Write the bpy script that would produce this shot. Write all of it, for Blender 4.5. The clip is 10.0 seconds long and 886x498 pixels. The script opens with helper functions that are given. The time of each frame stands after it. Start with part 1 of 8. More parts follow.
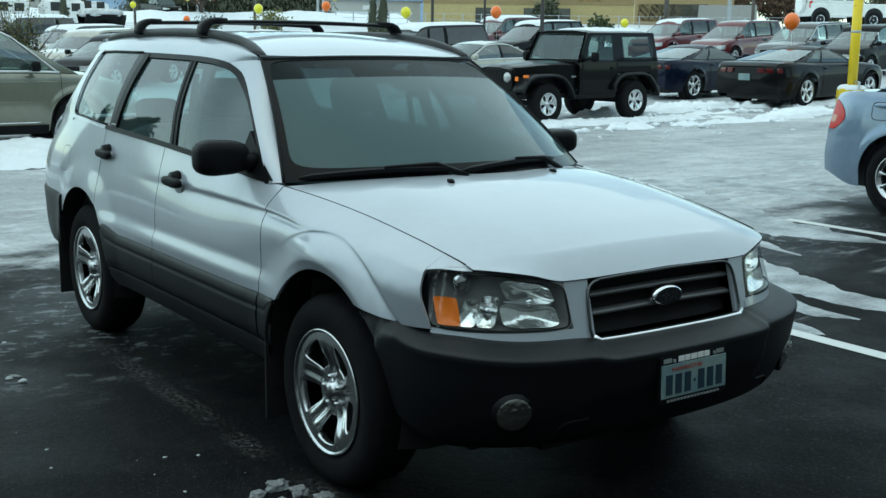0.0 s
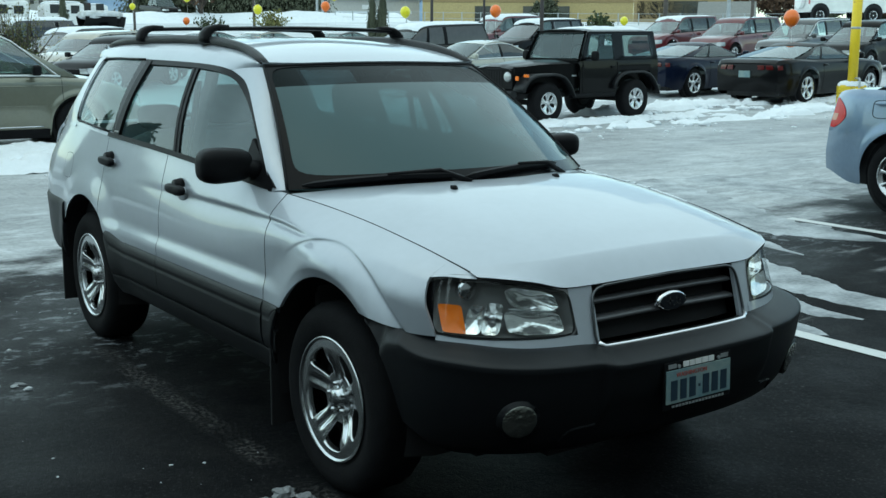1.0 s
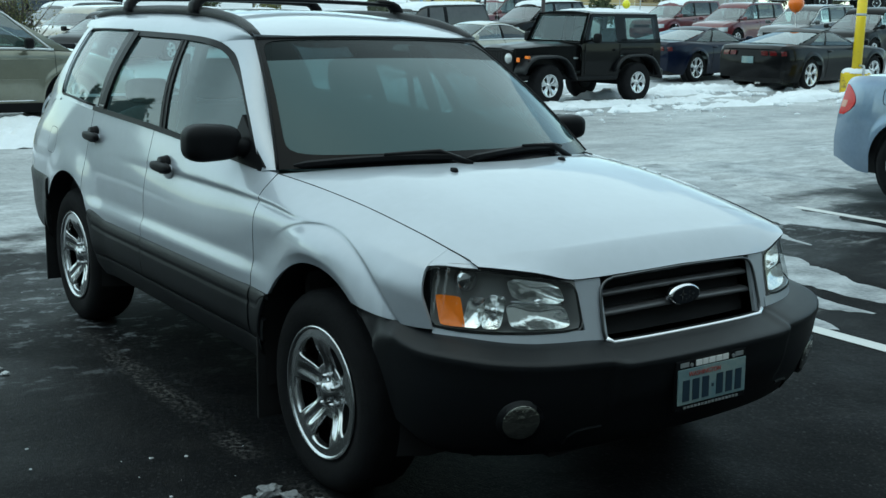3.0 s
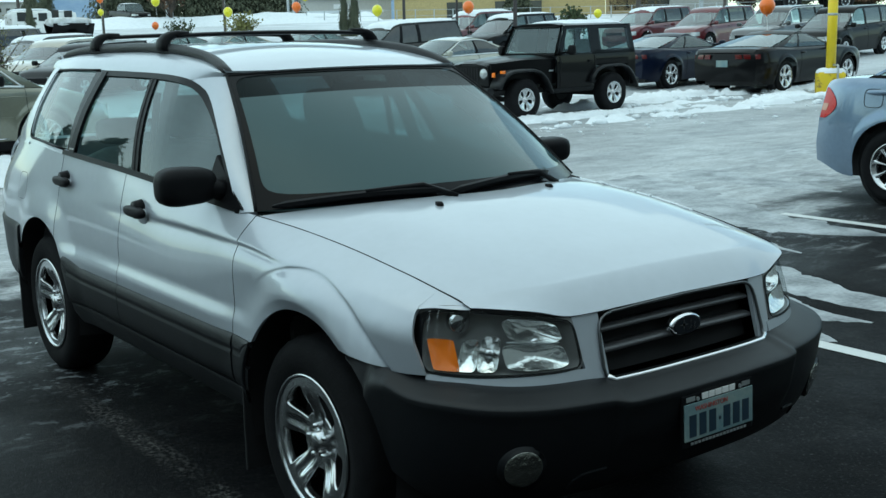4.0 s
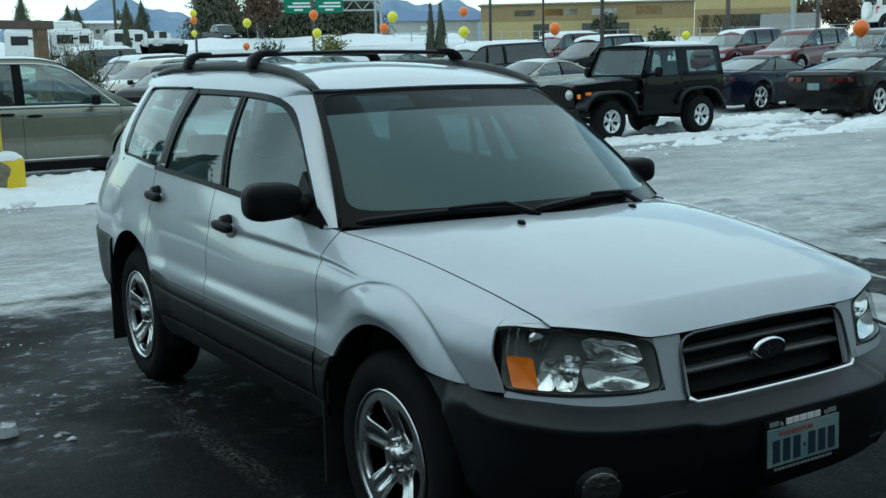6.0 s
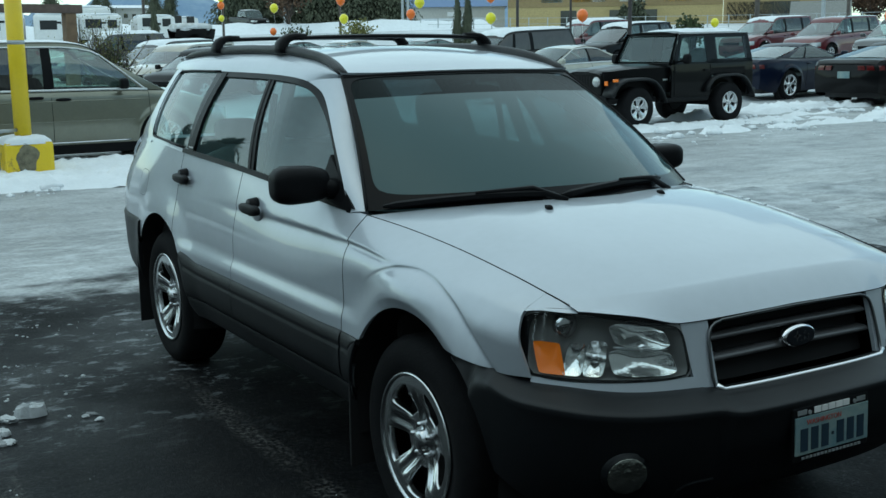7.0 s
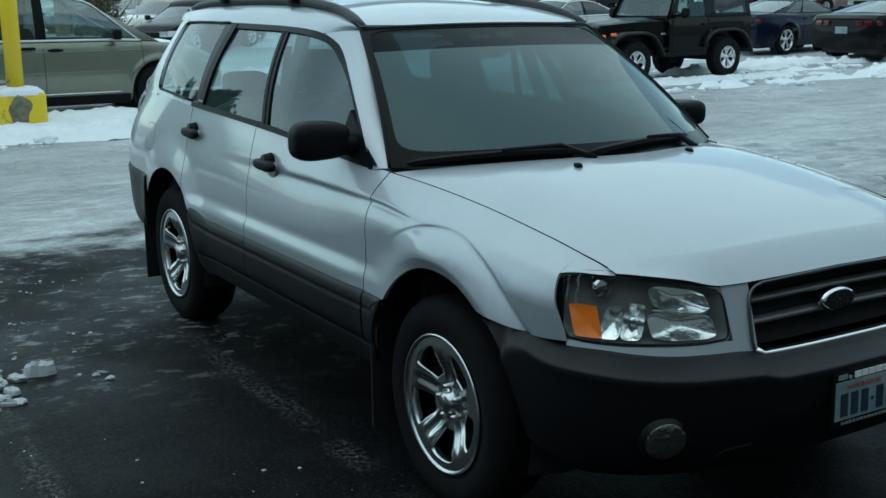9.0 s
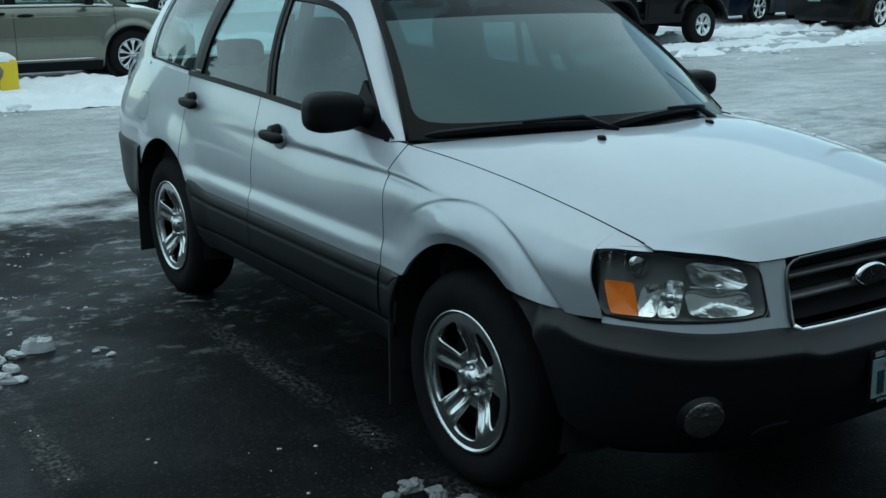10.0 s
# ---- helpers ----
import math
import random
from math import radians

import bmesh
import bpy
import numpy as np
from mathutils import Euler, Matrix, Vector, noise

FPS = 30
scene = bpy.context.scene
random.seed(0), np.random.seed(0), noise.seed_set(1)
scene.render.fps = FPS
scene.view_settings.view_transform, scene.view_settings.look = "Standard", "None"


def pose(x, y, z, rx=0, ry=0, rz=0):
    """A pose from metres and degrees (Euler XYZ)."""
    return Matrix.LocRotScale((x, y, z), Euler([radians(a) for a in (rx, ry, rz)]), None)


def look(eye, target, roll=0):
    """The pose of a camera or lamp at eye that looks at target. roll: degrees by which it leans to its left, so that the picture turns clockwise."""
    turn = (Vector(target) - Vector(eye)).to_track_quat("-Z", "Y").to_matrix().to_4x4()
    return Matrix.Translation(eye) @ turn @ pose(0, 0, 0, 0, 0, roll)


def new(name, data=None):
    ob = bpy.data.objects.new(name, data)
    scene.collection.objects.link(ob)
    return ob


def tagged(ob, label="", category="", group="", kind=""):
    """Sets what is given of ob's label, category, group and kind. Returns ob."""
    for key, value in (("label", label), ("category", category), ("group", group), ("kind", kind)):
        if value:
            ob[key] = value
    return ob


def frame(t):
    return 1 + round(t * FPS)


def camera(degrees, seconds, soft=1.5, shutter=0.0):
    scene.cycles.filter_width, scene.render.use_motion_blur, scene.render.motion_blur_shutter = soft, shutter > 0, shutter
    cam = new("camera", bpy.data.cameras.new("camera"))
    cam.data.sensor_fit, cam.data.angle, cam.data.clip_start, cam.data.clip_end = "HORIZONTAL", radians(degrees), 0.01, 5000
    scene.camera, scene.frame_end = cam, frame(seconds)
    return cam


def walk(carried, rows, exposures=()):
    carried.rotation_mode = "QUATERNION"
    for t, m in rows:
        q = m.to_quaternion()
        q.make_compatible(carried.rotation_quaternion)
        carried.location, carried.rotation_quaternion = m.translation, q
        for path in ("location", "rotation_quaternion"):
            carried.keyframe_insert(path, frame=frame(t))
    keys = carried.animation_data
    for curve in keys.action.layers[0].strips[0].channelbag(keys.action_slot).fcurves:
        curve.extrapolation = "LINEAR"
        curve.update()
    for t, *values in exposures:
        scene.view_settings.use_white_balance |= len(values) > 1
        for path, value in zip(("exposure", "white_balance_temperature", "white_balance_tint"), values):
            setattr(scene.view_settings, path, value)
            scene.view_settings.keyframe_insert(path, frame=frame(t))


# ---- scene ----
cam = camera(43.42, 10.0)
PATH = [
    (0, (3.2139, -2.6090, 1.5034), (0.8096, -0.8981, 0.9625), 0.771),
    (0.5, (3.2128, -2.6038, 1.5226), (0.8390, -0.8455, 0.9997), 0.745),
    (1, (3.2108, -2.6185, 1.5318), (0.8053, -0.9107, 0.9872), 0.274),
    (1.5, (3.2046, -2.6215, 1.5136), (0.7739, -0.9502, 0.9674), 0.257),
    (2, (3.2221, -2.6243, 1.4929), (0.8060, -0.9416, 0.9181), 0.446),
    (2.2, (3.2320, -2.5990, 1.4430), (1.6550, -1.4320, 1.0520), 0.900),
    (2.3, (3.2130, -2.6020, 1.4670), (1.6550, -1.4190, 1.0520), 2.200),
    (2.4, (3.1870, -2.5900, 1.4680), (1.6330, -1.3990, 1.0620), 3.500),
    (2.5, (3.1459, -2.6045, 1.5072), (0.8198, -0.8135, 0.8894), 2.941),
    (2.7, (3.0854, -2.5660, 1.5049), (0.7074, -0.8399, 0.9002), 2.552),
    (3.8, (2.9150, -2.4150, 1.5203), (0.5612, -0.6468, 0.9434), -1.437),
    (4, (2.8944, -2.4200, 1.5481), (0.5229, -0.6679, 0.9952), -1.324),
    (4.5, (2.8943, -2.4345, 1.5402), (0.4898, -0.7140, 1.0318), -1.135),
    (5, (2.9108, -2.4261, 1.5334), (0.4876, -0.7233, 1.0553), -0.863),
    (5.5, (2.9136, -2.4231, 1.5360), (0.4404, -0.8008, 1.0342), -1.002),
    (6, (2.9079, -2.4245, 1.5400), (0.4027, -0.8493, 1.0473), -1.084),
    (7.5, (2.8941, -2.4389, 1.5289), (0.3414, -0.9598, 0.9850), -0.540),
    (8, (2.8757, -2.4647, 1.5290), (0.3025, -1.0244, 0.9772), -0.366),
    (8.5, (2.8331, -2.4719, 1.5134), (0.2868, -1.0150, 0.8859), -0.194),
    (9, (2.7640, -2.4864, 1.5321), (0.2650, -0.9587, 0.8833), -0.420),
    (9.5, (2.6801, -2.5442, 1.5388), (0.1902, -1.0135, 0.8624), -0.432),
    (10, (2.6079, -2.5918, 1.5390), (0.1746, -0.9985, 0.8039), -0.151),
]
walk(cam, [(t, look(eye, target, roll)) for t, eye, target, roll in PATH],
     exposures=[(0.0, 0.88, 6700, -18), (2.0, 0.83, 6620, -18), (4.0, 0.83, 6620, -18), (4.6, 0.73, 6550, -18), (5.3, 0.61, 6500, -18), (6.0, 0.58, 6500, -18), (8.0, 0.53, 6400, -18), (10.0, 0.56, 6300, -18)])

# ---- light ----
world = bpy.data.worlds.new("sky")
scene.world = world
world.use_nodes = True
wn = world.node_tree.nodes
sky = wn.new("ShaderNodeTexSky")
sky.sky_type = 'NISHITA'
sky.sun_disc = False
sky.sun_elevation = radians(78)
sky.sun_rotation = radians(225)
sky.air_density, sky.dust_density, sky.ozone_density = 0.8, 0.4, 0.8
wn["Background"].inputs["Strength"].default_value = 0.15
hazy = wn.new("ShaderNodeHueSaturation")      # thin overcast takes most of the colour out of the sky
hazy.inputs["Saturation"].default_value = 0.80
world.node_tree.links.new(sky.outputs[0], hazy.inputs["Color"])
world.node_tree.links.new(hazy.outputs[0], wn["Background"].inputs["Color"])
sun = new("sun", bpy.data.lights.new("sun", 'SUN'))
sun.data.energy = 1.0
sun.data.angle = radians(150)
sun.data.color = (1.0, 0.975, 0.945)
sun.matrix_world = look((-3, -4, 24), (0, 0, 0))

# ---- materials ----
def material(name, color, rough=0.5, metal=0.0, coat=0.0, vary=0.0, scale=6.0, bump=0.0, bscale=60.0, color2=None, spec=0.5):
    """A surface with colour variation at two scales and fine relief."""
    m = bpy.data.materials.new(name)
    m.use_nodes = True
    n, l = m.node_tree.nodes, m.node_tree.links
    b = n["Principled BSDF"]
    b.inputs["Base Color"].default_value = (*color, 1)
    b.inputs["Roughness"].default_value = rough
    b.inputs["Metallic"].default_value = metal
    b.inputs["Coat Weight"].default_value = coat
    b.inputs["Coat Roughness"].default_value = 0.06
    b.inputs["Specular IOR Level"].default_value = spec
    if vary > 0 or color2:
        tc = n.new("ShaderNodeTexCoord")
        t1, t2 = n.new("ShaderNodeTexNoise"), n.new("ShaderNodeTexNoise")
        t1.inputs["Scale"].default_value, t2.inputs["Scale"].default_value = scale, scale * 9
        t1.inputs["Detail"].default_value = t2.inputs["Detail"].default_value = 5
        mx = n.new("ShaderNodeMath")
        mx.operation = 'MULTIPLY_ADD'
        mx.inputs[1].default_value = 0.45
        l.new(tc.outputs["Object"], t1.inputs["Vector"])
        l.new(tc.outputs["Object"], t2.inputs["Vector"])
        l.new(t2.outputs["Fac"], mx.inputs[0])
        l.new(t1.outputs["Fac"], mx.inputs[2])
        r = n.new("ShaderNodeValToRGB")
        c2 = color2 or tuple(min(1, c * (1 + vary)) for c in color)
        c1 = color if color2 else tuple(c * (1 - vary) for c in color)
        r.color_ramp.elements[0].position, r.color_ramp.elements[1].position = 0.5, 0.95
        r.color_ramp.elements[0].color, r.color_ramp.elements[1].color = (*c1, 1), (*c2, 1)
        l.new(mx.outputs[0], r.inputs[0])
        l.new(r.outputs[0], b.inputs["Base Color"])
    if bump > 0:
        tc2 = n.new("ShaderNodeTexCoord")
        t3 = n.new("ShaderNodeTexNoise")
        t3.inputs["Scale"].default_value, t3.inputs["Detail"].default_value = bscale, 4
        bp = n.new("ShaderNodeBump")
        bp.inputs["Strength"].default_value, bp.inputs["Distance"].default_value = bump, 0.01
        l.new(tc2.outputs["Object"], t3.inputs["Vector"])
        l.new(t3.outputs["Fac"], bp.inputs["Height"])
        l.new(bp.outputs[0], b.inputs["Normal"])
    return m


def glass(name, tint, gloss=1.0, base=0.04, edge=0.75, veil=0.0):
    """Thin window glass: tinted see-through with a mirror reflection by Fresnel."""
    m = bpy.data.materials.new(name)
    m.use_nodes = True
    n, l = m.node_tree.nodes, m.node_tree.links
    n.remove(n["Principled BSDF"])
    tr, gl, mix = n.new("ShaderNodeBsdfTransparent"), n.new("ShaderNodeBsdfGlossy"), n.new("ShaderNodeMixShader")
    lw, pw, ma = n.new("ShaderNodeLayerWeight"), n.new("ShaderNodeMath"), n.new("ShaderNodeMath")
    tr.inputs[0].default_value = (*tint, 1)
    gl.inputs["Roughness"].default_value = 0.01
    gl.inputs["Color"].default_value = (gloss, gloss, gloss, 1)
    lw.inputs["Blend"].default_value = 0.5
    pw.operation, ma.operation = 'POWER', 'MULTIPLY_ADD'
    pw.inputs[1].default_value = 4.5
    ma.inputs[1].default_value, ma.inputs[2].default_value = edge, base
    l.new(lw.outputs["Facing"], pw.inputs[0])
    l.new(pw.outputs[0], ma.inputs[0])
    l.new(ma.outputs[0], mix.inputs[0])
    if veil:
        # teal diffuse veil: haze of dirty glass plus sky reflection painted in as colour
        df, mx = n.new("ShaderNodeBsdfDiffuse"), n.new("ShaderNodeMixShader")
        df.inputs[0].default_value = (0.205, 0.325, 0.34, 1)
        mx.inputs[0].default_value = veil
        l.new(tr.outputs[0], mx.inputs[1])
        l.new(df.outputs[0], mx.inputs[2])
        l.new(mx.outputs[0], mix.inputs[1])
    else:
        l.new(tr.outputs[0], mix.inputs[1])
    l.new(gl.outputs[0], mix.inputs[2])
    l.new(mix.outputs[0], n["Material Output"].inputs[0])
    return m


def paint(name, color, metal=0.35, flake=0.1, coat=1.0):
    return material(name, color, rough=0.3, metal=metal, coat=coat, spec=0.5 if coat > 0.6 else 0.08, vary=flake, scale=3.0, bump=0.02, bscale=900)


SILVER = material("silver_paint", (0.44, 0.475, 0.522), rough=0.45, metal=0.35, coat=0.85, vary=0.04, scale=3.0, bump=0.02, bscale=900)
CLAD = material("grey_cladding", (0.0058, 0.0066, 0.0082), 0.46, vary=0.2, scale=5, bump=0.12, bscale=400, spec=0.30)
TRIM = material("black_trim", (0.007, 0.007, 0.008), 0.45, vary=0.2, bump=0.05, bscale=300, spec=0.10)
DARK = material("dark_liner", (0.006, 0.006, 0.007), 0.9)
RUBBER = material("tyre_rubber", (0.009, 0.009, 0.010), 0.8, vary=0.25, scale=14, bump=0.2, bscale=120, spec=0.12)
CHROME = material("chrome", (0.78, 0.78, 0.8), 0.1, metal=1.0)
ALLOY = material("alloy_wheel", (0.60, 0.61, 0.62), 0.23, metal=1.0, vary=0.05)
SNOW_D = material("dirty_snow", (0.42, 0.44, 0.45), 0.75, color2=(0.60, 0.62, 0.64), scale=9, bump=0.6, bscale=40)
# grey slush, also darkened to carry the shade on lumps by the front wheel
SNOW_G = material("grey_slush_lump", (0.16, 0.165, 0.17), 0.5, color2=(0.30, 0.31, 0.32), scale=14, bump=0.6, bscale=60)
# tint and veil differ by pane, putting dim cabin and sky reflection into the colour
GLASS = glass("window_glass", (0.62, 0.76, 0.75), base=0.03, veil=0.08)
GLASS_W = glass("windscreen_glass", (0.10, 0.165, 0.175), base=0.012, edge=0.60, veil=0.29)
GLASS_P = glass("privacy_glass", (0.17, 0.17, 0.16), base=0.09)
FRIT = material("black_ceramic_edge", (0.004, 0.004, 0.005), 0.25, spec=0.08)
GLASS_D = glass("tinted_glass", (0.40, 0.50, 0.49), base=0.06, veil=0.14)
GLASS_F = glass("front_door_glass", (0.30, 0.40, 0.41), base=0.03, veil=0.22)
LENS = glass("lamp_lens", (0.92, 0.94, 0.94), 1.0, 0.035, 0.5)
AMBER = material("amber_lens", (0.95, 0.21, 0.007), 0.35, coat=0.3)
RED = material("red_lens", (0.50, 0.008, 0.010), 0.25, coat=0.25, spec=0.2)
DRED = material("dark_red_lens", (0.08, 0.005, 0.006), 0.15, coat=0.5)
CLOTH = material("grey_cloth", (0.14, 0.15, 0.155), 0.9, vary=0.2, scale=20, bump=0.2, bscale=300)
DASH = material("dash_plastic", (0.07, 0.072, 0.075), 0.75, vary=0.1)
YELLOW = material("yellow_paint", (0.78, 0.56, 0.015), 0.45, color2=(0.70, 0.50, 0.02), scale=4, bump=0.1, bscale=40)


def scuff(m, tint, scale, low, high):
    """Stains with ragged edges over a paint's own colour."""
    n, l = m.node_tree.nodes, m.node_tree.links
    b = n["Principled BSDF"]
    old = b.inputs["Base Color"].links[0].from_socket
    tc, t, r, mx = n.new("ShaderNodeTexCoord"), n.new("ShaderNodeTexNoise"), n.new("ShaderNodeMapRange"), n.new("ShaderNodeMix")
    t.inputs["Scale"].default_value, t.inputs["Detail"].default_value, t.inputs["Roughness"].default_value = scale, 7, 0.65
    r.inputs[1].default_value, r.inputs[2].default_value = low, high
    mx.data_type = 'RGBA'
    mx.inputs[7].default_value = (*tint, 1)
    l.new(tc.outputs["Object"], t.inputs["Vector"])
    l.new(t.outputs["Fac"], r.inputs[0])
    l.new(r.outputs[0], mx.inputs[0])
    l.new(old, mx.inputs[6])
    l.new(mx.outputs[2], b.inputs["Base Color"])
    return m


scuff(YELLOW, (0.20, 0.09, 0.03), 7.0, 0.64, 0.70)
SNOW = material("snow", (0.74, 0.77, 0.80), 0.7, vary=0.06, scale=3, bump=0.6, bscale=25)
WHITE = material("white_paint", (0.75, 0.75, 0.74), 0.5, vary=0.06)
BARK = material("bark", (0.07, 0.055, 0.045), 0.9, vary=0.3, scale=9, bump=0.5, bscale=30)
POLE = material("pole_wood", (0.10, 0.085, 0.075), 0.85, vary=0.25)
STEEL = material("galvanised_steel", (0.40, 0.42, 0.43), 0.45, metal=0.6, vary=0.1)


# ---- mesh helpers ----
def spl(*pts):
    """A smooth curve through points (x, y), x rising."""
    xs = np.array([p[0] for p in pts], float)
    ys = np.array([p[1] for p in pts], float)
    h = np.diff(xs)
    d = np.diff(ys) / h
    m = np.zeros(len(xs))
    m[0], m[-1] = d[0], d[-1]
    for i in range(1, len(xs) - 1):
        m[i] = 0 if d[i - 1] * d[i] <= 0 else 2 * d[i - 1] * d[i] / (d[i - 1] + d[i])

    def f(x):
        if x <= xs[0]:
            return float(ys[0])
        if x >= xs[-1]:
            return float(ys[-1])
        i = int(np.searchsorted(xs, x)) - 1
        t = (x - xs[i]) / h[i]
        return float((2 * t**3 - 3 * t**2 + 1) * ys[i] + (t**3 - 2 * t**2 + t) * h[i] * m[i]
                     + (-2 * t**3 + 3 * t**2) * ys[i + 1] + (t**3 - t**2) * h[i] * m[i + 1])
    return f


def nat(pts):
    """A curve through points (x, y) with even curvature, x rising."""
    xs, ys = np.array([p[0] for p in pts], float), np.array([p[1] for p in pts], float)
    h, n = np.diff(xs), len(xs)
    A, b = np.eye(n), np.zeros(n)
    for i in range(1, n - 1):
        A[i, i - 1:i + 2] = h[i - 1], 2 * (h[i - 1] + h[i]), h[i]
        b[i] = 6 * ((ys[i + 1] - ys[i]) / h[i] - (ys[i] - ys[i - 1]) / h[i - 1])
    m = np.linalg.solve(A, b)

    def f(x):
        x = min(max(x, xs[0]), xs[-1])
        i = min(max(int(np.searchsorted(xs, x)) - 1, 0), n - 2)
        p, q = xs[i + 1] - x, x - xs[i]
        return float((m[i] * p**3 + m[i + 1] * q**3) / (6 * h[i]) + (ys[i] / h[i] - m[i] * h[i] / 6) * p + (ys[i + 1] / h[i] - m[i + 1] * h[i] / 6) * q)
    return f


SECTION = {}


def sst(a, b, v):
    t = min(1.0, max(0.0, (v - a) / (b - a)))
    return t * t * (3 - 2 * t)


def lin(a, b, n):
    return [a + (b - a) * i / (n - 1) for i in range(n)]


def thicken(verts, faces, t):
    """Adds an inner skin and a crisp rim along the open edges; returns verts, faces and where the rim begins."""
    v = np.array([tuple(p) for p in verts], float)
    nrm = np.zeros_like(v)
    count = {}
    for f in faces:
        a, b, c = v[f[0]], v[f[1]], v[f[2]]
        n = np.cross(b - a, c - a)
        if len(f) == 4:
            n = n + np.cross(c - a, v[f[3]] - a)
        for k in f:
            nrm[k] += n
        for p, q in zip(f, f[1:] + f[:1]):
            count[(p, q)] = 1
    ln = np.linalg.norm(nrm, axis=1)
    nrm /= np.maximum(ln, 1e-12)[:, None]
    out_v, out_f = [tuple(p) for p in v], list(faces)
    rim0 = len(out_f)
    made = {}

    def at(k, inner):
        if (k, inner) not in made:
            made[(k, inner)] = len(out_v)
            out_v.append(tuple(v[k] - nrm[k] * t) if inner else tuple(v[k]))
        return made[(k, inner)]
    for p, q in count:
        if (q, p) not in count:
            out_f.append((at(q, 0), at(p, 0), at(p, 1), at(q, 1)))
    return out_v, out_f, rim0


def mesh_ob(name, verts, faces, mat, parent=None, label="", smooth=True, solid=0.0, m=None, rim=None):
    rim0 = len(faces)
    if solid:
        verts, faces, rim0 = thicken(verts, [tuple(f) for f in faces], solid)
    me = bpy.data.meshes.new(name)
    me.from_pydata([tuple(v) for v in verts], [], faces)
    me.materials.append(mat)
    if rim:
        me.materials.append(rim)
        me.polygons.foreach_set("material_index", [0] * rim0 + [1] * (len(faces) - rim0))
    if smooth:
        me.polygons.foreach_set("use_smooth", [True] * len(me.polygons))
    me.update()
    ob = new(name, me)
    if parent:
        ob.parent = parent
    if m is not None:
        ob.matrix_basis = m
    if label:
        ob["label"] = label
    return ob


def part(name, bm, mat, parent, label="", smooth=False):
    me = bpy.data.meshes.new(name)
    bmesh.ops.recalc_face_normals(bm, faces=bm.faces)
    bm.to_mesh(me)
    bm.free()
    me.materials.append(mat)
    if smooth:
        me.polygons.foreach_set("use_smooth", [True] * len(me.polygons))
    ob = new(name, me)
    if parent:
        ob.parent = parent
    if label:
        ob["label"] = label
    return ob


def surf(name, us, vs, f, mat, parent, label="", flip=False, solid=0.0, smooth=True, rim=None):
    """A smooth sheet f(u, v) over two lists."""
    nu, nv = len(us), len(vs)
    verts = [f(u, v) for u in us for v in vs]
    faces = []
    for i in range(nu - 1):
        for j in range(nv - 1):
            a, b, c, d = i * nv + j, (i + 1) * nv + j, (i + 1) * nv + j + 1, i * nv + j + 1
            faces.append((a, d, c, b) if flip else (a, b, c, d))
    return mesh_ob(name, verts, faces, mat, parent, label, smooth, solid, rim=rim)


def box(bm, x0, x1, y0, y1, z0, z1, bevel=0.0):
    r = bmesh.ops.create_cube(bm, size=1, matrix=Matrix.Translation(((x0 + x1) / 2, (y0 + y1) / 2, (z0 + z1) / 2)) @ Matrix.Diagonal((abs(x1 - x0), abs(y1 - y0), abs(z1 - z0), 1)))
    if bevel:
        es = {e for v in r["verts"] for e in v.link_edges}
        bmesh.ops.bevel(bm, geom=list(es), offset=bevel, segments=2, affect='EDGES', profile=0.6)
    return r["verts"]


def tube(bm, pts, radii, seg=8, cap=True):
    """A tapered tube along points."""
    pts = [Vector(p) for p in pts]
    if not isinstance(radii, (list, tuple)):
        radii = [radii] * len(pts)
    rings = []
    side = None
    for i, p in enumerate(pts):
        d = (pts[min(i + 1, len(pts) - 1)] - pts[max(i - 1, 0)]).normalized()
        if side is None:
            side = d.orthogonal().normalized()
        side = (side - d * side.dot(d)).normalized()
        up = d.cross(side)
        rings.append([bm.verts.new(p + radii[i] * (math.cos(2 * math.pi * k / seg) * side + math.sin(2 * math.pi * k / seg) * up)) for k in range(seg)])
    for a, b in zip(rings, rings[1:]):
        for k in range(seg):
            bm.faces.new((a[k], a[(k + 1) % seg], b[(k + 1) % seg], b[k]))
    if cap:
        bm.faces.new(rings[0][::-1])
        bm.faces.new(rings[-1])


def thing(name, m, label, category, group=""):
    ob = new(name)
    ob.matrix_basis = m
    return tagged(ob, label, category, group)


# ---- ground ----
def ground_h(x, y):
    """The lot is level under the car, rises gently to one side and up to the road beyond."""
    u = max(0.0, y - 1.0)
    w = sst(-9, -4, x)
    far = min(0.006 * u + 0.00030 * u * u, 0.30)
    near = 0.024 * min(u, 12)
    r = min(max(0.0, math.hypot(x, y) - 30), 75)
    return w * near + (1 - w) * far + 0.045 * r


# ---- wheels ----
def tyre_mesh(r, width, rim):
    """Tyre as a turned profile round the y axis, outer face at y = 0, going inwards to +y."""
    prof = [(rim - 0.005, 0.03), (rim, 0.012), (rim + 0.02, 0.004), ((r + rim) / 2, -0.004), (r - 0.028, 0.004), (r - 0.008, 0.02),
            (r, 0.04), (r, width / 2), (r, width - 0.04), (r - 0.02, width - 0.008), (rim, width - 0.01), (rim - 0.02, width - 0.03)]
    n = 56
    verts, faces = [], []
    for i in range(n):
        a = 2 * math.pi * i / n
        for q, y in prof:
            rr = q + (0.004 * (i % 2) if q >= r - 0.001 else 0)
            verts.append((rr * math.cos(a), y, rr * math.sin(a)))
    k = len(prof)
    for i in range(n):
        j = (i + 1) % n
        for p in range(k - 1):
            faces.append((i * k + p, i * k + p + 1, j * k + p + 1, j * k + p))
    return verts, faces


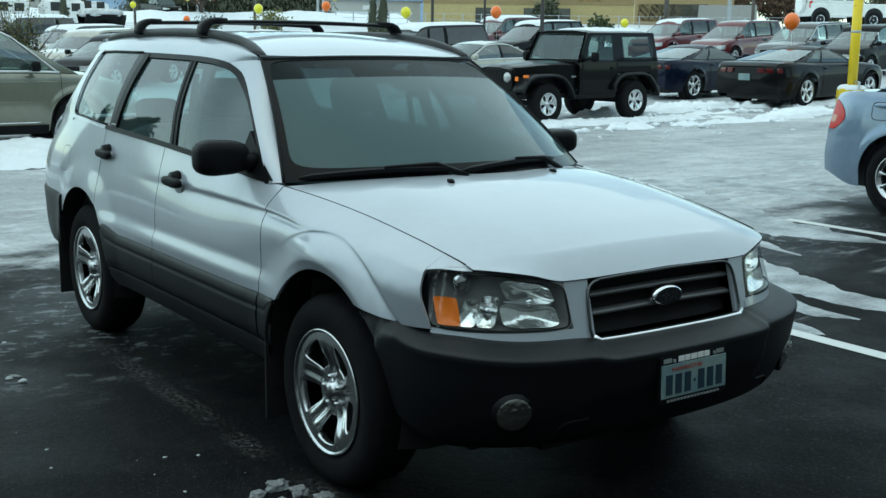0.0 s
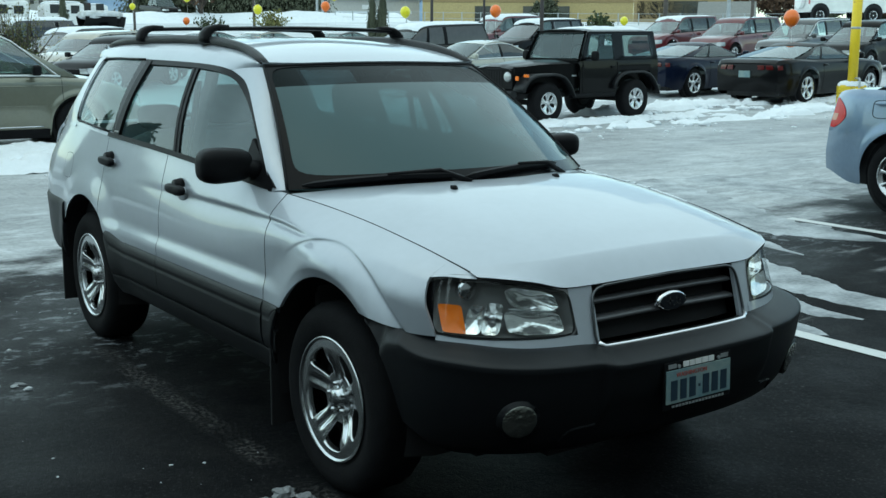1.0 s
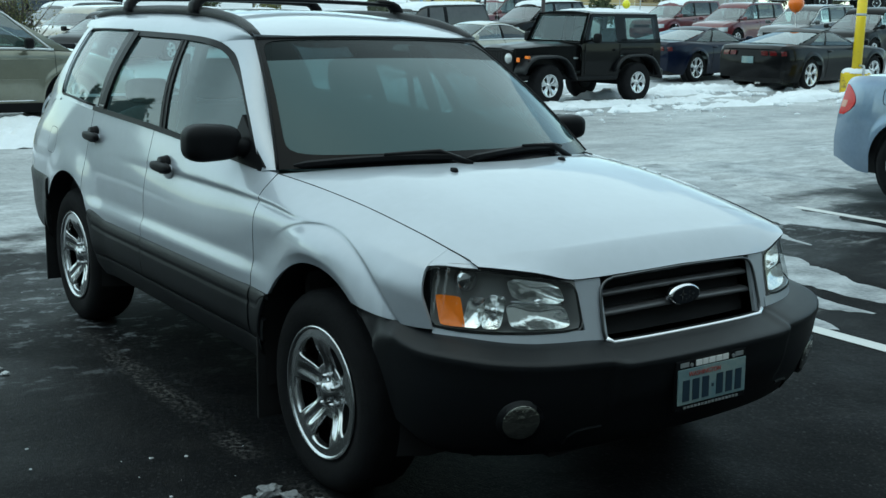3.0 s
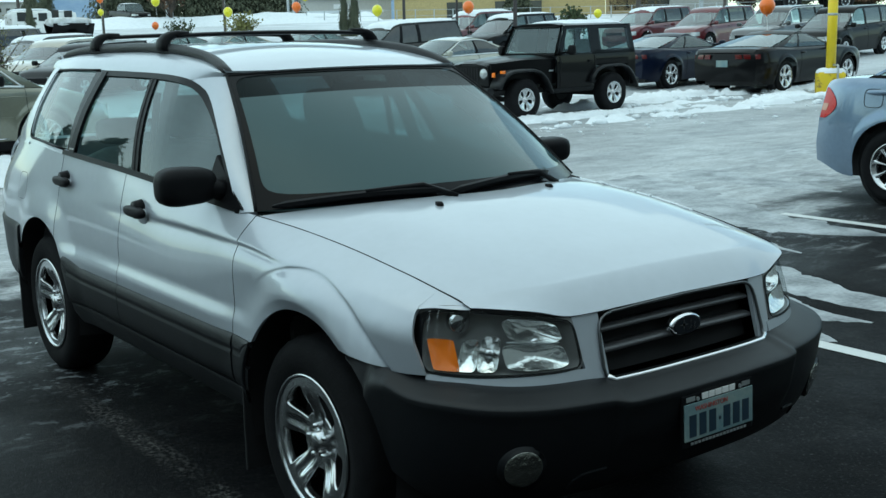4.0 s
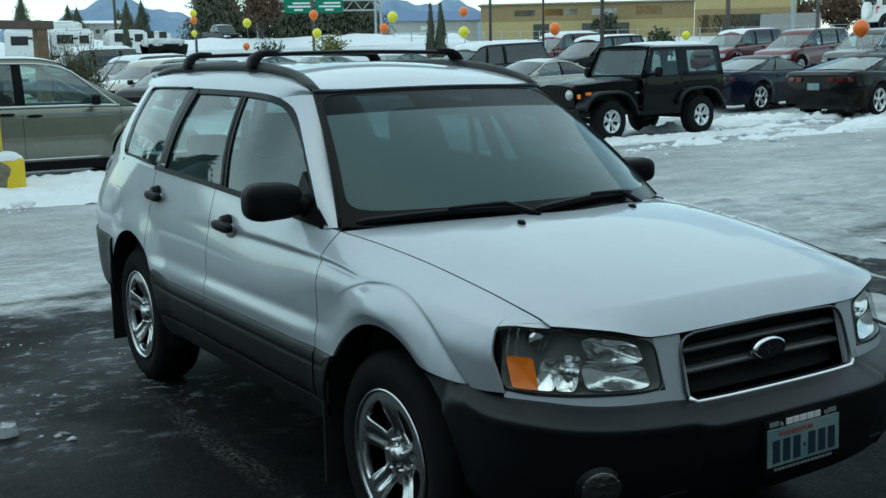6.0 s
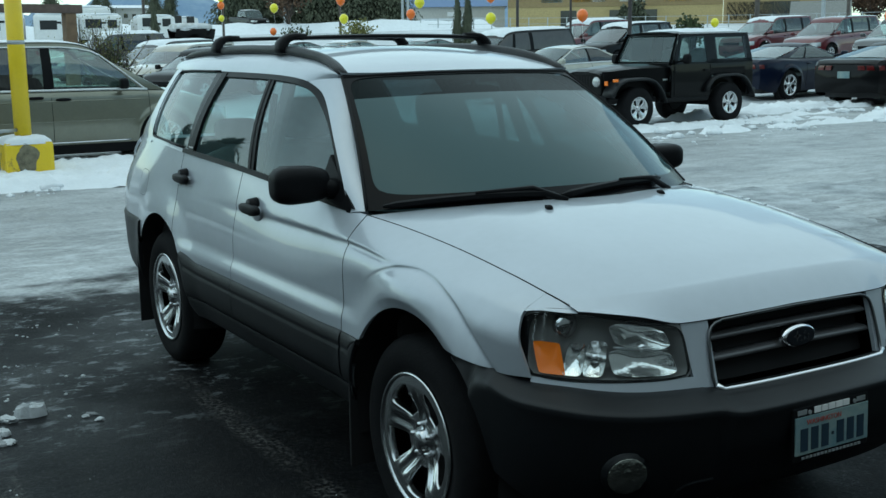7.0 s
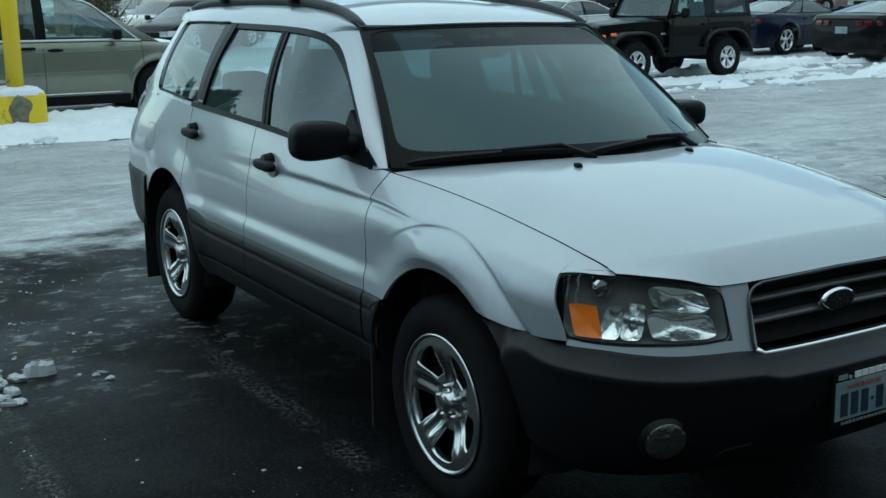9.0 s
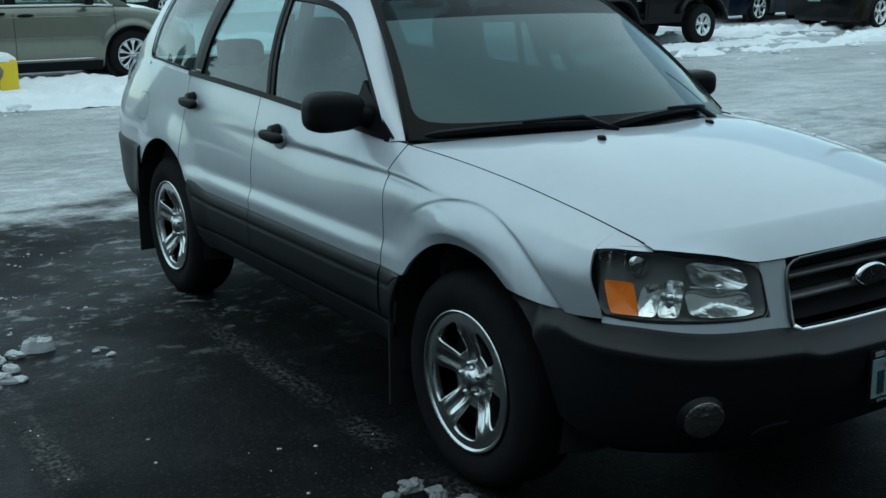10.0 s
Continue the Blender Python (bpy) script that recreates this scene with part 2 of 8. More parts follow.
def rim_mesh(r, spokes=5, twin=True, dish=0.035, fill=0.55):
    """Alloy wheel: lip, barrel, hub with nuts and shaped spokes; outer face at y = 0."""
    bm = bmesh.new()
    n = 60

    def ring(profile, seg=n):
        rows = []
        for q, y in profile:
            rows.append([bm.verts.new((q * math.cos(2 * math.pi * i / seg), y, q * math.sin(2 * math.pi * i / seg))) for i in range(seg)])
        for a, b in zip(rows, rows[1:]):
            for i in range(seg):
                bm.faces.new((a[i], a[(i + 1) % seg], b[(i + 1) % seg], b[i]))
        return rows
    ring([(r, 0.012), (r + 0.004, 0.002), (r, -0.004), (r - 0.008, -0.003), (r - 0.014, 0.006), (r - 0.03, 0.018), (r - 0.036, 0.03), (r - 0.04, 0.15)])
    hub = 0.3 * r
    ring([(0.002, 0.004), (hub * 0.42, 0.004), (hub * 0.5, 0.01), (hub * 0.55, dish * 0.55), (hub, dish * 0.7), (hub * 1.02, dish + 0.03)], 30)
    for s in range(spokes):
        a0 = 2 * math.pi * s / spokes + math.pi / 2
        half = math.pi / spokes * fill
        nv, nu = 9, 9
        top, low = [], []
        for iu in range(nu):
            t = iu / (nu - 1)
            q = hub * 0.9 + (r - 0.02 - hub * 0.9) * t
            hw = half * (1.25 - 0.35 * math.sin(math.pi * t)) if t > 0.02 else half * 1.35
            rowt, rowl = [], []
            for iv in range(nv):
                v = -1 + 2 * iv / (nv - 1)
                a = a0 + v * hw * (1 + 0.1 * t)
                y = dish * (0.75 - 0.55 * t) + 0.012 * abs(v)**3
                if twin:
                    y += 0.010 * math.exp(-(v / 0.22)**2) * sst(0.0, 0.2, t) * sst(1.0, 0.6, t)
                rowt.append(bm.verts.new((q * math.cos(a), y, q * math.sin(a))))
                rowl.append(bm.verts.new((q * math.cos(a), y + 0.035, q * math.sin(a))))
            top.append(rowt), low.append(rowl)
        for i in range(nu - 1):
            for j in range(nv - 1):
                bm.faces.new((top[i][j], top[i + 1][j], top[i + 1][j + 1], top[i][j + 1]))
            bm.faces.new((top[i][0], low[i][0], low[i + 1][0], top[i + 1][0]))
            bm.faces.new((top[i][-1], top[i + 1][-1], low[i + 1][-1], low[i][-1]))
    for s in range(5):
        a = 2 * math.pi * s / 5 + 0.3
        tube(bm, [(hub * 0.75 * math.cos(a), dish * 0.7 - 0.006, hub * 0.75 * math.sin(a)), (hub * 0.75 * math.cos(a), dish * 0.7 + 0.02, hub * 0.75 * math.sin(a))], 0.011, 6)
    return bm


def disc_rim(r, dish=0.03):
    """Broad-faced alloy wheel: a flat outer ring and five wide grooved spokes round dark openings."""
    bm = bmesh.new()
    step = math.pi / 5

    def face(a, q):
        """Depth of the face at angle a off the spoke's middle line and radius q."""
        t = (q - 0.25 * r) / (0.75 * r)
        y = dish * (0.95 - 1.1 * sst(0.15, 0.75, t)) + 0.012
        g = sst(0.05, 0.22, t) * sst(0.72, 0.50, t)
        off = abs(a) * q
        y -= 0.0045 * math.exp(-((off - 0.022) / 0.009)**2) * g
        y += 0.004 * math.exp(-(off / 0.010)**2) * g
        return y

    def at(a, q, dy=0.0):
        n_ = round(a / (2 * step))
        return (q * math.sin(a), face(a - n_ * 2 * step, q) + dy, q * math.cos(a))
    n, m = 96, 12
    for s in range(5):
        mid = (2 * s + 1) * step
        rows = []
        for k in range(n):
            th = 2 * math.pi * k / n
            c, q = math.cos(th), math.sin(th)
            e, o = max(abs(c), abs(q)), (abs(c)**6 + abs(q)**6)**(1 / 6)
            a1, q1 = mid + step * c / e, r * (0.61 + 0.35 * q / e)
            qi = r * (0.625 + 0.215 * q / o)
            a2 = mid + step * (0.44 + 0.16 * (0.5 + 0.5 * q / o)) * c / o
            row = [bm.verts.new(at(a1 + (a2 - a1) * i / m, q1 + (qi - q1) * i / m)) for i in range(m + 1)]
            p = row[-1].co
            row.append(bm.verts.new((p.x * 0.99, p.y + 0.010, p.z * 0.99)))
            row.append(bm.verts.new((p.x * 0.985, p.y + 0.026, p.z * 0.985)))
            rows.append(row)
        for k in range(n):
            a, b = rows[k], rows[(k + 1) % n]
            for i in range(m + 2):
                bm.faces.new((a[i], a[i + 1], b[i + 1], b[i]))
    bmesh.ops.remove_doubles(bm, verts=bm.verts, dist=0.0004)
    seg = 60

    def ring(profile, k=seg):
        rows = [[bm.verts.new((q * math.cos(2 * math.pi * i / k), y, q * math.sin(2 * math.pi * i / k))) for i in range(k)] for q, y in profile]
        for a, b in zip(rows, rows[1:]):
            for i in range(k):
                bm.faces.new((a[i], a[(i + 1) % k], b[(i + 1) % k], b[i]))
    fy = face(0.3, r * 0.96)
    ring([(r * 0.95, fy), (r * 0.97, fy - 0.006), (r, fy - 0.008), (r + 0.004, fy - 0.002), (r, 0.014), (r - 0.012, 0.02)])
    hy = dish + 0.008
    ring([(0.002, hy - 0.022), (0.026, hy - 0.022), (0.033, hy - 0.014), (0.036, hy), (0.27 * r, hy + 0.004)], 30)
    for s in range(5):
        a = 2 * math.pi * s / 5 + 0.45
        ca, sa = 0.235 * r * math.cos(a), 0.235 * r * math.sin(a)
        tube(bm, [(ca, hy - 0.016, sa), (ca, hy + 0.01, sa)], [0.008, 0.0105], 8)
    return bm


WHEELS = {}


def wheel(parent, x, y, r, width, rim, side, spokes=5, twin=True, fill=0.55, alloy=None):
    """A wheel with tyre, rim and brake; side -1 is the right."""
    key = (r, width, rim, spokes, twin, fill)
    alloy = alloy or ALLOY
    if key not in WHEELS:
        bm = bmesh.new()
        tube(bm, [(0, 0.075, 0), (0, 0.10, 0)], rim * 0.72, 28)
        tube(bm, [(0, 0.10, 0), (0, width, 0)], rim * 0.86, 24)
        w = part("wheel", bm, DARK, parent)
        v, f = tyre_mesh(r, width, rim)
        t = mesh_ob("tyre", v, f, RUBBER, w)
        ri = part("rim", disc_rim(rim) if twin else rim_mesh(rim, spokes, twin, fill=fill), alloy, w, smooth=True)
        WHEELS[key] = (w.data, t.data, ri.data)
    else:
        w = new("wheel", WHEELS[key][0])
        w.parent = parent
        for nm, me in zip(("tyre", "rim"), WHEELS[key][1:]):
            o = new(nm, me)
            o.parent = w
    w.matrix_basis = pose(x, y, r - 0.004, 0, 0, 0 if side < 0 else 180)
    return w


# ---- the silver wagon: front axle at x = 0, nose to +x ----
wagon = thing("wagon_car", Matrix.Identity(4), "silver all-wheel-drive wagon with dark grey lower cladding, parked on wet asphalt", "car")
FA, RA = (0.04, 0.356, 0.408), (-2.46, 0.36, 0.405)      # wheel arches: x, z, radius

w_ytop = spl((-3.45, 0.60), (-3.3, 0.662), (-3.1, 0.712), (-2.8, 0.748), (-2.3, 0.775), (-1.4, 0.775), (-0.6, 0.757), (-0.45, 0.735), (-0.2, 0.705), (0.3, 0.68), (0.62, 0.655))
w_ztop = spl((-3.4, 1.02), (-3.3, 1.065), (-3.1, 1.098), (-2.8, 1.10), (-2.2, 1.078), (-1.38, 1.048), (-0.55, 0.995), (-0.42, 0.985), (0.06, 0.943), (0.35, 0.903), (0.5, 0.875), (0.565, 0.862), (0.61, 0.850), (0.66, 0.830))
w_zsh = spl((-3.4, 0.17), (-1, 0.14), (-0.45, 0.085), (0, 0.06), (0.6, 0.05))
w_ysh = spl((-3.45, 0.70), (-3.3, 0.755), (-2.5, 0.812), (-1, 0.815), (-0.2, 0.813), (0.2, 0.80), (0.4, 0.778), (0.6, 0.718))
w_tap = spl((-3.5, 0.84), (-3.35, 0.92), (-3.1, 0.975), (-2.7, 1.0), (0.2, 1.0), (0.38, 0.990), (0.46, 0.965), (0.54, 0.915), (0.62, 0.84))


def crease_z(x):
    """Height of the shoulder line that runs from the doors round the front wheel's flare."""
    if x > 0.02:
        q = 0.535**2 - (x - 0.02)**2
        return 0.35 + math.sqrt(max(0.0, q))
    return 0.885 + 0.020 * sst(0.0, -0.45, x)


def side_y(x, z):
    """Half width of the lower body."""
    zt, k = w_ztop(x), w_tap(x)
    zs = zt - w_zsh(x)
    lv = ((0.28, 0.77 * k), (0.40, 0.810 * k), (0.58, 0.829 * k), (min(zs - 0.08, 0.78), 0.834 * k), (zs, w_ysh(x)), (zt, w_ytop(x)))
    key = round(x, 5)
    if key not in SECTION:
        SECTION[key] = (nat(lv), spl(*lv))
    soft = sst(0.40, 0.15, x)
    y = SECTION[key][0](z) * soft + SECTION[key][1](z) * (1 - soft)
    y += 0.020 * sst(0.695, 0.635, z) * sst(-0.25, -0.6, x) * sst(-2.35, -1.95, x)
    near = sst(-0.30, 0.04, x)
    for (ax, az, ar), w in ((FA, 1 - near), (RA, 1.0)):
        y += 0.024 * w * sst(ar + 0.17, ar - 0.03, math.hypot(x - ax, z - az))
    if near > 0:
        # flare round the front wheel: a groove, a band that faces up, and a lip at the opening
        d = 0.535 - math.hypot(x - 0.02, z - 0.35)
        lip = math.hypot(x - FA[0], z - FA[1]) - FA[2]
        q = min(1.0, max(0.0, d - 0.010) / 0.085)
        y += near * (0.034 * (1 - (1 - q)**1.7) - 0.009 * sst(-0.006, 0.006, d) * (1 - q) - 0.010 * max(0.0, 1 - max(0.0, lip) / 0.032))
    if x > -1.9:
        d = crease_z(x) - z if x <= 0.02 else 0.535 - math.hypot(x - 0.02, z - 0.35)
        fade = sst(-1.9, -0.9, x) * (1 - near)
        if -0.02 < d:
            y -= 0.017 * fade * sst(-0.005, 0.012, d) * math.exp(-max(0.0, d) / 0.060)
    return y


def arch_low(x, base):
    z = base
    for ax, az, ar in (FA, RA):
        q = ar * ar - (x - ax)**2
        if q > 0:
            z = max(z, az + math.sqrt(q))
    return z


def columns(a, b, n=40):
    """Stations along x from a to b, closer near the ends of the wheel arches."""
    xs = set(lin(a, b, n))
    for ax, az, ar in (FA, RA):
        for k in range(1, 16):
            d = ar * (1 - (k / 16)**2.2 * 0.5)
            for e in (ax - d, ax + d):
                if min(a, b) < e < max(a, b):
                    xs.add(e)
    return sorted(xs)


def side_panel(name, a, b, low, side, mat, n=40, top=None, solid=0.012, nz=40, label="", front=None, rim=DARK):
    """A body panel between x = a and x = b, from its lower line to the belt or hood line."""
    top = top or w_ztop
    xs = columns(a, b, n)
    verts, faces = [], []
    for x in xs:
        z0, z1 = low(x), top(x)
        for j in range(nz):
            t = j / (nz - 1)
            z = z0 + (z1 - z0) * t
            xx = x if front is None else front(x, z)
            z = z0 + (top(xx) - z0) * t
            verts.append((xx, side * side_y(xx, z), z))
    for i in range(len(xs) - 1):
        for j in range(nz - 1):
            q = (i * nz + j, (i + 1) * nz + j, (i + 1) * nz + j + 1, i * nz + j + 1)
            faces.append(q if side < 0 else q[::-1])
    return mesh_ob(name, verts, faces, mat, wagon, label, solid=solid, rim=rim)


def low_body(x):
    """Lower edge of the painted side."""
    z = 0.60
    if x > 0.20:
        z = 0.694 - 0.030 * sst(0.28, 0.50, x)
    if x < -2.80:
        z = 0.66 + 0.03 * sst(-2.8, -3.3, x)
    return arch_low(x, z)


G = 0.0025
DOORA, DOORB, DOORC, TAIL, NOSE = -0.435, -1.475, -2.235, -3.40, 0.550
DOORS = {}
for s in (-1, 1):
    side_panel("front_fender", DOORA + G, NOSE, low_body, s, SILVER, 120, rim=SILVER, nz=60, front=lambda x, z: x - 0.056 * sst(0.20, 0.536, x) * min(1.0, max(0.0, (z - 0.664) / 0.17)))
    DOORS[s, "front"] = side_panel("front_door", DOORB + G, DOORA - G, low_body, s, SILVER, 36)
    DOORS[s, "rear"] = side_panel("rear_door", DOORC + G, DOORB - G, low_body, s, SILVER, 30)
    side_panel("quarter_panel", TAIL, DOORC - G, low_body, s, SILVER, 44)

    # cladding below, standing proud by a centimetre
    def clad(name, a, b, z0, z1, out, mat=CLAD, n=24):
        xs = columns(a, b, n)
        prof = lin(0, 1, 26)
        verts, faces = [], []
        for x in xs:
            lo, hi = arch_low(x, z0), max(z1(x), arch_low(x, z0) + 0.002)
            for t in prof:
                z = lo + (hi - lo) * t
                o = out * (1 - (2 * t - 1)**6) - (0.35 * out * math.exp(-((t - 0.70) / 0.035)**2) if z1(x) - z0 > 0.1 else 0.0)
                verts.append((x, s * (side_y(x, z) + o), z))
        nz = len(prof)
        for i in range(len(xs) - 1):
            for j in range(nz - 1):
                q = (i * nz + j, (i + 1) * nz + j, (i + 1) * nz + j + 1, i * nz + j + 1)
                faces.append(q if s < 0 else q[::-1])
        return mesh_ob(name, verts, faces, mat, wagon, solid=0.02)
    clad("door_cladding", DOORB + G, DOORA - G, 0.425, lambda x: 0.598, 0.012).parent = DOORS[s, "front"]
    clad("door_cladding", -2.11, DOORB - G, 0.425, lambda x: 0.598 + 0.03 * sst(-1.9, -2.1, x), 0.012).parent = DOORS[s, "rear"]
    clad("fender_cladding", -0.302, DOORA + G, 0.425, lambda x: 0.598, 0.008)
    clad("sill", -2.08, -0.34, 0.335, lambda x: 0.42, 0.002)

# rear bumper round the tail
def rb_z(x, v):
    lo = arch_low(x, 0.36)
    return lo + (0.69 - lo) * v


rbo = spl((0.0, -0.01), (0.1, 0.010), (0.5, 0.014), (0.93, 0.012), (1.0, 0.0))
for s in (-1, 1):
    surf("bumper_corner", lin(-3.40, -2.81, 24), lin(0, 1, 16), lambda x, v: (x, s * (side_y(x, rb_z(x, v)) + rbo(v)), rb_z(x, v)), CLAD, wagon, flip=s > 0, solid=0.02)
surf("rear_bumper", lin(-1, 1, 31), lin(0, 1, 16), lambda u, v: (-3.402 - 0.085 * (1 - abs(u)**3), u * (side_y(-3.40, rb_z(-3.40, v)) + rbo(v)), rb_z(-3.4, v)), CLAD, wagon, flip=True, solid=0.02)
tail_x = spl((0.66, -3.47), (0.90, -3.455), (1.02, -3.43), (1.12, -3.335), (1.25, -3.225), (1.40, -3.11), (1.475, -3.05))
tail_w = spl((0.66, 0.74), (0.90, 0.71), (1.02, 0.695), (1.12, 0.655), (1.30, 0.592), (1.44, 0.548), (1.475, 0.51))
tail_f = lambda u, z: (tail_x(z) + 0.07 * abs(u)**3, tail_w(z) * u, z)
surf("tailgate", lin(-1, 1, 31), lin(0.67, 1.075, 16), tail_f, SILVER, wagon, flip=True, solid=0.02)
surf("tailgate_header", lin(-1, 1, 31), lin(1.415, 1.515, 5), tail_f, SILVER, wagon, flip=True, solid=0.02)
for s in (-1, 1):
    surf("tailgate_side", lin(s * 0.88, s, 5), lin(1.075, 1.415, 12), tail_f, SILVER, wagon, flip=s > 0, solid=0.02)
surf("rear_window", lin(-0.89, 0.89, 25), lin(1.07, 1.42, 14), tail_f, GLASS, wagon, flip=True)

# ---- greenhouse ----
ROOF_Z, ROOF_Y = 1.445, 0.585
roof_edge = spl((-3.06, 1.500), (-2.6, 1.525), (-2.0, 1.533), (-1.6, 1.526), (-1.3, 1.503), (-1.1, 1.470), (-0.98, 1.436))


def gh_y(x, z):
    zb, yb = w_ztop(x), w_ytop(x)
    ye = ROOF_Y - 0.05 * sst(-1.3, -0.95, x) - 0.03 * sst(-2.5, -3.0, x)
    t = (z - zb) / (ROOF_Z - zb)
    return yb + (ye - yb) * t + 0.022 * math.sin(math.pi * min(1, max(0, t)))


def pane(name, x0, x1, z0, z1, side, mat, inset=0.0, n=12, solid=0.0, label=""):
    """Part of the greenhouse side: x0(z) to x1(z), z0(t) to z1(t) with t along it."""
    us, vs = lin(0, 1, n), lin(0, 1, n)

    def f(u, v):
        xa, xb = x0(0), x1(0)
        xm = xa + (xb - xa) * u
        za, zb = z0(xm), z1(xm)
        z = za + (zb - za) * v
        x = x0(v) + (x1(v) - x0(v)) * u
        z = z0(x) + (z1(x) - z0(x)) * v
        return (x, side * (gh_y(x, z) - inset), z)
    return surf(name, us, vs, f, mat, wagon, label, flip=side > 0, solid=solid)


# upper outline of the door frames, from the rear door round to the foot of the front pillar
frame_top = spl((-3.1, 1.452), (-2.16, 1.449), (-1.60, 1.443), (-1.40, 1.437), (-1.28, 1.430), (-1.19, 1.418))
sill_z = lambda x: w_ztop(x) + 0.012
base_z = lambda x: w_ztop(x) - 0.004
rtop = lambda x: 1.432
qtop = lambda x: 1.449 - 0.006 * sst(-2.6, -2.9, x)


def afr(z):
    """Front edge of the door frame on the front pillar, x over z."""
    return spl((0.985, -0.52), (1.07, -0.605), (1.158, -0.708), (1.26, -0.852), (1.343, -0.992), (1.387, -1.08), (1.418, -1.19))(z)


for s in (-1, 1):
    # door glass
    def fglass(u, v):
        z = 1.02 + (1.428 - 1.02) * v
        xr = -1.362 - 0.15 * v
        x = xr + (afr(min(z + 0.006, 1.418)) - 0.018 - 0.02 * v**8 - xr) * u
        z += (sill_z(x) - 1.02) * (1 - v)
        return (x, s * (gh_y(x, z) - 0.006), z)
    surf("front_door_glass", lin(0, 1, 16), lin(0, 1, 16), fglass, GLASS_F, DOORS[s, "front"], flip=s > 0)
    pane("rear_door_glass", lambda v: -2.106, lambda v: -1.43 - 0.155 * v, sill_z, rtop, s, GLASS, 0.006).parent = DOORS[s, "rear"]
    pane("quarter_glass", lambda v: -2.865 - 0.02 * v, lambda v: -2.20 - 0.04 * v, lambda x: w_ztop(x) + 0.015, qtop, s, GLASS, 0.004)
    # black frames round them
    T = 0.016
    pane("belt_moulding", lambda v: -2.25, lambda v: -0.52, base_z, lambda x: w_ztop(x) + 0.017, s, TRIM, -0.006, 40, T)
    pane("window_pillar", lambda v: -1.432 - 0.155 * v, lambda v: -1.370 - 0.151 * v, sill_z, lambda x: frame_top(x) - 0.008, s, TRIM, -0.001, 10, T)
    pane("pillar_seam", lambda v: -1.404 - 0.153 * v, lambda v: -1.398 - 0.153 * v, sill_z, lambda x: frame_top(x) - 0.01, s, DARK, -0.004, 6, 0.004)
    pane("window_pillar", lambda v: -2.212 - 0.045 * v, lambda v: -2.155, lambda x: w_ztop(x) + 0.012, lambda x: 1.449, s, FRIT, 0.000, 10, T)
    pane("window_pillar", lambda v: -2.160, lambda v: -2.102, sill_z, lambda x: frame_top(x) - 0.004, s, TRIM, -0.008, 10, T)
    # thin rubber round the quarter glass
    bm = bmesh.new()
    qr = [(-2.24, w_ztop(-2.24) + 0.016)] + [(x, w_ztop(x) + 0.016) for x in lin(-2.4, -2.80, 6)] + [(-2.838, w_ztop(-2.84) + 0.022), (-2.855, w_ztop(-2.85) + 0.045)]
    qr += [(-2.856 - 0.02 * v, 1.12 + 0.30 * v) for v in lin(0.1, 0.95, 6)] + [(-2.868, 1.432), (-2.84, 1.443)] + [(x, qtop(x) - 0.001) for x in lin(-2.75, -2.2, 6)]
    tube(bm, [(x, s * (gh_y(x, z) + 0.001), z) for x, z in qr], 0.0065, 6)
    part("quarter_seal", bm, TRIM, wagon, smooth=True)
    rib = [((-2.16, 1.449), (-2.16, 1.427)), ((-1.60, 1.443), (-1.60, 1.422)), ((-1.40, 1.437), (-1.405, 1.416)), ((-1.28, 1.430), (-1.287, 1.409)), ((-1.19, 1.418), (-1.203, 1.398)), ((-1.08, 1.387), (-1.100, 1.368)), ((-0.992, 1.343), (-1.014, 1.328))]
    rib += [((afr(a), a), (afr(b) - 0.022, b)) for a, b in ((1.26, 1.248), (1.158, 1.148), (1.07, 1.062), (0.985, 0.985))]
    rc = [[spl(*[(i, q[e][k]) for i, q in enumerate(rib)]) for k in (0, 1)] for e in (0, 1)]

    def ribbon(i, u):
        x, z = (rc[0][k](i) + (rc[1][k](i) - rc[0][k](i)) * u for k in (0, 1))
        return (x, s * (gh_y(x, z) + 0.004), z)
    surf("window_frame", lin(0, 10, 61), lin(0, 1, 4), ribbon, TRIM, wagon, flip=s < 0, solid=T)
    # mirror sail
    bm = bmesh.new()
    vs = [bm.verts.new((x, s * (gh_y(x, z) + o), z)) for o in (0.012, -0.012) for x, z in ((-0.50, 1.0), (-0.76, 1.03), (-0.755, 1.165))]
    bm.faces.new(vs[:3]), bm.faces.new(vs[3:])
    for k in range(3):
        bm.faces.new((vs[k], vs[(k + 1) % 3], vs[3 + (k + 1) % 3], vs[3 + k]))
    part("mirror_sail", bm, TRIM, wagon)

    # silver front pillar between windscreen and door frame, running back as the roof side
    def ws_edge(t):
        return Vector((-0.455 - 0.553 * t, 0.722 - 0.186 * t - 0.01 * math.sin(math.pi * t), 0.995 + 0.437 * t))

    def apil(t, u):
        e = ws_edge(t)
        z = 0.985 + 0.433 * t
        o = Vector((afr(z), gh_y(afr(z), z) + 0.004, z))
        p = e.lerp(o, u)
        p.y += 0.007 * math.sin(math.pi * u)
        p.z += 0.003 * math.sin(math.pi * u)
        return (p.x, s * p.y, p.z)
    surf("windscreen_pillar", lin(0, 1, 24), lin(0, 1, 8), apil, SILVER, wagon, flip=s > 0, solid=0.02)

    def rside(x, u):
        k = sst(-1.19, -1.008, x)
        zl = frame_top(x) + 0.014 * k
        a = Vector((x, (gh_y(x, zl) + 0.004) * (1 - k) + 0.536 * k, zl))
        b = Vector((x, 0.505 - 0.02 * sst(-2.6, -3.05, x) + 0.03 * sst(-1.25, -1.0, x), roof_edge(x)))
        p = a.lerp(b, u)
        p.y -= 0.02 * sst(-2.88, -3.06, x)**2
        p.z += 0.009 * math.sin(math.pi * u)
        p.y += 0.013 * math.sin(math.pi * u)
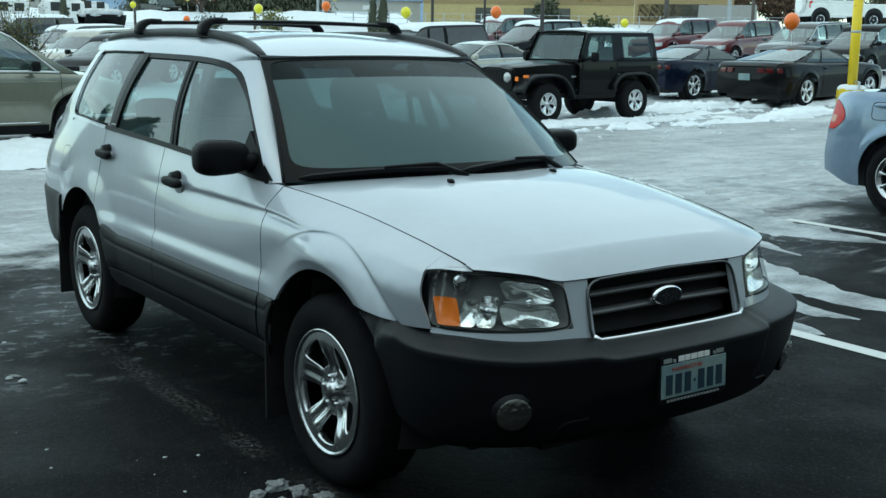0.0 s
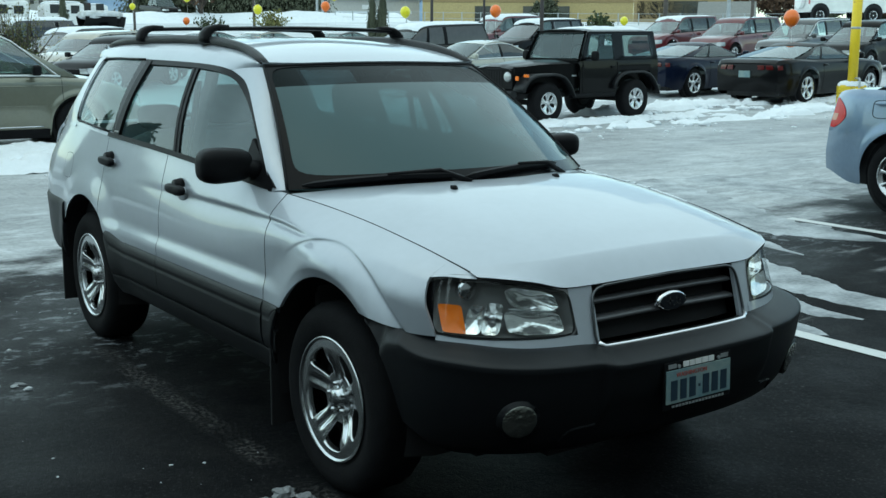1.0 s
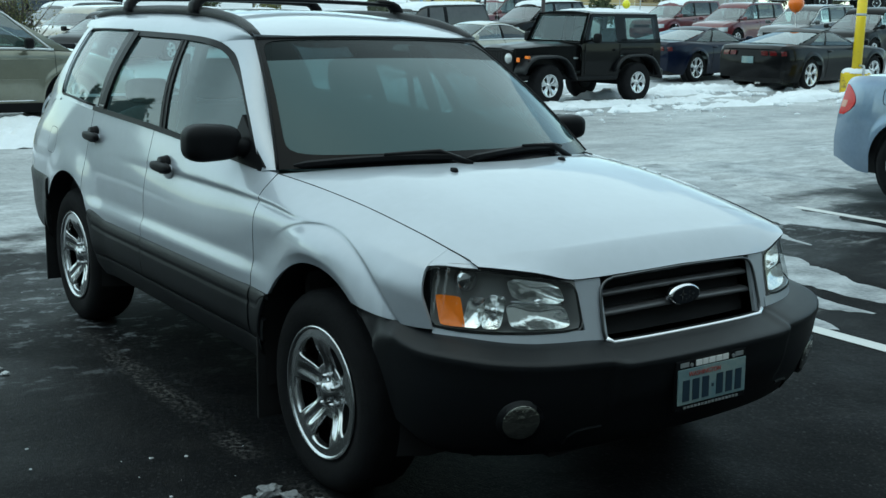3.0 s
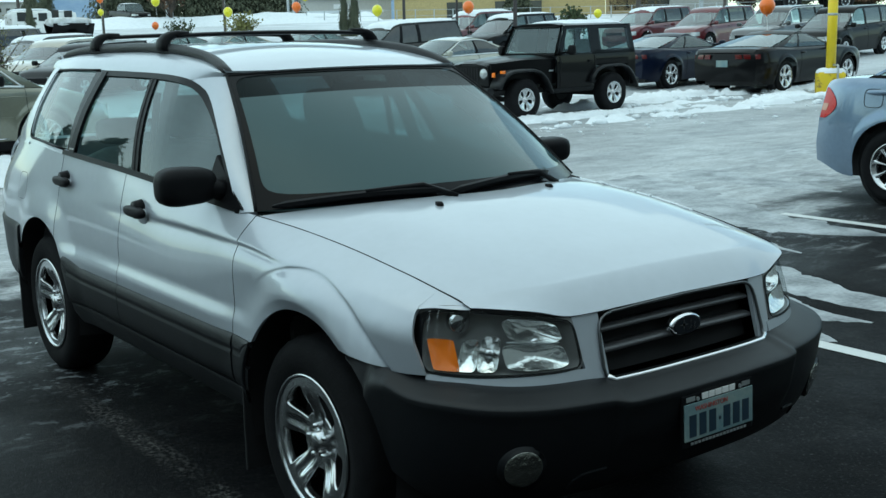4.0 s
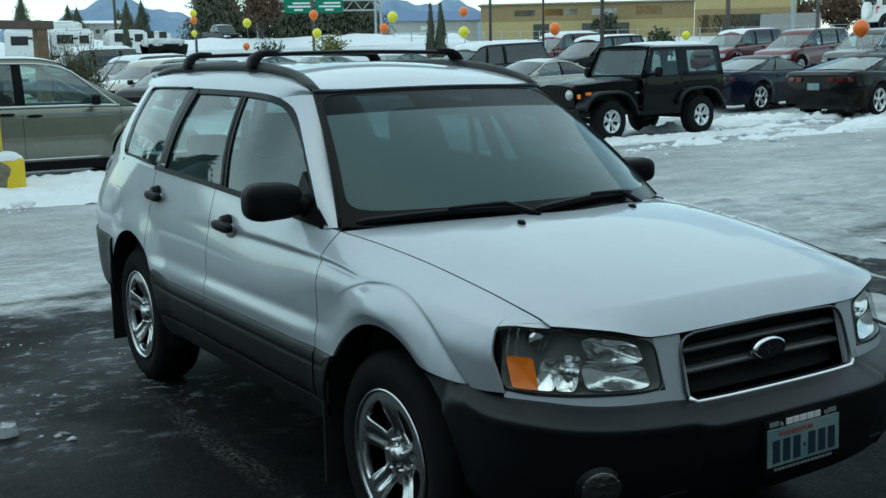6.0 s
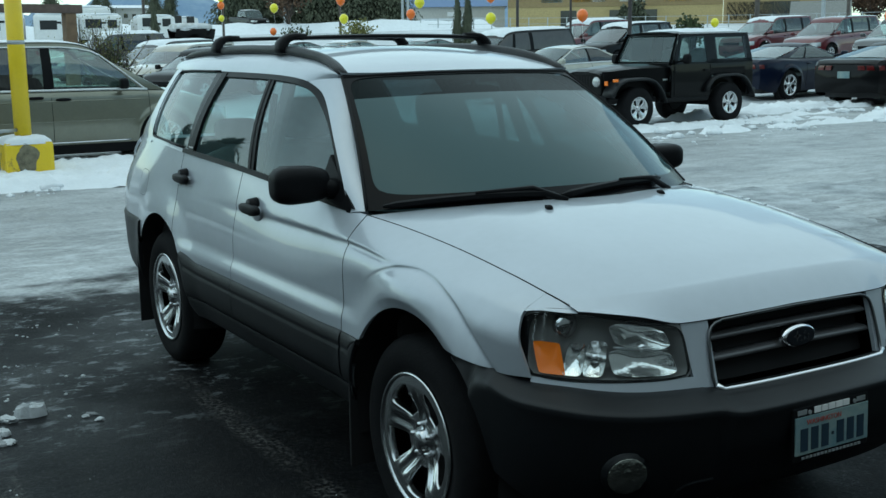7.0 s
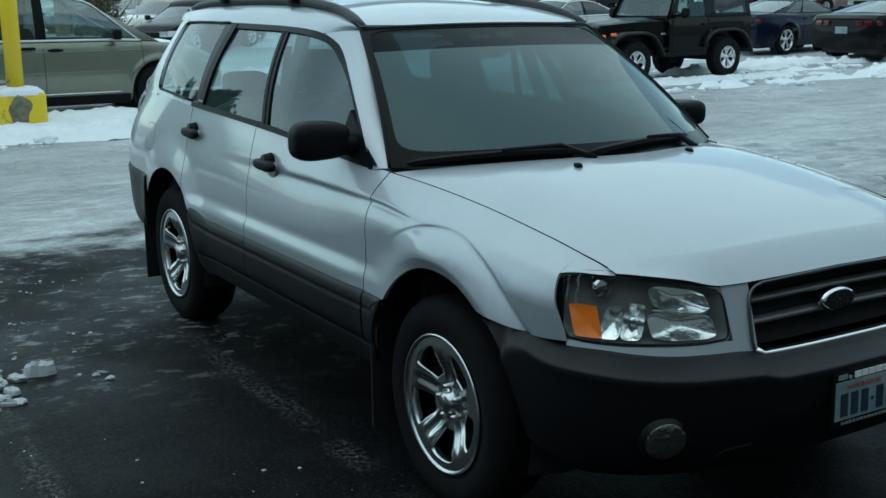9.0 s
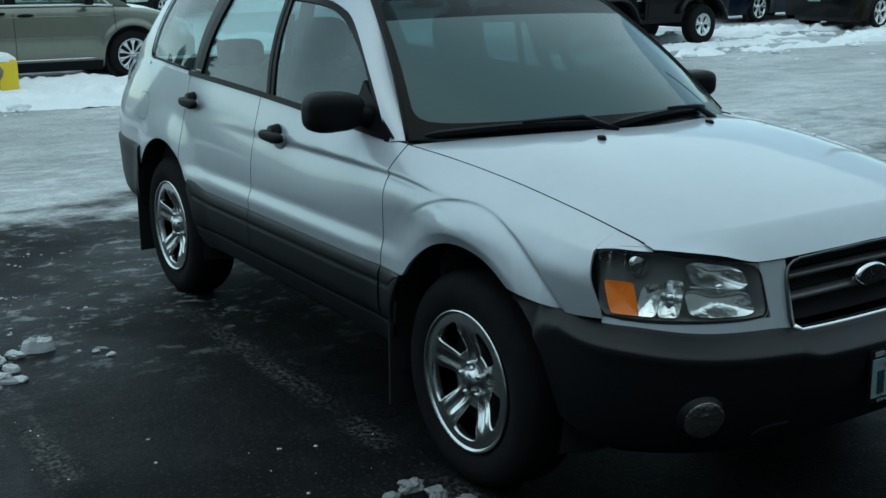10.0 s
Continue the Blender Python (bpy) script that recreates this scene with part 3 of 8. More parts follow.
        return (p.x, s * p.y, p.z)
    surf("roof_side", lin(-3.04, -1.02, 44), lin(0, 1, 8), rside, SILVER, wagon, flip=s > 0, solid=0.02)

    def dpil(v, u):
        z = 1.095 + 0.363 * v
        x = -2.84 - 0.02 * v + (tail_x(z) + 0.07 + 2.84 + 0.02 * v) * u
        zl = w_ztop(x) - 0.015
        z = zl + (1.455 - zl) * v
        y = tail_w(z) + (gh_y(-2.84, z) + 0.003 - tail_w(z)) * (1 - u**2.6)
        k = sst(0.0, 0.45, v)
        return (x, s * (y * k + (gh_y(x, z) + 0.002) * (1 - k)), z)
    surf("rear_pillar", lin(0, 1, 24), lin(0, 1, 24), dpil, SILVER, wagon, flip=s > 0, solid=0.02)
    pane("quarter_sill", lambda v: -2.86, lambda v: -2.19, lambda x: w_ztop(x) - 0.004, lambda x: w_ztop(x) + 0.018, s, SILVER, -0.002, 12, T)
    pane("quarter_header", lambda v: -2.90, lambda v: -2.19, lambda x: qtop(x) - 0.004, lambda x: 1.458, s, SILVER, -0.002, 12, T)
    # roof rail
    rail = spl((-3.05, 0.0), (-2.85, 0.032), (-2.3, 0.038), (-1.7, 0.038), (-1.35, 0.036), (-1.12, 0.024), (-1.02, 0.006))
    bm = bmesh.new()
    rows = []
    for x in lin(-3.05, -1.02, 46):
        zr = roof_edge(x)
        h = rail(x)
        yc = 0.498 - 0.02 * sst(-2.6, -3.05, x) + 0.025 * sst(-1.25, -1.0, x)
        rows.append([bm.verts.new((x, s * (yc + dy), zr + dz)) for dy, dz in ((0.022, -0.002), (0.028, h * 0.40), (0.020, h * 0.82), (0.0, h * 0.9), (-0.020, h * 0.65), (-0.026, -0.012))])
    for a, b in zip(rows, rows[1:]):
        for k in range(5):
            bm.faces.new((a[k], a[k + 1], b[k + 1], b[k]))
    bm.faces.new(rows[0]), bm.faces.new(rows[-1])
    part("roof_rail", bm, CLAD, wagon, "dark grey roof rail", smooth=True)



def roof_f(u, v):
    xf = -0.955 - 0.055 * v * v
    x = xf + (-3.05 - xf) * u
    w = 0.536 + (0.505 - 0.536) * sst(0, 0.15, u)
    return (x, v * w, roof_edge(x) + (0.012 + 0.018 * sst(-0.95, -1.6, x)) * (1 - v * v))


surf("roof", lin(0, 1, 50), lin(-1, 1, 25), roof_f, SILVER, wagon, flip=False, solid=0.008)


# windscreen
def ws_f(u, v):
    """u across -1..1, v from the cowl to the roof."""
    b = Vector((-0.075 - 0.73 * (0.722 * u)**2, 0.722 * u, 1.03 - 0.035 * u * u))
    t = Vector((-0.95 - 0.056 * u * u, 0.534 * u, 1.444 - 0.011 * u * u))
    p = b.lerp(t, v)
    k = math.sin(math.pi * v)
    p += Vector((0.018 * k, 0, 0.016 * k))
    return p


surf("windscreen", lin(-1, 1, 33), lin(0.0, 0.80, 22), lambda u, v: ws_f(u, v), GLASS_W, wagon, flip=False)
surf("shade_band", lin(-1, 1, 33), lin(0.80, 1, 6), lambda u, v: ws_f(u, v), glass("shaded_glass", (0.06, 0.08, 0.09), base=0.0, edge=0.35, veil=0.03), wagon, "dark tinted band of the windscreen", flip=False)


def border(k, w):
    """From the glass's edge (w = 0) to the rounded inner edge of its black border (w = 1)."""
    a = 2 * math.pi * k / 160
    c, q = math.cos(a), math.sin(a)
    m_, n_ = max(abs(c), abs(q)), (abs(c)**14 + abs(q)**14)**(1 / 14)
    o, i = (c / m_, 0.5 + 0.5 * q / m_), (0.966 * c / n_, 0.533 + 0.452 * q / n_)
    return ws_f(o[0] + (i[0] - o[0]) * w, o[1] + (i[1] - o[1]) * w) + Vector((0.0015, 0, 0.0025))


surf("windscreen_border", list(range(161)), lin(0, 1, 4), border, FRIT, wagon, "black border of the windscreen")
# rubber moulding round the glass
bm = bmesh.new()
tube(bm, [ws_f(-1, v) + Vector((0, -0.002, 0.002)) for v in lin(0, 1, 20)] + [ws_f(u, 1) + Vector((0.0, 0, 0.002)) for u in lin(-1, 1, 20)] + [ws_f(1, v) + Vector((0, 0.002, 0.002)) for v in lin(1, 0, 20)], 0.0065, 6)
part("windscreen_seal", bm, TRIM, wagon, smooth=True)

# ---- hood ----
def nose_pt(th):
    """Plan of the nose at angle th, 0 at the centre, outwards to +-90 degrees at the side."""
    c, s_ = max(0.0, math.cos(th)), math.sin(th)
    return Vector((0.2 + 0.615 * c**(2 / 2.75), math.copysign(abs(s_)**(2 / 3.1), s_) * 0.812, 0))


def nose_y(y, off=0.0):
    """Point of the nose's plan at half width y, moved out by off."""
    s_ = min(1.0, abs(y) / 0.812)**1.55
    th = math.asin(s_)
    p = nose_pt(th)
    q1, q2 = nose_pt(max(0, th - 0.01)), nose_pt(min(math.pi / 2, th + 0.01))
    d = (q2 - q1).normalized()
    n = Vector((d.y, -d.x, 0))
    p = p + n * off
    return Vector((p.x, math.copysign(p.y, y), 0))


def hood_f(u, v):
    """v across -1..1, u from the cowl to the nose."""
    a = abs(v)
    xr = -0.075 - 0.73 * (0.70 * a)**2
    xf = nose_y(0.655 * a, -0.044).x + 0.006 - 0.028 * sst(0.88, 1.0, a)
    x = xr + (xf - xr) * u
    ye = w_ytop(x) - 0.004
    y = ye * a
    zc = hood_c(x)
    sh = lambda q: hood_c(q) + (w_ztop(q) - 0.002 - hood_c(q)) * (0.42 * a * a + 0.58 * a**5)
    z = sh(x) + 0.004 * sst(0.45, 0.70, a) * sst(1.0, 0.72, a) * sst(0.0, 0.3, u) * sst(1.0, 0.8, u)
    q = min(1.0, max(0.0, 1 - (xf - x) / 0.085))
    z -= (sh(xf) - hood_front(a)) * (0.18 * sst(0.70, 1.0, u) + 0.82 * q**1.45)
    return (x, math.copysign(y, v), z)


hood_front = spl((0.0, 0.817), (0.35, 0.813), (0.62, 0.808), (0.8, 0.833), (0.92, 0.844), (1.0, 0.846))
hood_c = spl((-0.10, 1.035), (0.1, 1.015), (0.35, 0.975), (0.55, 0.935), (0.68, 0.908), (0.775, 0.885))
surf("hood", lin(0, 0.84, 44) + lin(0.85, 1, 30), lin(-1, 1, 61), hood_f, SILVER, wagon, flip=False, solid=0.014, rim=DARK)
for s in (-1, 1):
    bm = bmesh.new()
    tube(bm, [Vector(hood_f(u, s)) + Vector((0, s * 0.002, 0.0005)) for u in lin(0.0, 0.97, 50)], 0.0032, 6)
    part("hood_seam", bm, DARK, wagon)


# ridge of melting ice left along the far edge of the hood
ICE_W = material("melting_ice", (0.62, 0.66, 0.70), 0.25, color2=(0.80, 0.83, 0.86), scale=30, bump=0.5, bscale=120)
bm = bmesh.new()
rows = []
for i, u in enumerate(lin(0.03, 0.62, 60)):
    w = (0.016 + 0.010 * noise.noise(Vector((i * 0.35, 3.0, 0)))) * sst(0.0, 0.06, u) * sst(0.64, 0.30, u) + 0.002
    vc = 0.955 - 0.05 * sst(0.1, 0.6, u) + 0.010 * noise.noise(Vector((i * 0.22, 9.0, 0)))
    rows.append([bm.verts.new(Vector(hood_f(u, vc + k * w)) + Vector((0, 0, h * (0.6 + 0.4 * noise.noise(Vector((i * 0.8, k, 0))))))) for k, h in ((-1.6, 0.0005), (-0.9, 0.006), (0, 0.009), (0.9, 0.006), (1.5, 0.0005))])
for a, b in zip(rows, rows[1:]):
    for k in range(4):
        bm.faces.new((a[k], a[k + 1], b[k + 1], b[k]))
tagged(part("ice_ridge", bm, ICE_W, None, smooth=True), "thin ridge of melting ice along the wagon's hood edge", "ice")
bm = bmesh.new()
for i, (u, v) in enumerate(((0.16, 0.90), (0.19, 0.915), (0.17, 0.88), (0.30, 0.90), (0.34, 0.885), (0.42, 0.87))):
    p = Vector(hood_f(u, v))
    bmesh.ops.create_icosphere(bm, subdivisions=2, radius=1, matrix=Matrix.Translation(p + Vector((0, 0, 0.002))) @ Matrix.Diagonal((0.020 - 0.002 * i, 0.010, 0.006, 1)))
tagged(part("ice_crumbs", bm, ICE_W, None, smooth=True), "small crumbs of melting ice on the wagon's hood", "ice", kind="stuff")


# ---- nose ----
def band(y, z):
    """Face of the nose between bumper and hood: leans back towards the top."""
    p = nose_y(y, -0.045 * (z - 0.65) / 0.16)
    p.z = z
    return p


for s in (-1, 1):
    # panel between lamp and grille, and the strip under the lamp
    surf("nose_panel", lin(0.321, 0.396, 8), lin(0, 1, 10), lambda y, v: (lambda yy, z: (band(yy, z).x, s * yy, z))(y + 0.02 * (v - 0.5) * max(0.0, y - 0.335) / 0.061, 0.60 + v * (0.806 - 0.60)), SILVER, wagon, flip=s < 0, solid=0.012)
    surf("lamp_strip", lin(0.38, 0.755, 24), lin(0.60, 0.667, 6), lambda y, z: (band(y, z).x + 0.003, s * (band(y, z).y), z), SILVER, wagon, flip=s < 0, solid=0.012)

# bumper
boff = spl((0.285, -0.06), (0.30, -0.03), (0.33, 0.015), (0.38, 0.050), (0.44, 0.074), (0.50, 0.089), (0.56, 0.099), (0.580, 0.103), (0.588, 0.102), (0.593, 0.097), (0.606, 0.064), (0.619, 0.026), (0.627, -0.02))


def arc_thetas(n):
    """Angles at even steps along the nose's plan."""
    t = np.linspace(0, math.pi / 2, 800)
    p = np.array([nose_pt(a)[:2] for a in t])
    L = np.concatenate([[0], np.cumsum(np.hypot(*np.diff(p, axis=0).T))])
    return [float(np.interp(q, L, t)) for q in np.linspace(0, L[-1], n)]


AT = arc_thetas(110)
ATS = [-a for a in AT[:0:-1]] + AT
zl = [0.285, 0.295, 0.31, 0.33, 0.36, 0.40, 0.44, 0.48, 0.52, 0.55, 0.570, 0.578, 0.584, 0.588, 0.592, 0.597, 0.603, 0.610, 0.618, 0.623, 0.627]


def bumper_f(th, z):
    p = nose_pt(th)
    q1, q2 = nose_pt(max(-math.pi / 2, th - 0.01)), nose_pt(min(math.pi / 2, th + 0.01))
    d = (q2 - q1).normalized()
    n = Vector((d.y, -d.x, 0))
    k = 1 - 0.55 * sst(0.75, 1.45, abs(th))
    lift = (0.03 * sst(0.5, 1.4, abs(th)) + 0.036 * sst(1.08, 1.48, abs(th))) * sst(0.3, 0.62, z) + (0.004 + 0.012 * sst(0.30, 0.40, abs(p.y)) * sst(1.20, 0.85, abs(th))) * sst(0.50, 0.62, z)
    p = p + n * (boff(z) * k + 0.017 * sst(0.362, 0.345, abs(p.y)) * sst(0.40, 0.50, z))
    return (p.x, p.y, z + lift)


def bumper_col(th, v):
    """v from 0 to 1 up the bumper; its ends follow the wheel arches."""
    z = spl(*[(i / (len(zl) - 1), q) for i, q in enumerate(zl)])(v)
    lo = zl[0] + 0.10 * sst(0.95, 1.35, abs(th))
    x = nose_pt(th).x
    q = FA[2]**2 - (x - FA[0])**2
    if q > 0:
        lo = max(lo, FA[1] + math.sqrt(q))
    t = (z - 0.285) / 0.342
    base = min(0.60, max(lo, 0.285))
    p = bumper_f(th, base + (0.627 - base) * t)
    if q > 0:
        top = bumper_f(th, 0.627)[2]
        lo = min(lo, top - 0.002)
        p = (p[0], p[1], lo + (top - lo) * t)
    return p


BV = lin(0, 1, 41)


def bumper_mesh():
    ats = [a for a in ATS if nose_pt(a).x > 0.285]
    verts = [bumper_col(a, v) for a in ats for v in BV]
    nz = len(BV)
    faces = [(i * nz + j, (i + 1) * nz + j, (i + 1) * nz + j + 1, i * nz + j + 1) for i in range(len(ats) - 1) for j in range(nz - 1)]
    return verts, faces


bv, bf = bumper_mesh()
mesh_ob("front_bumper", bv, bf, CLAD, wagon, "dark grey textured plastic bumper", solid=0.02)


# ---- wagon: lamps, grille, plate ----
def lamp_pt(u, v, off=0.0):
    """On the headlamp's face: u from the inner to the outer end, v from bottom to top."""
    zt = lamp_top(u)
    z = 0.664 + (zt - 0.664) * v
    y = (0.398 + 0.014 * v) + u * (0.380 - 0.008 * v)
    p = nose_y(y, -0.045 * (z - 0.65) / 0.16 + 0.004 + off)
    p.z = z
    return p


lamp_top = spl((0.0, 0.803), (0.3, 0.818), (0.5, 0.831), (0.7, 0.839), (0.9, 0.841), (1.0, 0.829))


def rounded(u, v, k=0.10):
    """Squares the unit square off to rounded corners."""
    a, b = 2 * u - 1, 2 * v - 1
    return 0.5 + 0.5 * a * (1 - k * b**6), 0.5 + 0.5 * b * (1 - k * a**6)


def mirror(p, s):
    return (p[0], s * p[1], p[2])


def tip_pt(t, v):
    """The fender's tip between the hood seam and the headlamp's upper edge."""
    x = 0.45 + 0.162 * t
    p = lamp_pt(1.0 - 0.31 * t, 1.0, 0.001).lerp(Vector((x, w_ytop(x), w_ztop(x) - 0.001)), v)
    y = side_y(p.x, p.z) - 0.001
    p.y += max(-0.02, min(0.03, y - p.y)) * sst(1.0, 0.45, t)
    return p


HOUSING = material("lamp_housing", (0.17, 0.17, 0.17), 0.35)
REFL = material("lamp_reflector", (0.95, 0.96, 0.95), 0.16, metal=1.0, bump=0.45, bscale=38)
for s in (-1, 1):
    lamp = surf("headlamp", lin(0, 1, 30), lin(0, 1, 14), lambda u, v: mirror(lamp_pt(*rounded(u, v), -0.07 + 0.068 * max(abs(2 * u - 1), abs(2 * v - 1))**8), s), HOUSING, wagon,
                "headlamp with clear lens, chrome reflectors and amber indicator", flip=s < 0, solid=0.01)
    surf("lens", lin(0, 1, 30), lin(0, 1, 14), lambda u, v: mirror(lamp_pt(*rounded(u, v), 0.002), s), LENS, lamp, flip=s < 0).visible_shadow = False
    surf("fender_tip", lin(0, 1, 10), lin(0, 1, 4), lambda t, v: mirror(tip_pt(t, v), s), SILVER, wagon, flip=s > 0)
    # dark border on the back of the lens
    verts, faces = [], []
    N = 72
    for k in range(N):
        a = 2 * math.pi * k / N
        c, q = math.cos(a), math.sin(a)
        m_ = max(abs(c), abs(q))
        for e in (1.0, 0.93):
            u, v = 0.5 + 0.5 * c / m_ * (e if e == 1 else (0.90 if c > 0 else 0.955)), 0.5 + 0.5 * q / m_ * (e if e == 1 else 0.90)
            verts.append(mirror(lamp_pt(*rounded(u, v), 0.0), s))
    for k in range(N):
        j = (k + 1) % N
        f_ = (2 * k, 2 * j, 2 * j + 1, 2 * k + 1)
        faces.append(f_ if s > 0 else f_[::-1])
    mesh_ob("lens_border", verts, faces, TRIM, lamp)

    def bowl(name, u0, u1, v0, v1, depth, mat, k=0.25, skew=0.0, n=14):
        return surf(name, lin(0, 1, n), lin(0, 1, n), lambda a, b: (lambda w: mirror(lamp_pt(u0 + (u1 - u0) * w[0] + skew * (w[1] - 0.5), v0 + (v1 - v0) * w[1],
                    -0.012 - depth * (1 - max(abs(2 * a - 1), abs(2 * b - 1))**2)), s))(rounded(a, b, k)), mat, lamp, flip=s < 0)
    bowl("main_reflector", 0.12, 0.53, 0.52, 0.90, 0.040, REFL, 0.20, 0.05)
    bowl("main_reflector", 0.10, 0.55, 0.07, 0.50, 0.034, REFL, 0.14, 0.03)
    bowl("side_reflector", 0.575, 0.695, 0.07, 0.60, 0.030, REFL, 0.12, -0.05)
    bowl("side_reflector", 0.700, 0.800, 0.07, 0.55, 0.022, REFL, 0.12, -0.04)
    bowl("indicator", 0.812, 0.930, 0.07, 0.53, 0.006, AMBER, 0.05, 0.03)
    for w, c in ((0.33, 0.52), (0.66, 0.33)):
        bm = bmesh.new()
        o = Vector(mirror(lamp_pt(w, c, -0.040), s))
        tube(bm, [o, o + Vector((0.022, 0, 0)), o + Vector((0.026, 0, 0))], [0.013, 0.013, 0.004], 14)
        part("bulb_shield", bm, CHROME, lamp, "small bright cap in front of the bulb", smooth=True)
    bm = bmesh.new()
    c = lamp_pt(0.80, 0.77, -0.03)
    c = Vector((c.x, s * c.y, c.z))
    tube(bm, [c - Vector((0.03, 0, 0)), c + Vector((0.0, 0, 0)), c + Vector((0.006, 0, 0))], [0.028, 0.034, 0.026], 20)
    part("parking_lamp", bm, CHROME, lamp, smooth=True)
    bm = bmesh.new()
    tube(bm, [mirror(lamp_pt(u, 0.51, -0.018), s) for u in lin(0.13, 0.52, 8)], [0.002] + [0.004] * 6 + [0.002], 8)
    part("reflector_bar", bm, STEEL, lamp, smooth=True)

# grille
def gr_pt(y, z, off):
    p = nose_y(y, -0.045 * (z - 0.65) / 0.16 + off)
    p.z = z
    return p


gtop = lambda y: 0.800 + 0.010 * (1 - (y / 0.335)**2)
grille = surf("grille", lin(-0.335, 0.335, 40), lin(0, 1, 8), lambda y, v: tuple(gr_pt(y, 0.628 + (gtop(y) - 0.025 * max(0.0, abs(y) / 0.335 - 0.85) / 0.15 - 0.628) * v, -0.06)), DARK, wagon, "black grille with grey bars in a chrome frame", flip=False)
for zc, h in ((0.697, 0.009), (0.752, 0.009)):
    bm = bmesh.new()
    rows = []
    for y in lin(-0.325, 0.325, 36):
        zz = zc + 0.006 * (1 - (y / 0.335)**2)
        rows.append([bm.verts.new(gr_pt(y, zz + dz, o)) for dz, o in ((-h, -0.05), (-h, -0.026), (-h * 0.4, -0.014), (h * 0.6, -0.018), (h, -0.03), (h, -0.05))])
    for a, b in zip(rows, rows[1:]):
        for k in range(6):
            bm.faces.new((a[k], a[(k + 1) % 6], b[(k + 1) % 6], b[k]))
    part("grille_bar", bm, material("grille_grey", (0.10, 0.10, 0.105), 0.35, metal=0.5), grille, smooth=True)
bm = bmesh.new()
top = [gr_pt(y, gtop(y), 0.006) for y in lin(-0.285, 0.285, 30)]
low = [gr_pt(y, 0.627, 0.010) for y in lin(0.315, -0.315, 30)]
corner = [(0.306, 0.797), (0.321, 0.788), (0.330, 0.774), (0.335, 0.752), (0.337, 0.72), (0.338, 0.66), (0.333, 0.636)]
side = [[gr_pt(k * y, z, 0.006) for y, z in corner] for k in (1, -1)]
tube(bm, top + side[0] + low + side[1][::-1] + [top[0]], 0.0048, 8)
part("grille_frame", bm, material("dull_chrome", (0.13, 0.135, 0.14), 0.35, metal=1.0), grille, smooth=True)
bm = bmesh.new()
tube(bm, [p + Vector((0.004, 0, 0)) for p in [gr_pt(0.335, 0.64, 0.008)] + low + [gr_pt(-0.335, 0.64, 0.008)]], 0.009, 8)
part("chrome_strip", bm, CHROME, grille, smooth=True)
# oval badge
bm = bmesh.new()
bc = gr_pt(0, 0.724, 0.004)


def oval(bm, ry, rz, x0, x1, seg=36, cy=0.0, cz=0.0):
    rings = [[bm.verts.new((bc.x + x, cy + q * ry * math.cos(2 * math.pi * k / seg), bc.z + cz + q * rz * math.sin(2 * math.pi * k / seg))) for k in range(seg)] for q, x in ((1, x0), (1, (x0 + x1) / 2), (0.9, x1), (0.01, x1))]
    for a, b in zip(rings, rings[1:]):
        for k in range(seg):
            bm.faces.new((a[k], a[(k + 1) % seg], b[(k + 1) % seg], b[k]))


oval(bm, 0.066, 0.034, -0.02, 0.002)
part("badge", bm, CHROME, grille, "oval chrome and dark blue badge", smooth=True)
bm = bmesh.new()
oval(bm, 0.058, 0.028, 0.0, 0.004)
part("badge_field", bm, material("badge_blue", (0.010, 0.012, 0.016), 0.5, spec=0.15), grille)
bm = bmesh.new()
for cy, cz, q in ((-0.018, 0.003, 0.02), (0.012, 0.010, 0.008), (0.028, 0.002, 0.008), (0.012, -0.006, 0.008), (0.027, -0.011, 0.008), (0.0, -0.012, 0.007)):
    for a, b in ((q, q * 0.22), (q * 0.22, q)):
        vs = [bm.verts.new((bc.x + 0.006, cy + a * c1, bc.z + cz + b * c2)) for c1, c2 in ((1, 0), (0, 1), (-1, 0), (0, -1))]
        bm.faces.new(vs)
part("badge_marks", bm, CHROME, grille)

# number plate
def flat(name, x0, x1, y0, y1, z0, z1, mat, par, bevel=0.0, label=""):
    bm = bmesh.new()
    box(bm, x0, x1, y0, y1, z0, z1, bevel)
    return part(name, bm, mat, par, label)


bm = bmesh.new()
box(bm, -0.150, 0.150, -0.075, 0.075, -0.012, -0.002, 0.003)
plate = part("number_plate", bm, TRIM, wagon, "number plate in a black dealer frame")
plate.matrix_basis = pose(0.940, -0.022, 0.499, 88, 0, 90)
PLATE = material("plate_face", (0.26, 0.32, 0.30), 0.5, color2=(0.13, 0.22, 0.25), scale=8, spec=0.3)
BLUE = material("plate_blue", (0.012, 0.03, 0.05), 0.5)
flat("plate_sheet", -0.145, 0.145, -0.055, 0.050, -0.001, 0.003, PLATE, plate, 0.001)
for i, cx in enumerate((-0.113, -0.072, -0.031, 0.030, 0.071, 0.112)):
    flat("plate_bar", cx - 0.014, cx + 0.014, -0.045, 0.018, 0.0035, 0.005, BLUE, plate)
flat("plate_bar", -0.004, 0.004, -0.018, -0.009, 0.0035, 0.005, BLUE, plate)
for x0, x1 in ((-0.07, -0.046), (-0.042, -0.02), (-0.016, 0.010), (0.014, 0.04), (0.044, 0.068)):
    flat("frame_bar", x0, x1, 0.054, 0.071, -0.001, 0.002, WHITE, plate)
for k in range(16):
    flat("frame_bar", -0.118 + 0.015 * k, -0.107 + 0.015 * k, -0.069, -0.062, -0.001, 0.001, STEEL, plate)
for x0 in (-0.135, 0.10):
    flat("frame_mark", x0, x0 + 0.035, 0.056, 0.069, -0.001, 0.001, STEEL, plate)
fc = bpy.data.curves.new("state_text", 'FONT')
fc.body, fc.size, fc.align_x, fc.extrude = "WASHINGTON", 0.020, 'CENTER', 0.0006
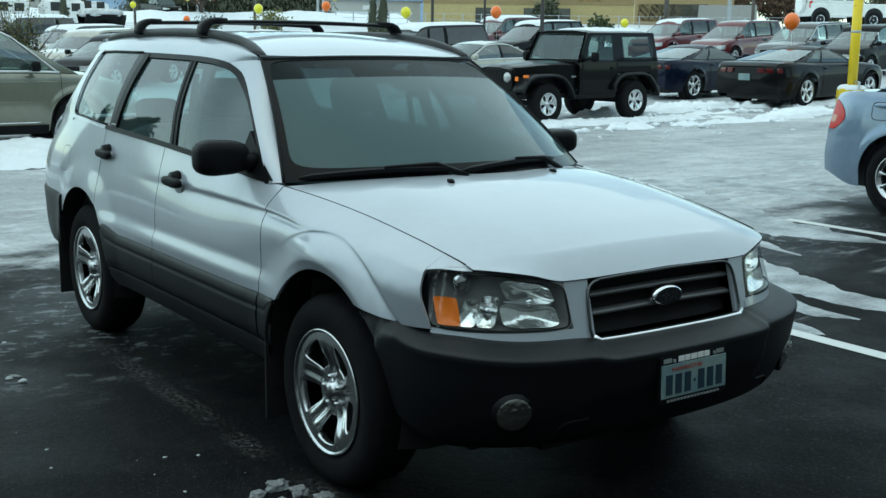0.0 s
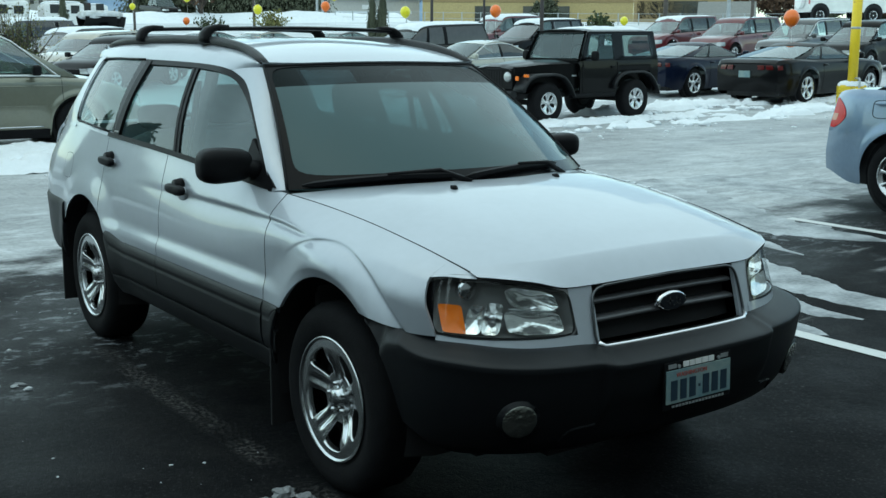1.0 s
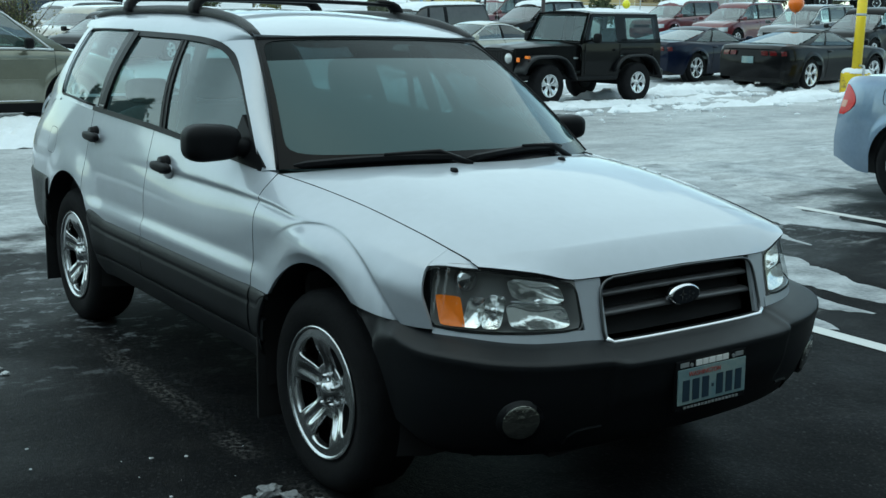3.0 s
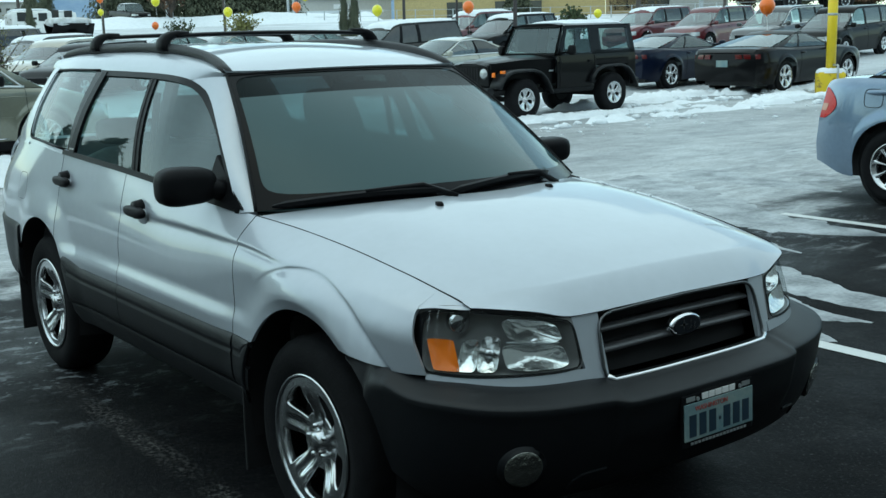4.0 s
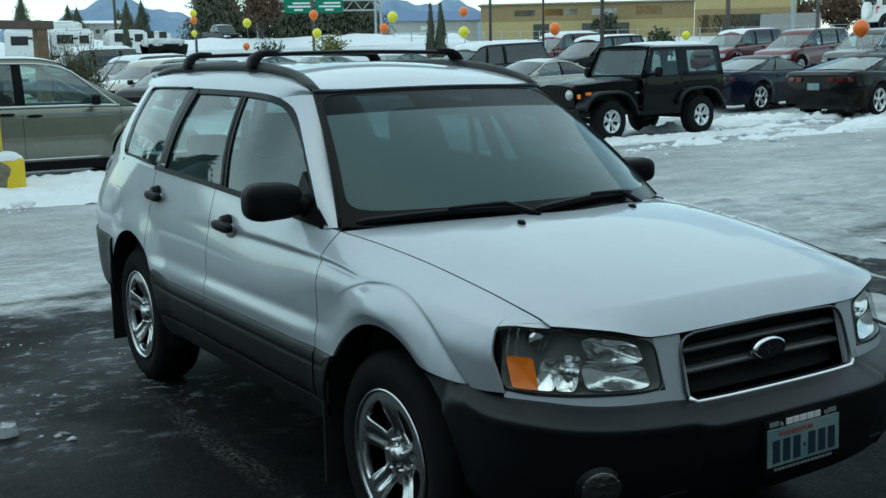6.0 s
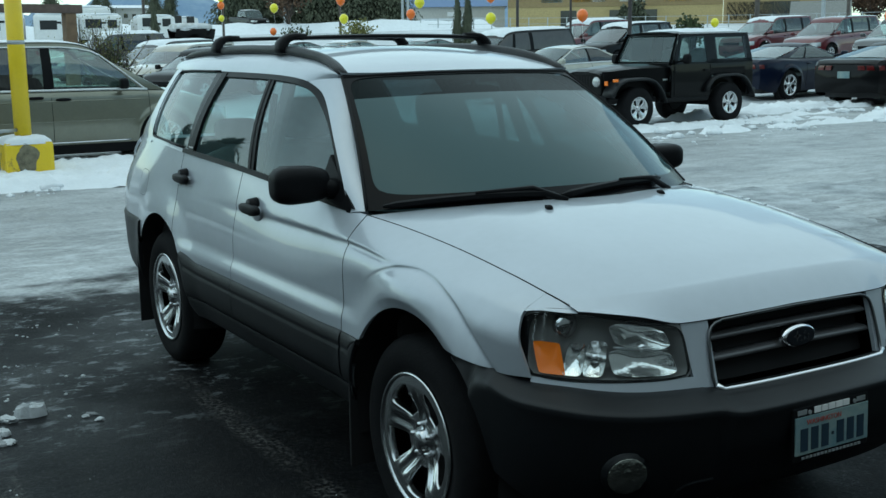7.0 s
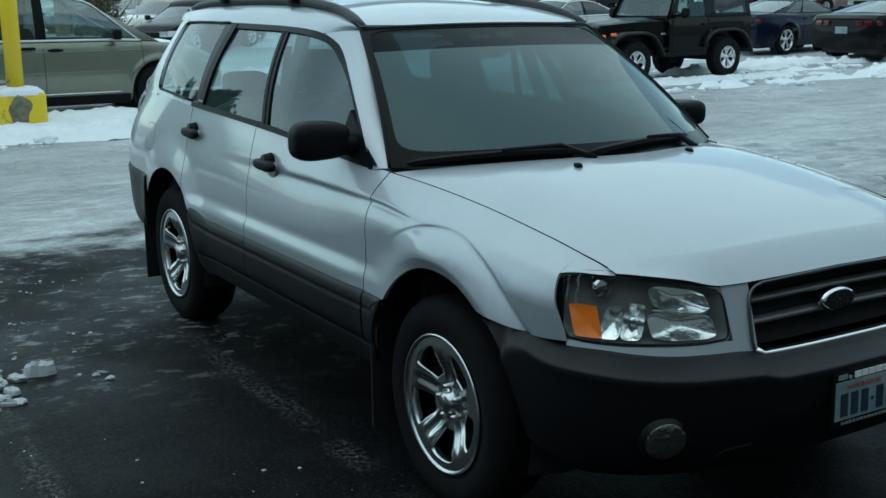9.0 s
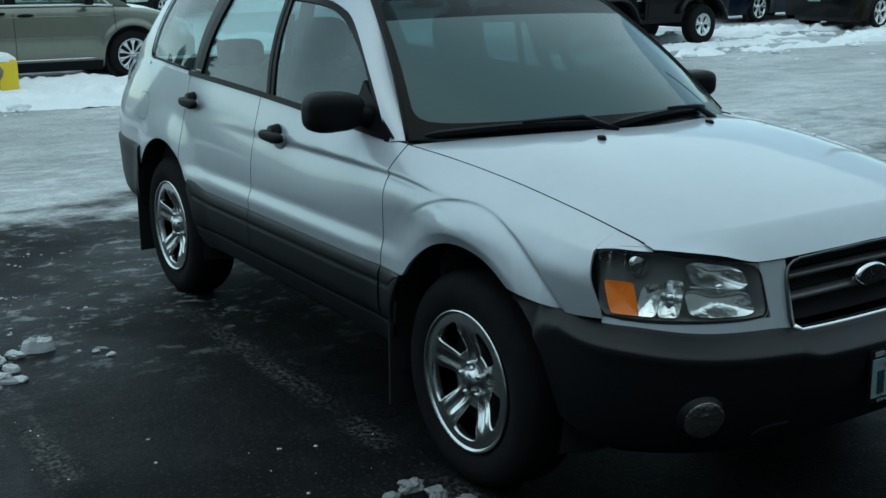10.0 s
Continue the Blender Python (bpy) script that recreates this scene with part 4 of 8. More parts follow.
tx = new("state_text", fc)
tx.parent, tx.matrix_basis = plate, pose(-0.035, 0.027, 0.004)
fc.materials.append(material("plate_red", (0.35, 0.06, 0.05), 0.5))
for s in (-1, 1):
    bm = bmesh.new()
    tube(bm, [(s * 0.09, 0.06, 0), (s * 0.09, 0.06, 0.004)], 0.006, 8)
    part("screw", bm, STEEL, plate)

# fog lamps in their recess
for s in (-1, 1):
    tf = math.asin((0.582 / 0.812)**1.55)
    c, c1, c2 = (Vector(bumper_f(s * t, z)) for t, z in ((tf, 0.438), (tf + 0.02, 0.438), (tf, 0.448)))
    d = (c1 - c).cross(c2 - c).normalized()
    d = d if d.x > 0 else -d
    d = (d + Vector((0.35, 0, 0.0))).normalized()
    bm = bmesh.new()
    tube(bm, [c - d * 0.03, c + d * 0.004, c + d * 0.006, c - d * 0.004], [0.070, 0.068, 0.064, 0.061], 30, cap=False)
    fog = part("fog_lamp", bm, CLAD, wagon, "round fog lamp sunk in the bumper", smooth=True)
    bm = bmesh.new()
    e = c + Vector((-0.004, -s * 0.0, 0.0))
    tube(bm, [e - d * 0.02, e + d * 0.006, e + d * 0.009], [0.059, 0.059, 0.050], 28)
    part("lamp_ring", bm, TRIM, fog, smooth=True)
    bm = bmesh.new()
    tube(bm, [e + d * 0.009, e + d * 0.011, e + d * 0.014, e + d * 0.016], [0.055, 0.053, 0.040, 0.013], 28)
    part("lamp_glass", bm, material("fog_glass", (0.36, 0.37, 0.33), 0.08, metal=0.95, coat=0.7, bump=0.9, bscale=45), fog, smooth=True)
    # seam of the lower intake
    bm = bmesh.new()
    tube(bm, [Vector(bumper_f(s * t, z)) + Vector((0.002, 0, 0)) for t, z in ((0.30, 0.40), (0.36, 0.398), (0.40, 0.392), (0.43, 0.375), (0.44, 0.35))], 0.004, 6)
    part("bumper_edge", bm, CLAD, wagon)

# ---- wagon: mirrors, handles, wipers, rack ----
for s in (-1, 1):
    my, mw = (0.862, 0.106) if s < 0 else (0.818, 0.090)
    bm = bmesh.new()
    bmesh.ops.create_uvsphere(bm, u_segments=28, v_segments=18, radius=1)
    for v in bm.verts:
        x, y, z = v.co
        p = 3.4
        n = (abs(x)**p + abs(y)**p + abs(z)**p)**(1 / p)
        x, y, z = x / n, y / n, z / n
        hz = 0.071 if s < 0 else 0.056
        v.co = (-0.70 + 0.068 * x, s * (my + mw * y), 1.074 + hz * z * (1.0 - 0.07 * (1 - y)))
        if v.co.x < -0.74:
            v.co.x = -0.74
    mir = part("door_mirror", bm, TRIM, wagon, "black plastic door mirror", smooth=True)
    bm = bmesh.new()
    bmesh.ops.create_circle(bm, cap_ends=True, segments=24, radius=1)
    for v in bm.verts:
        v.co = (-0.742, s * (my + 0.088 * v.co.x), 1.074 + 0.052 * v.co.y)
    part("mirror_glass", bm, CHROME, mir)
    bm = bmesh.new()
    tube(bm, [(-0.66, s * 0.725, 1.045), (-0.67, s * 0.77, 1.06), (-0.69, s * 0.82, 1.08)], [0.04, 0.035, 0.035], 10)
    part("mirror_arm", bm, TRIM, mir, smooth=True)
    for hx, hz in ((-1.265, 0.922), (-2.147, 0.965)):
        y0 = side_y(hx, hz)
        bm = bmesh.new()
        bmesh.ops.create_uvsphere(bm, u_segments=20, v_segments=12, radius=1)
        for v in bm.verts:
            x, y, z = v.co
            n = (abs(x)**3 + abs(y)**3 + abs(z)**3)**(1 / 3)
            v.co = (hx - 0.01 + 0.098 * x / n, s * (y0 + 0.024 + 0.018 * y / n), hz - 0.004 + 0.022 * z / n)
        tube(bm, [(hx - 0.005, s * (y0 - 0.006), hz + 0.004), (hx - 0.005, s * (y0 + 0.028), hz + 0.004)], [0.040, 0.034], 20)
        h = part("door_handle", bm, TRIM, wagon, "black door handle", smooth=True)
        bm = bmesh.new()
        bmesh.ops.create_uvsphere(bm, u_segments=20, v_segments=10, radius=1)
        for v in bm.verts:
            v.co = (hx + 0.012 + 0.052 * v.co.x, s * (y0 + 0.001 + 0.006 * v.co.y), hz - 0.022 + 0.036 * v.co.z)
        part("handle_cup", bm, SILVER, h, "silver cup behind the handle", smooth=True)
    bm = bmesh.new()
    for k in range(4):
        box(bm, -2.165 + 0.014 * k, -2.155 + 0.014 * k, s * (gh_y(-2.14, 1.10) + 0.004), s * (gh_y(-2.14, 1.10) + 0.0075), 1.095, 1.108)
    part("pillar_mark", bm, WHITE, wagon, "small pale mark on the black pillar")
    # fuel flap outline
    if s < 0:
        bm = bmesh.new()
        pts = []
        for k in range(41):
            a = 2 * math.pi * k / 40
            x, z = -2.80 + 0.075 * math.copysign(abs(math.cos(a))**0.5, math.cos(a)), 0.885 + 0.065 * math.copysign(abs(math.sin(a))**0.5, math.sin(a))
            pts.append((x, -side_y(x, z) + 0.0015, z))
        tube(bm, pts, 0.0022, 4)
        part("fuel_flap_seam", bm, DARK, wagon)
    # mud flaps
    for fx in (-0.385, -2.905):
        bm = bmesh.new()
        box(bm, fx - 0.006, fx + 0.006, s * 0.62, s * 0.845, 0.13, 0.50, 0.004)
        part("mud_flap", bm, DARK, wagon, "black rubber mud flap")
    # wheel housings
    for ax, az, ar in (FA, RA):
        verts, faces = [], []
        n = 28
        for i in range(n + 1):
            a = math.pi * i / n * 1.16 - 0.08 * math.pi
            for y in (0.845, 0.70, 0.50):
                q = ar + (0.0 if y == 0.845 else 0.03)
                yy = y if y < 0.8 else side_y(ax + ar * math.cos(a), max(0.36, az + ar * math.sin(a))) - 0.008
                verts.append((ax + q * math.cos(a), s * yy, az + q * math.sin(a)))
        for i in range(n):
            for j in range(2):
                faces.append((i * 3 + j, i * 3 + j + 1, i * 3 + j + 4, i * 3 + j + 3))
        c0 = len(verts)
        verts.append((ax, s * 0.50, az))
        for i in range(n):
            faces.append((c0, i * 3 + 2, i * 3 + 5))
        mesh_ob("wheel_housing", verts, faces, DARK, wagon)

# wipers lie along the foot of the glass; the cowl below is black
surf("cowl", lin(-1, 1, 25), lin(0, 1, 4), lambda u, v: (-0.065 - 0.74 * (0.715 * u)**2 - 0.10 * v, 0.715 * u, 1.010 - 0.04 * u * u + 0.006 * v), TRIM, wagon, solid=0.01)
for u0, u1, v0, v1, pv in ((-0.95, -0.26, 0.004, 0.022, -0.42), (-0.24, 0.50, 0.008, 0.050, 0.30)):
    bm = bmesh.new()
    blade = [ws_f(u, v0 + (v1 - v0) * i / 14 + 0.020 * math.sin(math.pi * i / 14)) + Vector((0.012, 0, 0.014)) for i, u in enumerate(lin(u0, u1, 15))]
    tube(bm, blade, [0.005] + [0.013] * 13 + [0.005], 6)
    w = part("wiper", bm, TRIM, wagon, "black windscreen wiper")
    bm = bmesh.new()
    arm = [ws_f(pv + 0.2, 0.0) + Vector((0.02, 0, 0.0)), ws_f((u0 + u1) / 2 + 0.25, 0.05) + Vector((0.02, 0, 0.022)), blade[7] + Vector((0.004, 0, 0.012))]
    tube(bm, arm, [0.012, 0.010, 0.007], 6)
    part("wiper_arm", bm, TRIM, w, smooth=True)
for jx, jy in ((0.001, -0.29), (-0.046, 0.232)):
    bm = bmesh.new()
    jz = hood_c(jx) - 0.004
    bmesh.ops.create_uvsphere(bm, u_segments=14, v_segments=8, radius=1, matrix=Matrix.Translation((jx, jy, jz)) @ Matrix.Diagonal((0.014, 0.012, 0.012, 1)))
    box(bm, jx - 0.018, jx - 0.008, jy - 0.007, jy + 0.007, jz - 0.004, jz + 0.010, 0.002)
    part("washer_jet", bm, TRIM, wagon, smooth=True)

# roof rack: two cross bars on four feet
rack = thing("roof_rack", Matrix.Identity(4), "black cross-bar roof rack clamped to the wagon's rails", "roof rack")
for bx in (-1.625, -2.425):
    bm = bmesh.new()
    rows = []
    for y in lin(-0.47, 0.47, 21):
        z = 1.592 + 0.008 * (1 - (y / 0.47)**2) + (0.0 if bx > -2 else 0.004)
        rows.append([bm.verts.new((bx + 0.033 * math.cos(a), y, z + 0.010 * math.sin(a))) for a in [2 * math.pi * k / 12 for k in range(12)]])
    for a, b in zip(rows, rows[1:]):
        for k in range(12):
            bm.faces.new((a[k], a[(k + 1) % 12], b[(k + 1) % 12], b[k]))
    bm.faces.new(rows[0]), bm.faces.new(rows[-1])
    part("cross_bar", bm, TRIM, rack, smooth=True)
    for s in (-1, 1):
        bm = bmesh.new()
        rows = []
        zo = 0.0 if bx > -2 else 0.004
        prof = ((0.522, 1.530, 0.052, 0.020), (0.523, 1.548, 0.048, 0.022), (0.519, 1.566, 0.043, 0.023), (0.507, 1.582, 0.038, 0.021), (0.488, 1.593, 0.034, 0.018), (0.458, 1.600, 0.030, 0.015), (0.41, 1.601, 0.027, 0.012))
        for i, (y, z, hx, hn) in enumerate(prof):
            p, q = prof[max(0, i - 1)], prof[min(len(prof) - 1, i + 1)]
            d = Vector((0, q[0] - p[0], q[1] - p[1])).normalized()
            nrm = Vector((0, -d.z, d.y))
            ring = [(math.cos(2 * math.pi * k / 12), math.sin(2 * math.pi * k / 12)) for k in range(12)]
            rows.append([bm.verts.new(Vector((bx + hx * math.copysign(abs(c)**0.7, c), y, z + zo)) + nrm * hn * math.copysign(abs(g)**0.7, g)) for c, g in ring])
        for v in bm.verts:
            v.co.y *= s
        for a, b in zip(rows, rows[1:]):
            for k in range(12):
                bm.faces.new((a[k], a[(k + 1) % 12], b[(k + 1) % 12], b[k]))
        bm.faces.new(rows[0]), bm.faces.new(rows[-1])
        part("rack_foot", bm, TRIM, rack, smooth=True)

# ---- wagon: cabin ----
def cushion(bm, x0, x1, y0, y1, z0, z1, lean=0.0):
    """A padded block, leaning back by lean over its height."""
    base = len(bm.verts)
    r = bmesh.ops.create_uvsphere(bm, u_segments=20, v_segments=14, radius=1)
    for v in r["verts"]:
        c = v.co
        n = (abs(c.x)**4 + abs(c.y)**4 + abs(c.z)**4)**0.25
        x, y, z = c / n
        v.co = ((x0 + x1) / 2 + (x1 - x0) / 2 * x - lean * (z + 1) / 2, (y0 + y1) / 2 + (y1 - y0) / 2 * y, (z0 + z1) / 2 + (z1 - z0) / 2 * z)


for s in (-1, 1):
    y = s * 0.36
    bm = bmesh.new()
    cushion(bm, -1.62, -1.08, y - 0.25, y + 0.25, 0.50, 0.66)
    seat = part("front_seat", bm, CLOTH, wagon, "grey cloth front seat", smooth=True)
    bm = bmesh.new()
    cushion(bm, -1.62, -1.48, y - 0.245, y + 0.245, 0.60, 1.13, 0.17)
    part("seat_back", bm, CLOTH, seat, smooth=True)
    bm = bmesh.new()
    cushion(bm, -1.80, -1.70, y - 0.13, y + 0.13, 1.15, 1.335, 0.03)
    part("headrest", bm, CLOTH, seat, smooth=True)
bm = bmesh.new()
cushion(bm, -2.45, -1.98, -0.62, 0.62, 0.50, 0.66)
seat = part("rear_seat", bm, CLOTH, wagon, "grey cloth rear bench", smooth=True)
bm = bmesh.new()
cushion(bm, -2.50, -2.36, -0.62, 0.62, 0.60, 1.08, 0.16)
part("seat_back", bm, CLOTH, seat, smooth=True)
for y in (-0.36, 0.36):
    bm = bmesh.new()
    cushion(bm, -2.66, -2.58, y - 0.12, y + 0.12, 1.07, 1.20, 0.02)
    part("headrest", bm, CLOTH, seat, smooth=True)
dz = spl((-0.95, 0.78), (-0.88, 0.90), (-0.78, 0.955), (-0.5, 0.965), (-0.20, 0.985))
surf("dashboard", lin(-0.95, -0.20, 16), lin(-1, 1, 13), lambda x, v: (x - 0.30 * v * v * sst(-0.95, -0.2, x), v * 0.66, dz(x) + (0.03 * math.exp(-((v - 0.5) / 0.25)**2) if x < -0.6 else 0)), DASH, wagon, "grey plastic dashboard", flip=False, solid=0.02)
bm = bmesh.new()
hub = Vector((-0.93, 0.36, 0.965))
nrm = Vector((-0.88, 0, 0.45)).normalized()
ax1, ax2 = Vector((0, 1, 0)), nrm.cross(Vector((0, 1, 0)))
tube(bm, [hub + 0.19 * (math.cos(a) * ax1 + math.sin(a) * ax2) for a in lin(0, 2 * math.pi, 33)], 0.016, 8, cap=False)
for a in (0.15, math.pi - 0.15, -math.pi / 2):
    tube(bm, [hub, hub + 0.185 * (math.cos(a) * ax1 + math.sin(a) * ax2)], [0.035, 0.018], 6)
tube(bm, [hub + nrm * 0.02, hub - nrm * 0.03, hub - nrm * 0.22], [0.07, 0.075, 0.04], 14)
part("steering_wheel", bm, DASH, wagon, "dark steering wheel", smooth=True)
bm = bmesh.new()
cushion(bm, -0.95, -0.91, -0.125, 0.125, 1.335, 1.395)
tube(bm, [(-0.93, 0, 1.38), (-0.905, 0, 1.405)], 0.01, 6)
part("interior_mirror", bm, DASH, wagon, smooth=True)
bm = bmesh.new()
box(bm, -3.30, -0.25, -0.72, 0.72, 0.30, 0.34)
for s in (-1, 1):
    box(bm, -3.25, -0.45, s * 0.705, s * 0.735, 0.34, 0.985)
box(bm, -0.30, -0.27, -0.7, 0.7, 0.34, 0.96)
box(bm, -3.36, -2.66, -0.62, 0.62, 0.34, 0.80)
part("cabin_tub", bm, DASH, wagon)
bm = bmesh.new()
box(bm, -3.30, 0.45, -0.52, 0.52, 0.20, 0.235)
box(bm, 0.56, 0.62, -0.36, 0.36, 0.22, 0.78)
box(bm, -0.25, 0.62, -0.5, 0.5, 0.60, 0.64)
part("underbody", bm, DARK, wagon)
for s in (-1, 1):
    bm = bmesh.new()
    tube(bm, [(-1.60, s * 0.57, 1.36), (-1.60, s * 0.62, 1.05), (-1.55, s * 0.64, 0.75)], 0.016, 5)
    part("seat_belt", bm, TRIM, wagon)
    bm = bmesh.new()
    tube(bm, [(-1.50, s * 0.54, 1.41), (-1.45, s * 0.66, 1.05), (-1.44, s * 0.67, 0.8)], 0.03, 6)
    part("pillar_trim", bm, CLOTH, wagon)
surf("headlining", lin(0.02, 1, 20), lin(-1, 1, 9), lambda u, v: (lambda p: (p[0], p[1] * 0.97, p[2] - 0.035))(roof_f(u, v)), CLOTH, wagon, flip=True)
for s in (-1, 1):
    wheel(wagon, 0, s * 0.815, 0.332, 0.215, 0.218, s, fill=0.66)
    wheel(wagon, -2.525, s * 0.815, 0.332, 0.215, 0.218, s, fill=0.66)


# ---- vehicles round the lot: front axle at x = 0, nose to +x ----
KINDS = {
    "panelvan": dict(fo=1.0, wb=3.1, ro=1.0, hw=0.985, H=1.74, r=0.345, top=((-4.1, 0.95), (-4.0, 1.04), (-0.6, 1.03), (0.15, 0.99), (0.55, 0.90), (0.85, 0.78), (1.0, 0.60)), gh=(0.20, -0.85, -3.75, -4.02), win=(0.035, 0.30, 0.5, 1.0), yt=0.76, lean=1.0),
    "sedan": dict(fo=0.95, wb=2.75, ro=1.10, hw=0.90, H=1.46, r=0.33, top=((-3.85, 0.86), (-3.72, 0.97), (-3.0, 1.0), (-0.5, 0.96), (0.4, 0.88), (0.8, 0.78), (0.95, 0.64)), gh=(-0.35, -1.30, -2.25, -3.25), win=(0.04, 0.50, 0.93), yt=0.68, arc=(0.05, 0.06)),
    "suv": dict(fo=0.90, wb=2.75, ro=0.98, hw=0.93, H=1.72, r=0.36, top=((-3.73, 0.98), (-3.6, 1.09), (-2.4, 1.08), (-0.4, 1.02), (0.3, 0.97), (0.7, 0.88), (0.9, 0.68)), gh=(-0.05, -0.95, -3.1, -3.62), win=(0.03, 0.42, 0.74, 0.97), yt=0.74, lean=0.88),
    "minivan": dict(fo=1.0, wb=3.1, ro=1.0, hw=0.985, H=1.74, r=0.345, top=((-4.1, 0.95), (-4.0, 1.04), (-0.6, 1.03), (0.15, 0.99), (0.55, 0.90), (0.85, 0.78), (1.0, 0.60)), gh=(0.05, -0.85, -3.75, -4.02), win=(0.070, 0.405, 0.70, 1.0), yt=0.76, lean=0.90),
    "coupe": dict(fo=0.95, wb=2.85, ro=1.03, hw=0.96, H=1.37, r=0.365, top=((-3.88, 0.92), (-3.8, 1.0), (-3.2, 1.02), (-2.5, 0.99), (-0.5, 0.97), (0.5, 0.90), (0.85, 0.80), (0.95, 0.66)), gh=(-0.55, -1.50, -2.05, -3.30), win=(0.05, 0.60, 0.86), yt=0.64, arc=(0.035, 0.05), hip=0.03),
    "pickup": dict(fo=0.98, wb=3.5, ro=1.2, hw=0.98, H=1.86, r=0.385, top=((-4.7, 1.18), (-2.8, 1.20), (-0.5, 1.14), (0.6, 1.08), (0.88, 0.98), (0.98, 0.75)), gh=(-0.45, -1.0, -2.45, -2.70), win=(0.0, 0.55, 1.0), yt=0.74),
    "compact": dict(fo=0.85, wb=2.68, ro=0.80, hw=0.848, H=1.46, r=0.31, top=((-3.48, 0.985), (-3.38, 1.008), (-3.05, 1.02), (-0.2, 0.93), (0.4, 0.85), (0.7, 0.75), (0.85, 0.6)), gh=(-0.05, -1.0, -2.2, -3.0), win=(0.08, 0.56, 1.0), yt=0.70),
}
KINDS["crossover"] = dict(KINDS["suv"], H=1.56, lean=0.80, top=((-3.73, 0.94), (-3.6, 1.03), (-2.4, 1.02), (-0.4, 0.96), (0.3, 0.91), (0.7, 0.82), (0.9, 0.64)))
GLASS_S = glass("sky_lit_windscreen", (0.45, 0.60, 0.58), base=0.16)
GREENG = glass("green_window_glass", (0.66, 0.84, 0.75), base=0.15, veil=0.10)
# whitish half-metal for chrome trim, with the sky's reflection put into its colour
BRIGHT = material("bright_window_trim", (0.70, 0.72, 0.73), 0.3, metal=0.4, vary=0.04)
VANSIDE = material("brown_grey_side", (0.055, 0.052, 0.05), 0.35, vary=0.15, coat=0.4)
LAMP = material("lamp_white", (0.45, 0.46, 0.46), 0.2, metal=0.5, coat=0.6)
INSIDE = material("car_interior", (0.045, 0.045, 0.047), 0.85, vary=0.2)


def vehicle(name, label, m, body, kind, snow=0.0, spokes=5, fine=1.0, chrome=False, seats=False, group="", fill=0.5, rimr=0.62, cat="car"):
    k = KINDS[kind]
    car = thing(name, m, label, cat, group)
    fo, wb, ro, hw, H, r = (k[q] for q in ("fo", "wb", "ro", "hw", "H", "r"))
    x0, x1 = -(wb + ro), fo
    zt = spl(*k["top"])
    arches = ((0.0, r, r + 0.065), (-wb, r, r + 0.065))

    def ends(x):
        f = max(0.0, (x - (x1 - 0.75)) / 0.75)
        b = max(0.0, ((x0 + 0.6) - x) / 0.6)
        return 1 - 0.24 * f**2.6 - 0.16 * b**3

    def sy(x, z):
        t, e = zt(x), ends(x)
        f = spl((0.18, 0.93 * hw * e), (0.42, 0.985 * hw * e), (min(0.62, t - 0.12), hw * e), (t - 0.05, 0.965 * hw * e), (t, 0.90 * hw * e))
        y = f(z)
        for ax, az, ar in arches:
            y += 0.018 * sst(ar + 0.10, ar + 0.02, math.hypot(x - ax, z - az))
        if "hip" in k:
            y += k["hip"] * math.exp(-((x + wb) / 0.75)**2 - ((z - 0.72) / 0.20)**2) - 0.02 * math.exp(-((x + wb * 0.48) / 0.9)**2 - ((z - 0.50) / 0.12)**2)
        return y

    def lo(x):
        z = 0.20 + 0.10 * sst(0.35, 0.0, abs(x - x0)) + 0.06 * sst(0.3, 0.0, abs(x1 - x))
        for ax, az, ar in arches:
            q = ar * ar - (x - ax)**2
            if q > 0:
                z = max(z, az + math.sqrt(q))
        return z
    xs = set(lin(x0, x1, int(46 * fine)))
    for ax, az, ar in arches:
        for i in range(1, 9):
            d = ar * (1 - (i / 9)**2.2 * 0.45)
            xs |= {ax - d, ax + d}
    xs = sorted(xs)
    nz = int(14 * fine)
    verts, faces = [], []
    for s in (-1, 1):
        b0 = len(verts)
        for x in xs:
            a, b = lo(x), zt(x)
            for j in range(nz):
                z = a + (b - a) * j / (nz - 1)
                verts.append((x, s * sy(x, z), z))
        for i in range(len(xs) - 1):
            for j in range(nz - 1):
                q = (b0 + i * nz + j, b0 + (i + 1) * nz + j, b0 + (i + 1) * nz + j + 1, b0 + i * nz + j + 1)
                faces.append(q if s < 0 else q[::-1])
    # closed ends
    for xe, d in ((x1, 1), (x0, -1)):
        b0 = len(verts)
        for j in range(nz):
            z = lo(xe) + (zt(xe) - lo(xe)) * j / (nz - 1)
            for t in lin(-1, 1, 13):
                verts.append((xe + d * 0.10 * (1 - t * t) * (0.4 + 0.6 * math.sin(math.pi * min(1, (j + 1) / nz))), t * sy(xe, z), z))
        for j in range(nz - 1):
            for t in range(12):
                q = (b0 + j * 13 + t, b0 + j * 13 + t + 1, b0 + (j + 1) * 13 + t + 1, b0 + (j + 1) * 13 + t)
                faces.append(q if d > 0 else q[::-1])
    mesh_ob("body", verts, faces, body, car)
    b0x, t0x, t1x, b1x = k["gh"]
    crown = 0.045
    surf("hood", lin(b0x - 0.05, x1, 14), lin(-1, 1, 13), lambda x, v: (x + (0.10 * (1 - v * v) * 0.5 if x > x1 - 0.01 else 0), v * sy(x, zt(x)), zt(x) + crown * (1 - v**4)), body, car)
    if kind in ("sedan", "coupe", "compact"):
        surf("trunk_lid", lin(x0, b1x + 0.08, 10), lin(-1, 1, 13), lambda x, v: (x - (0.05 * (1 - v * v) if x < x0 + 0.01 else 0), v * sy(x, zt(x)), zt(x) + 0.02 * (1 - v**4)), body, car)
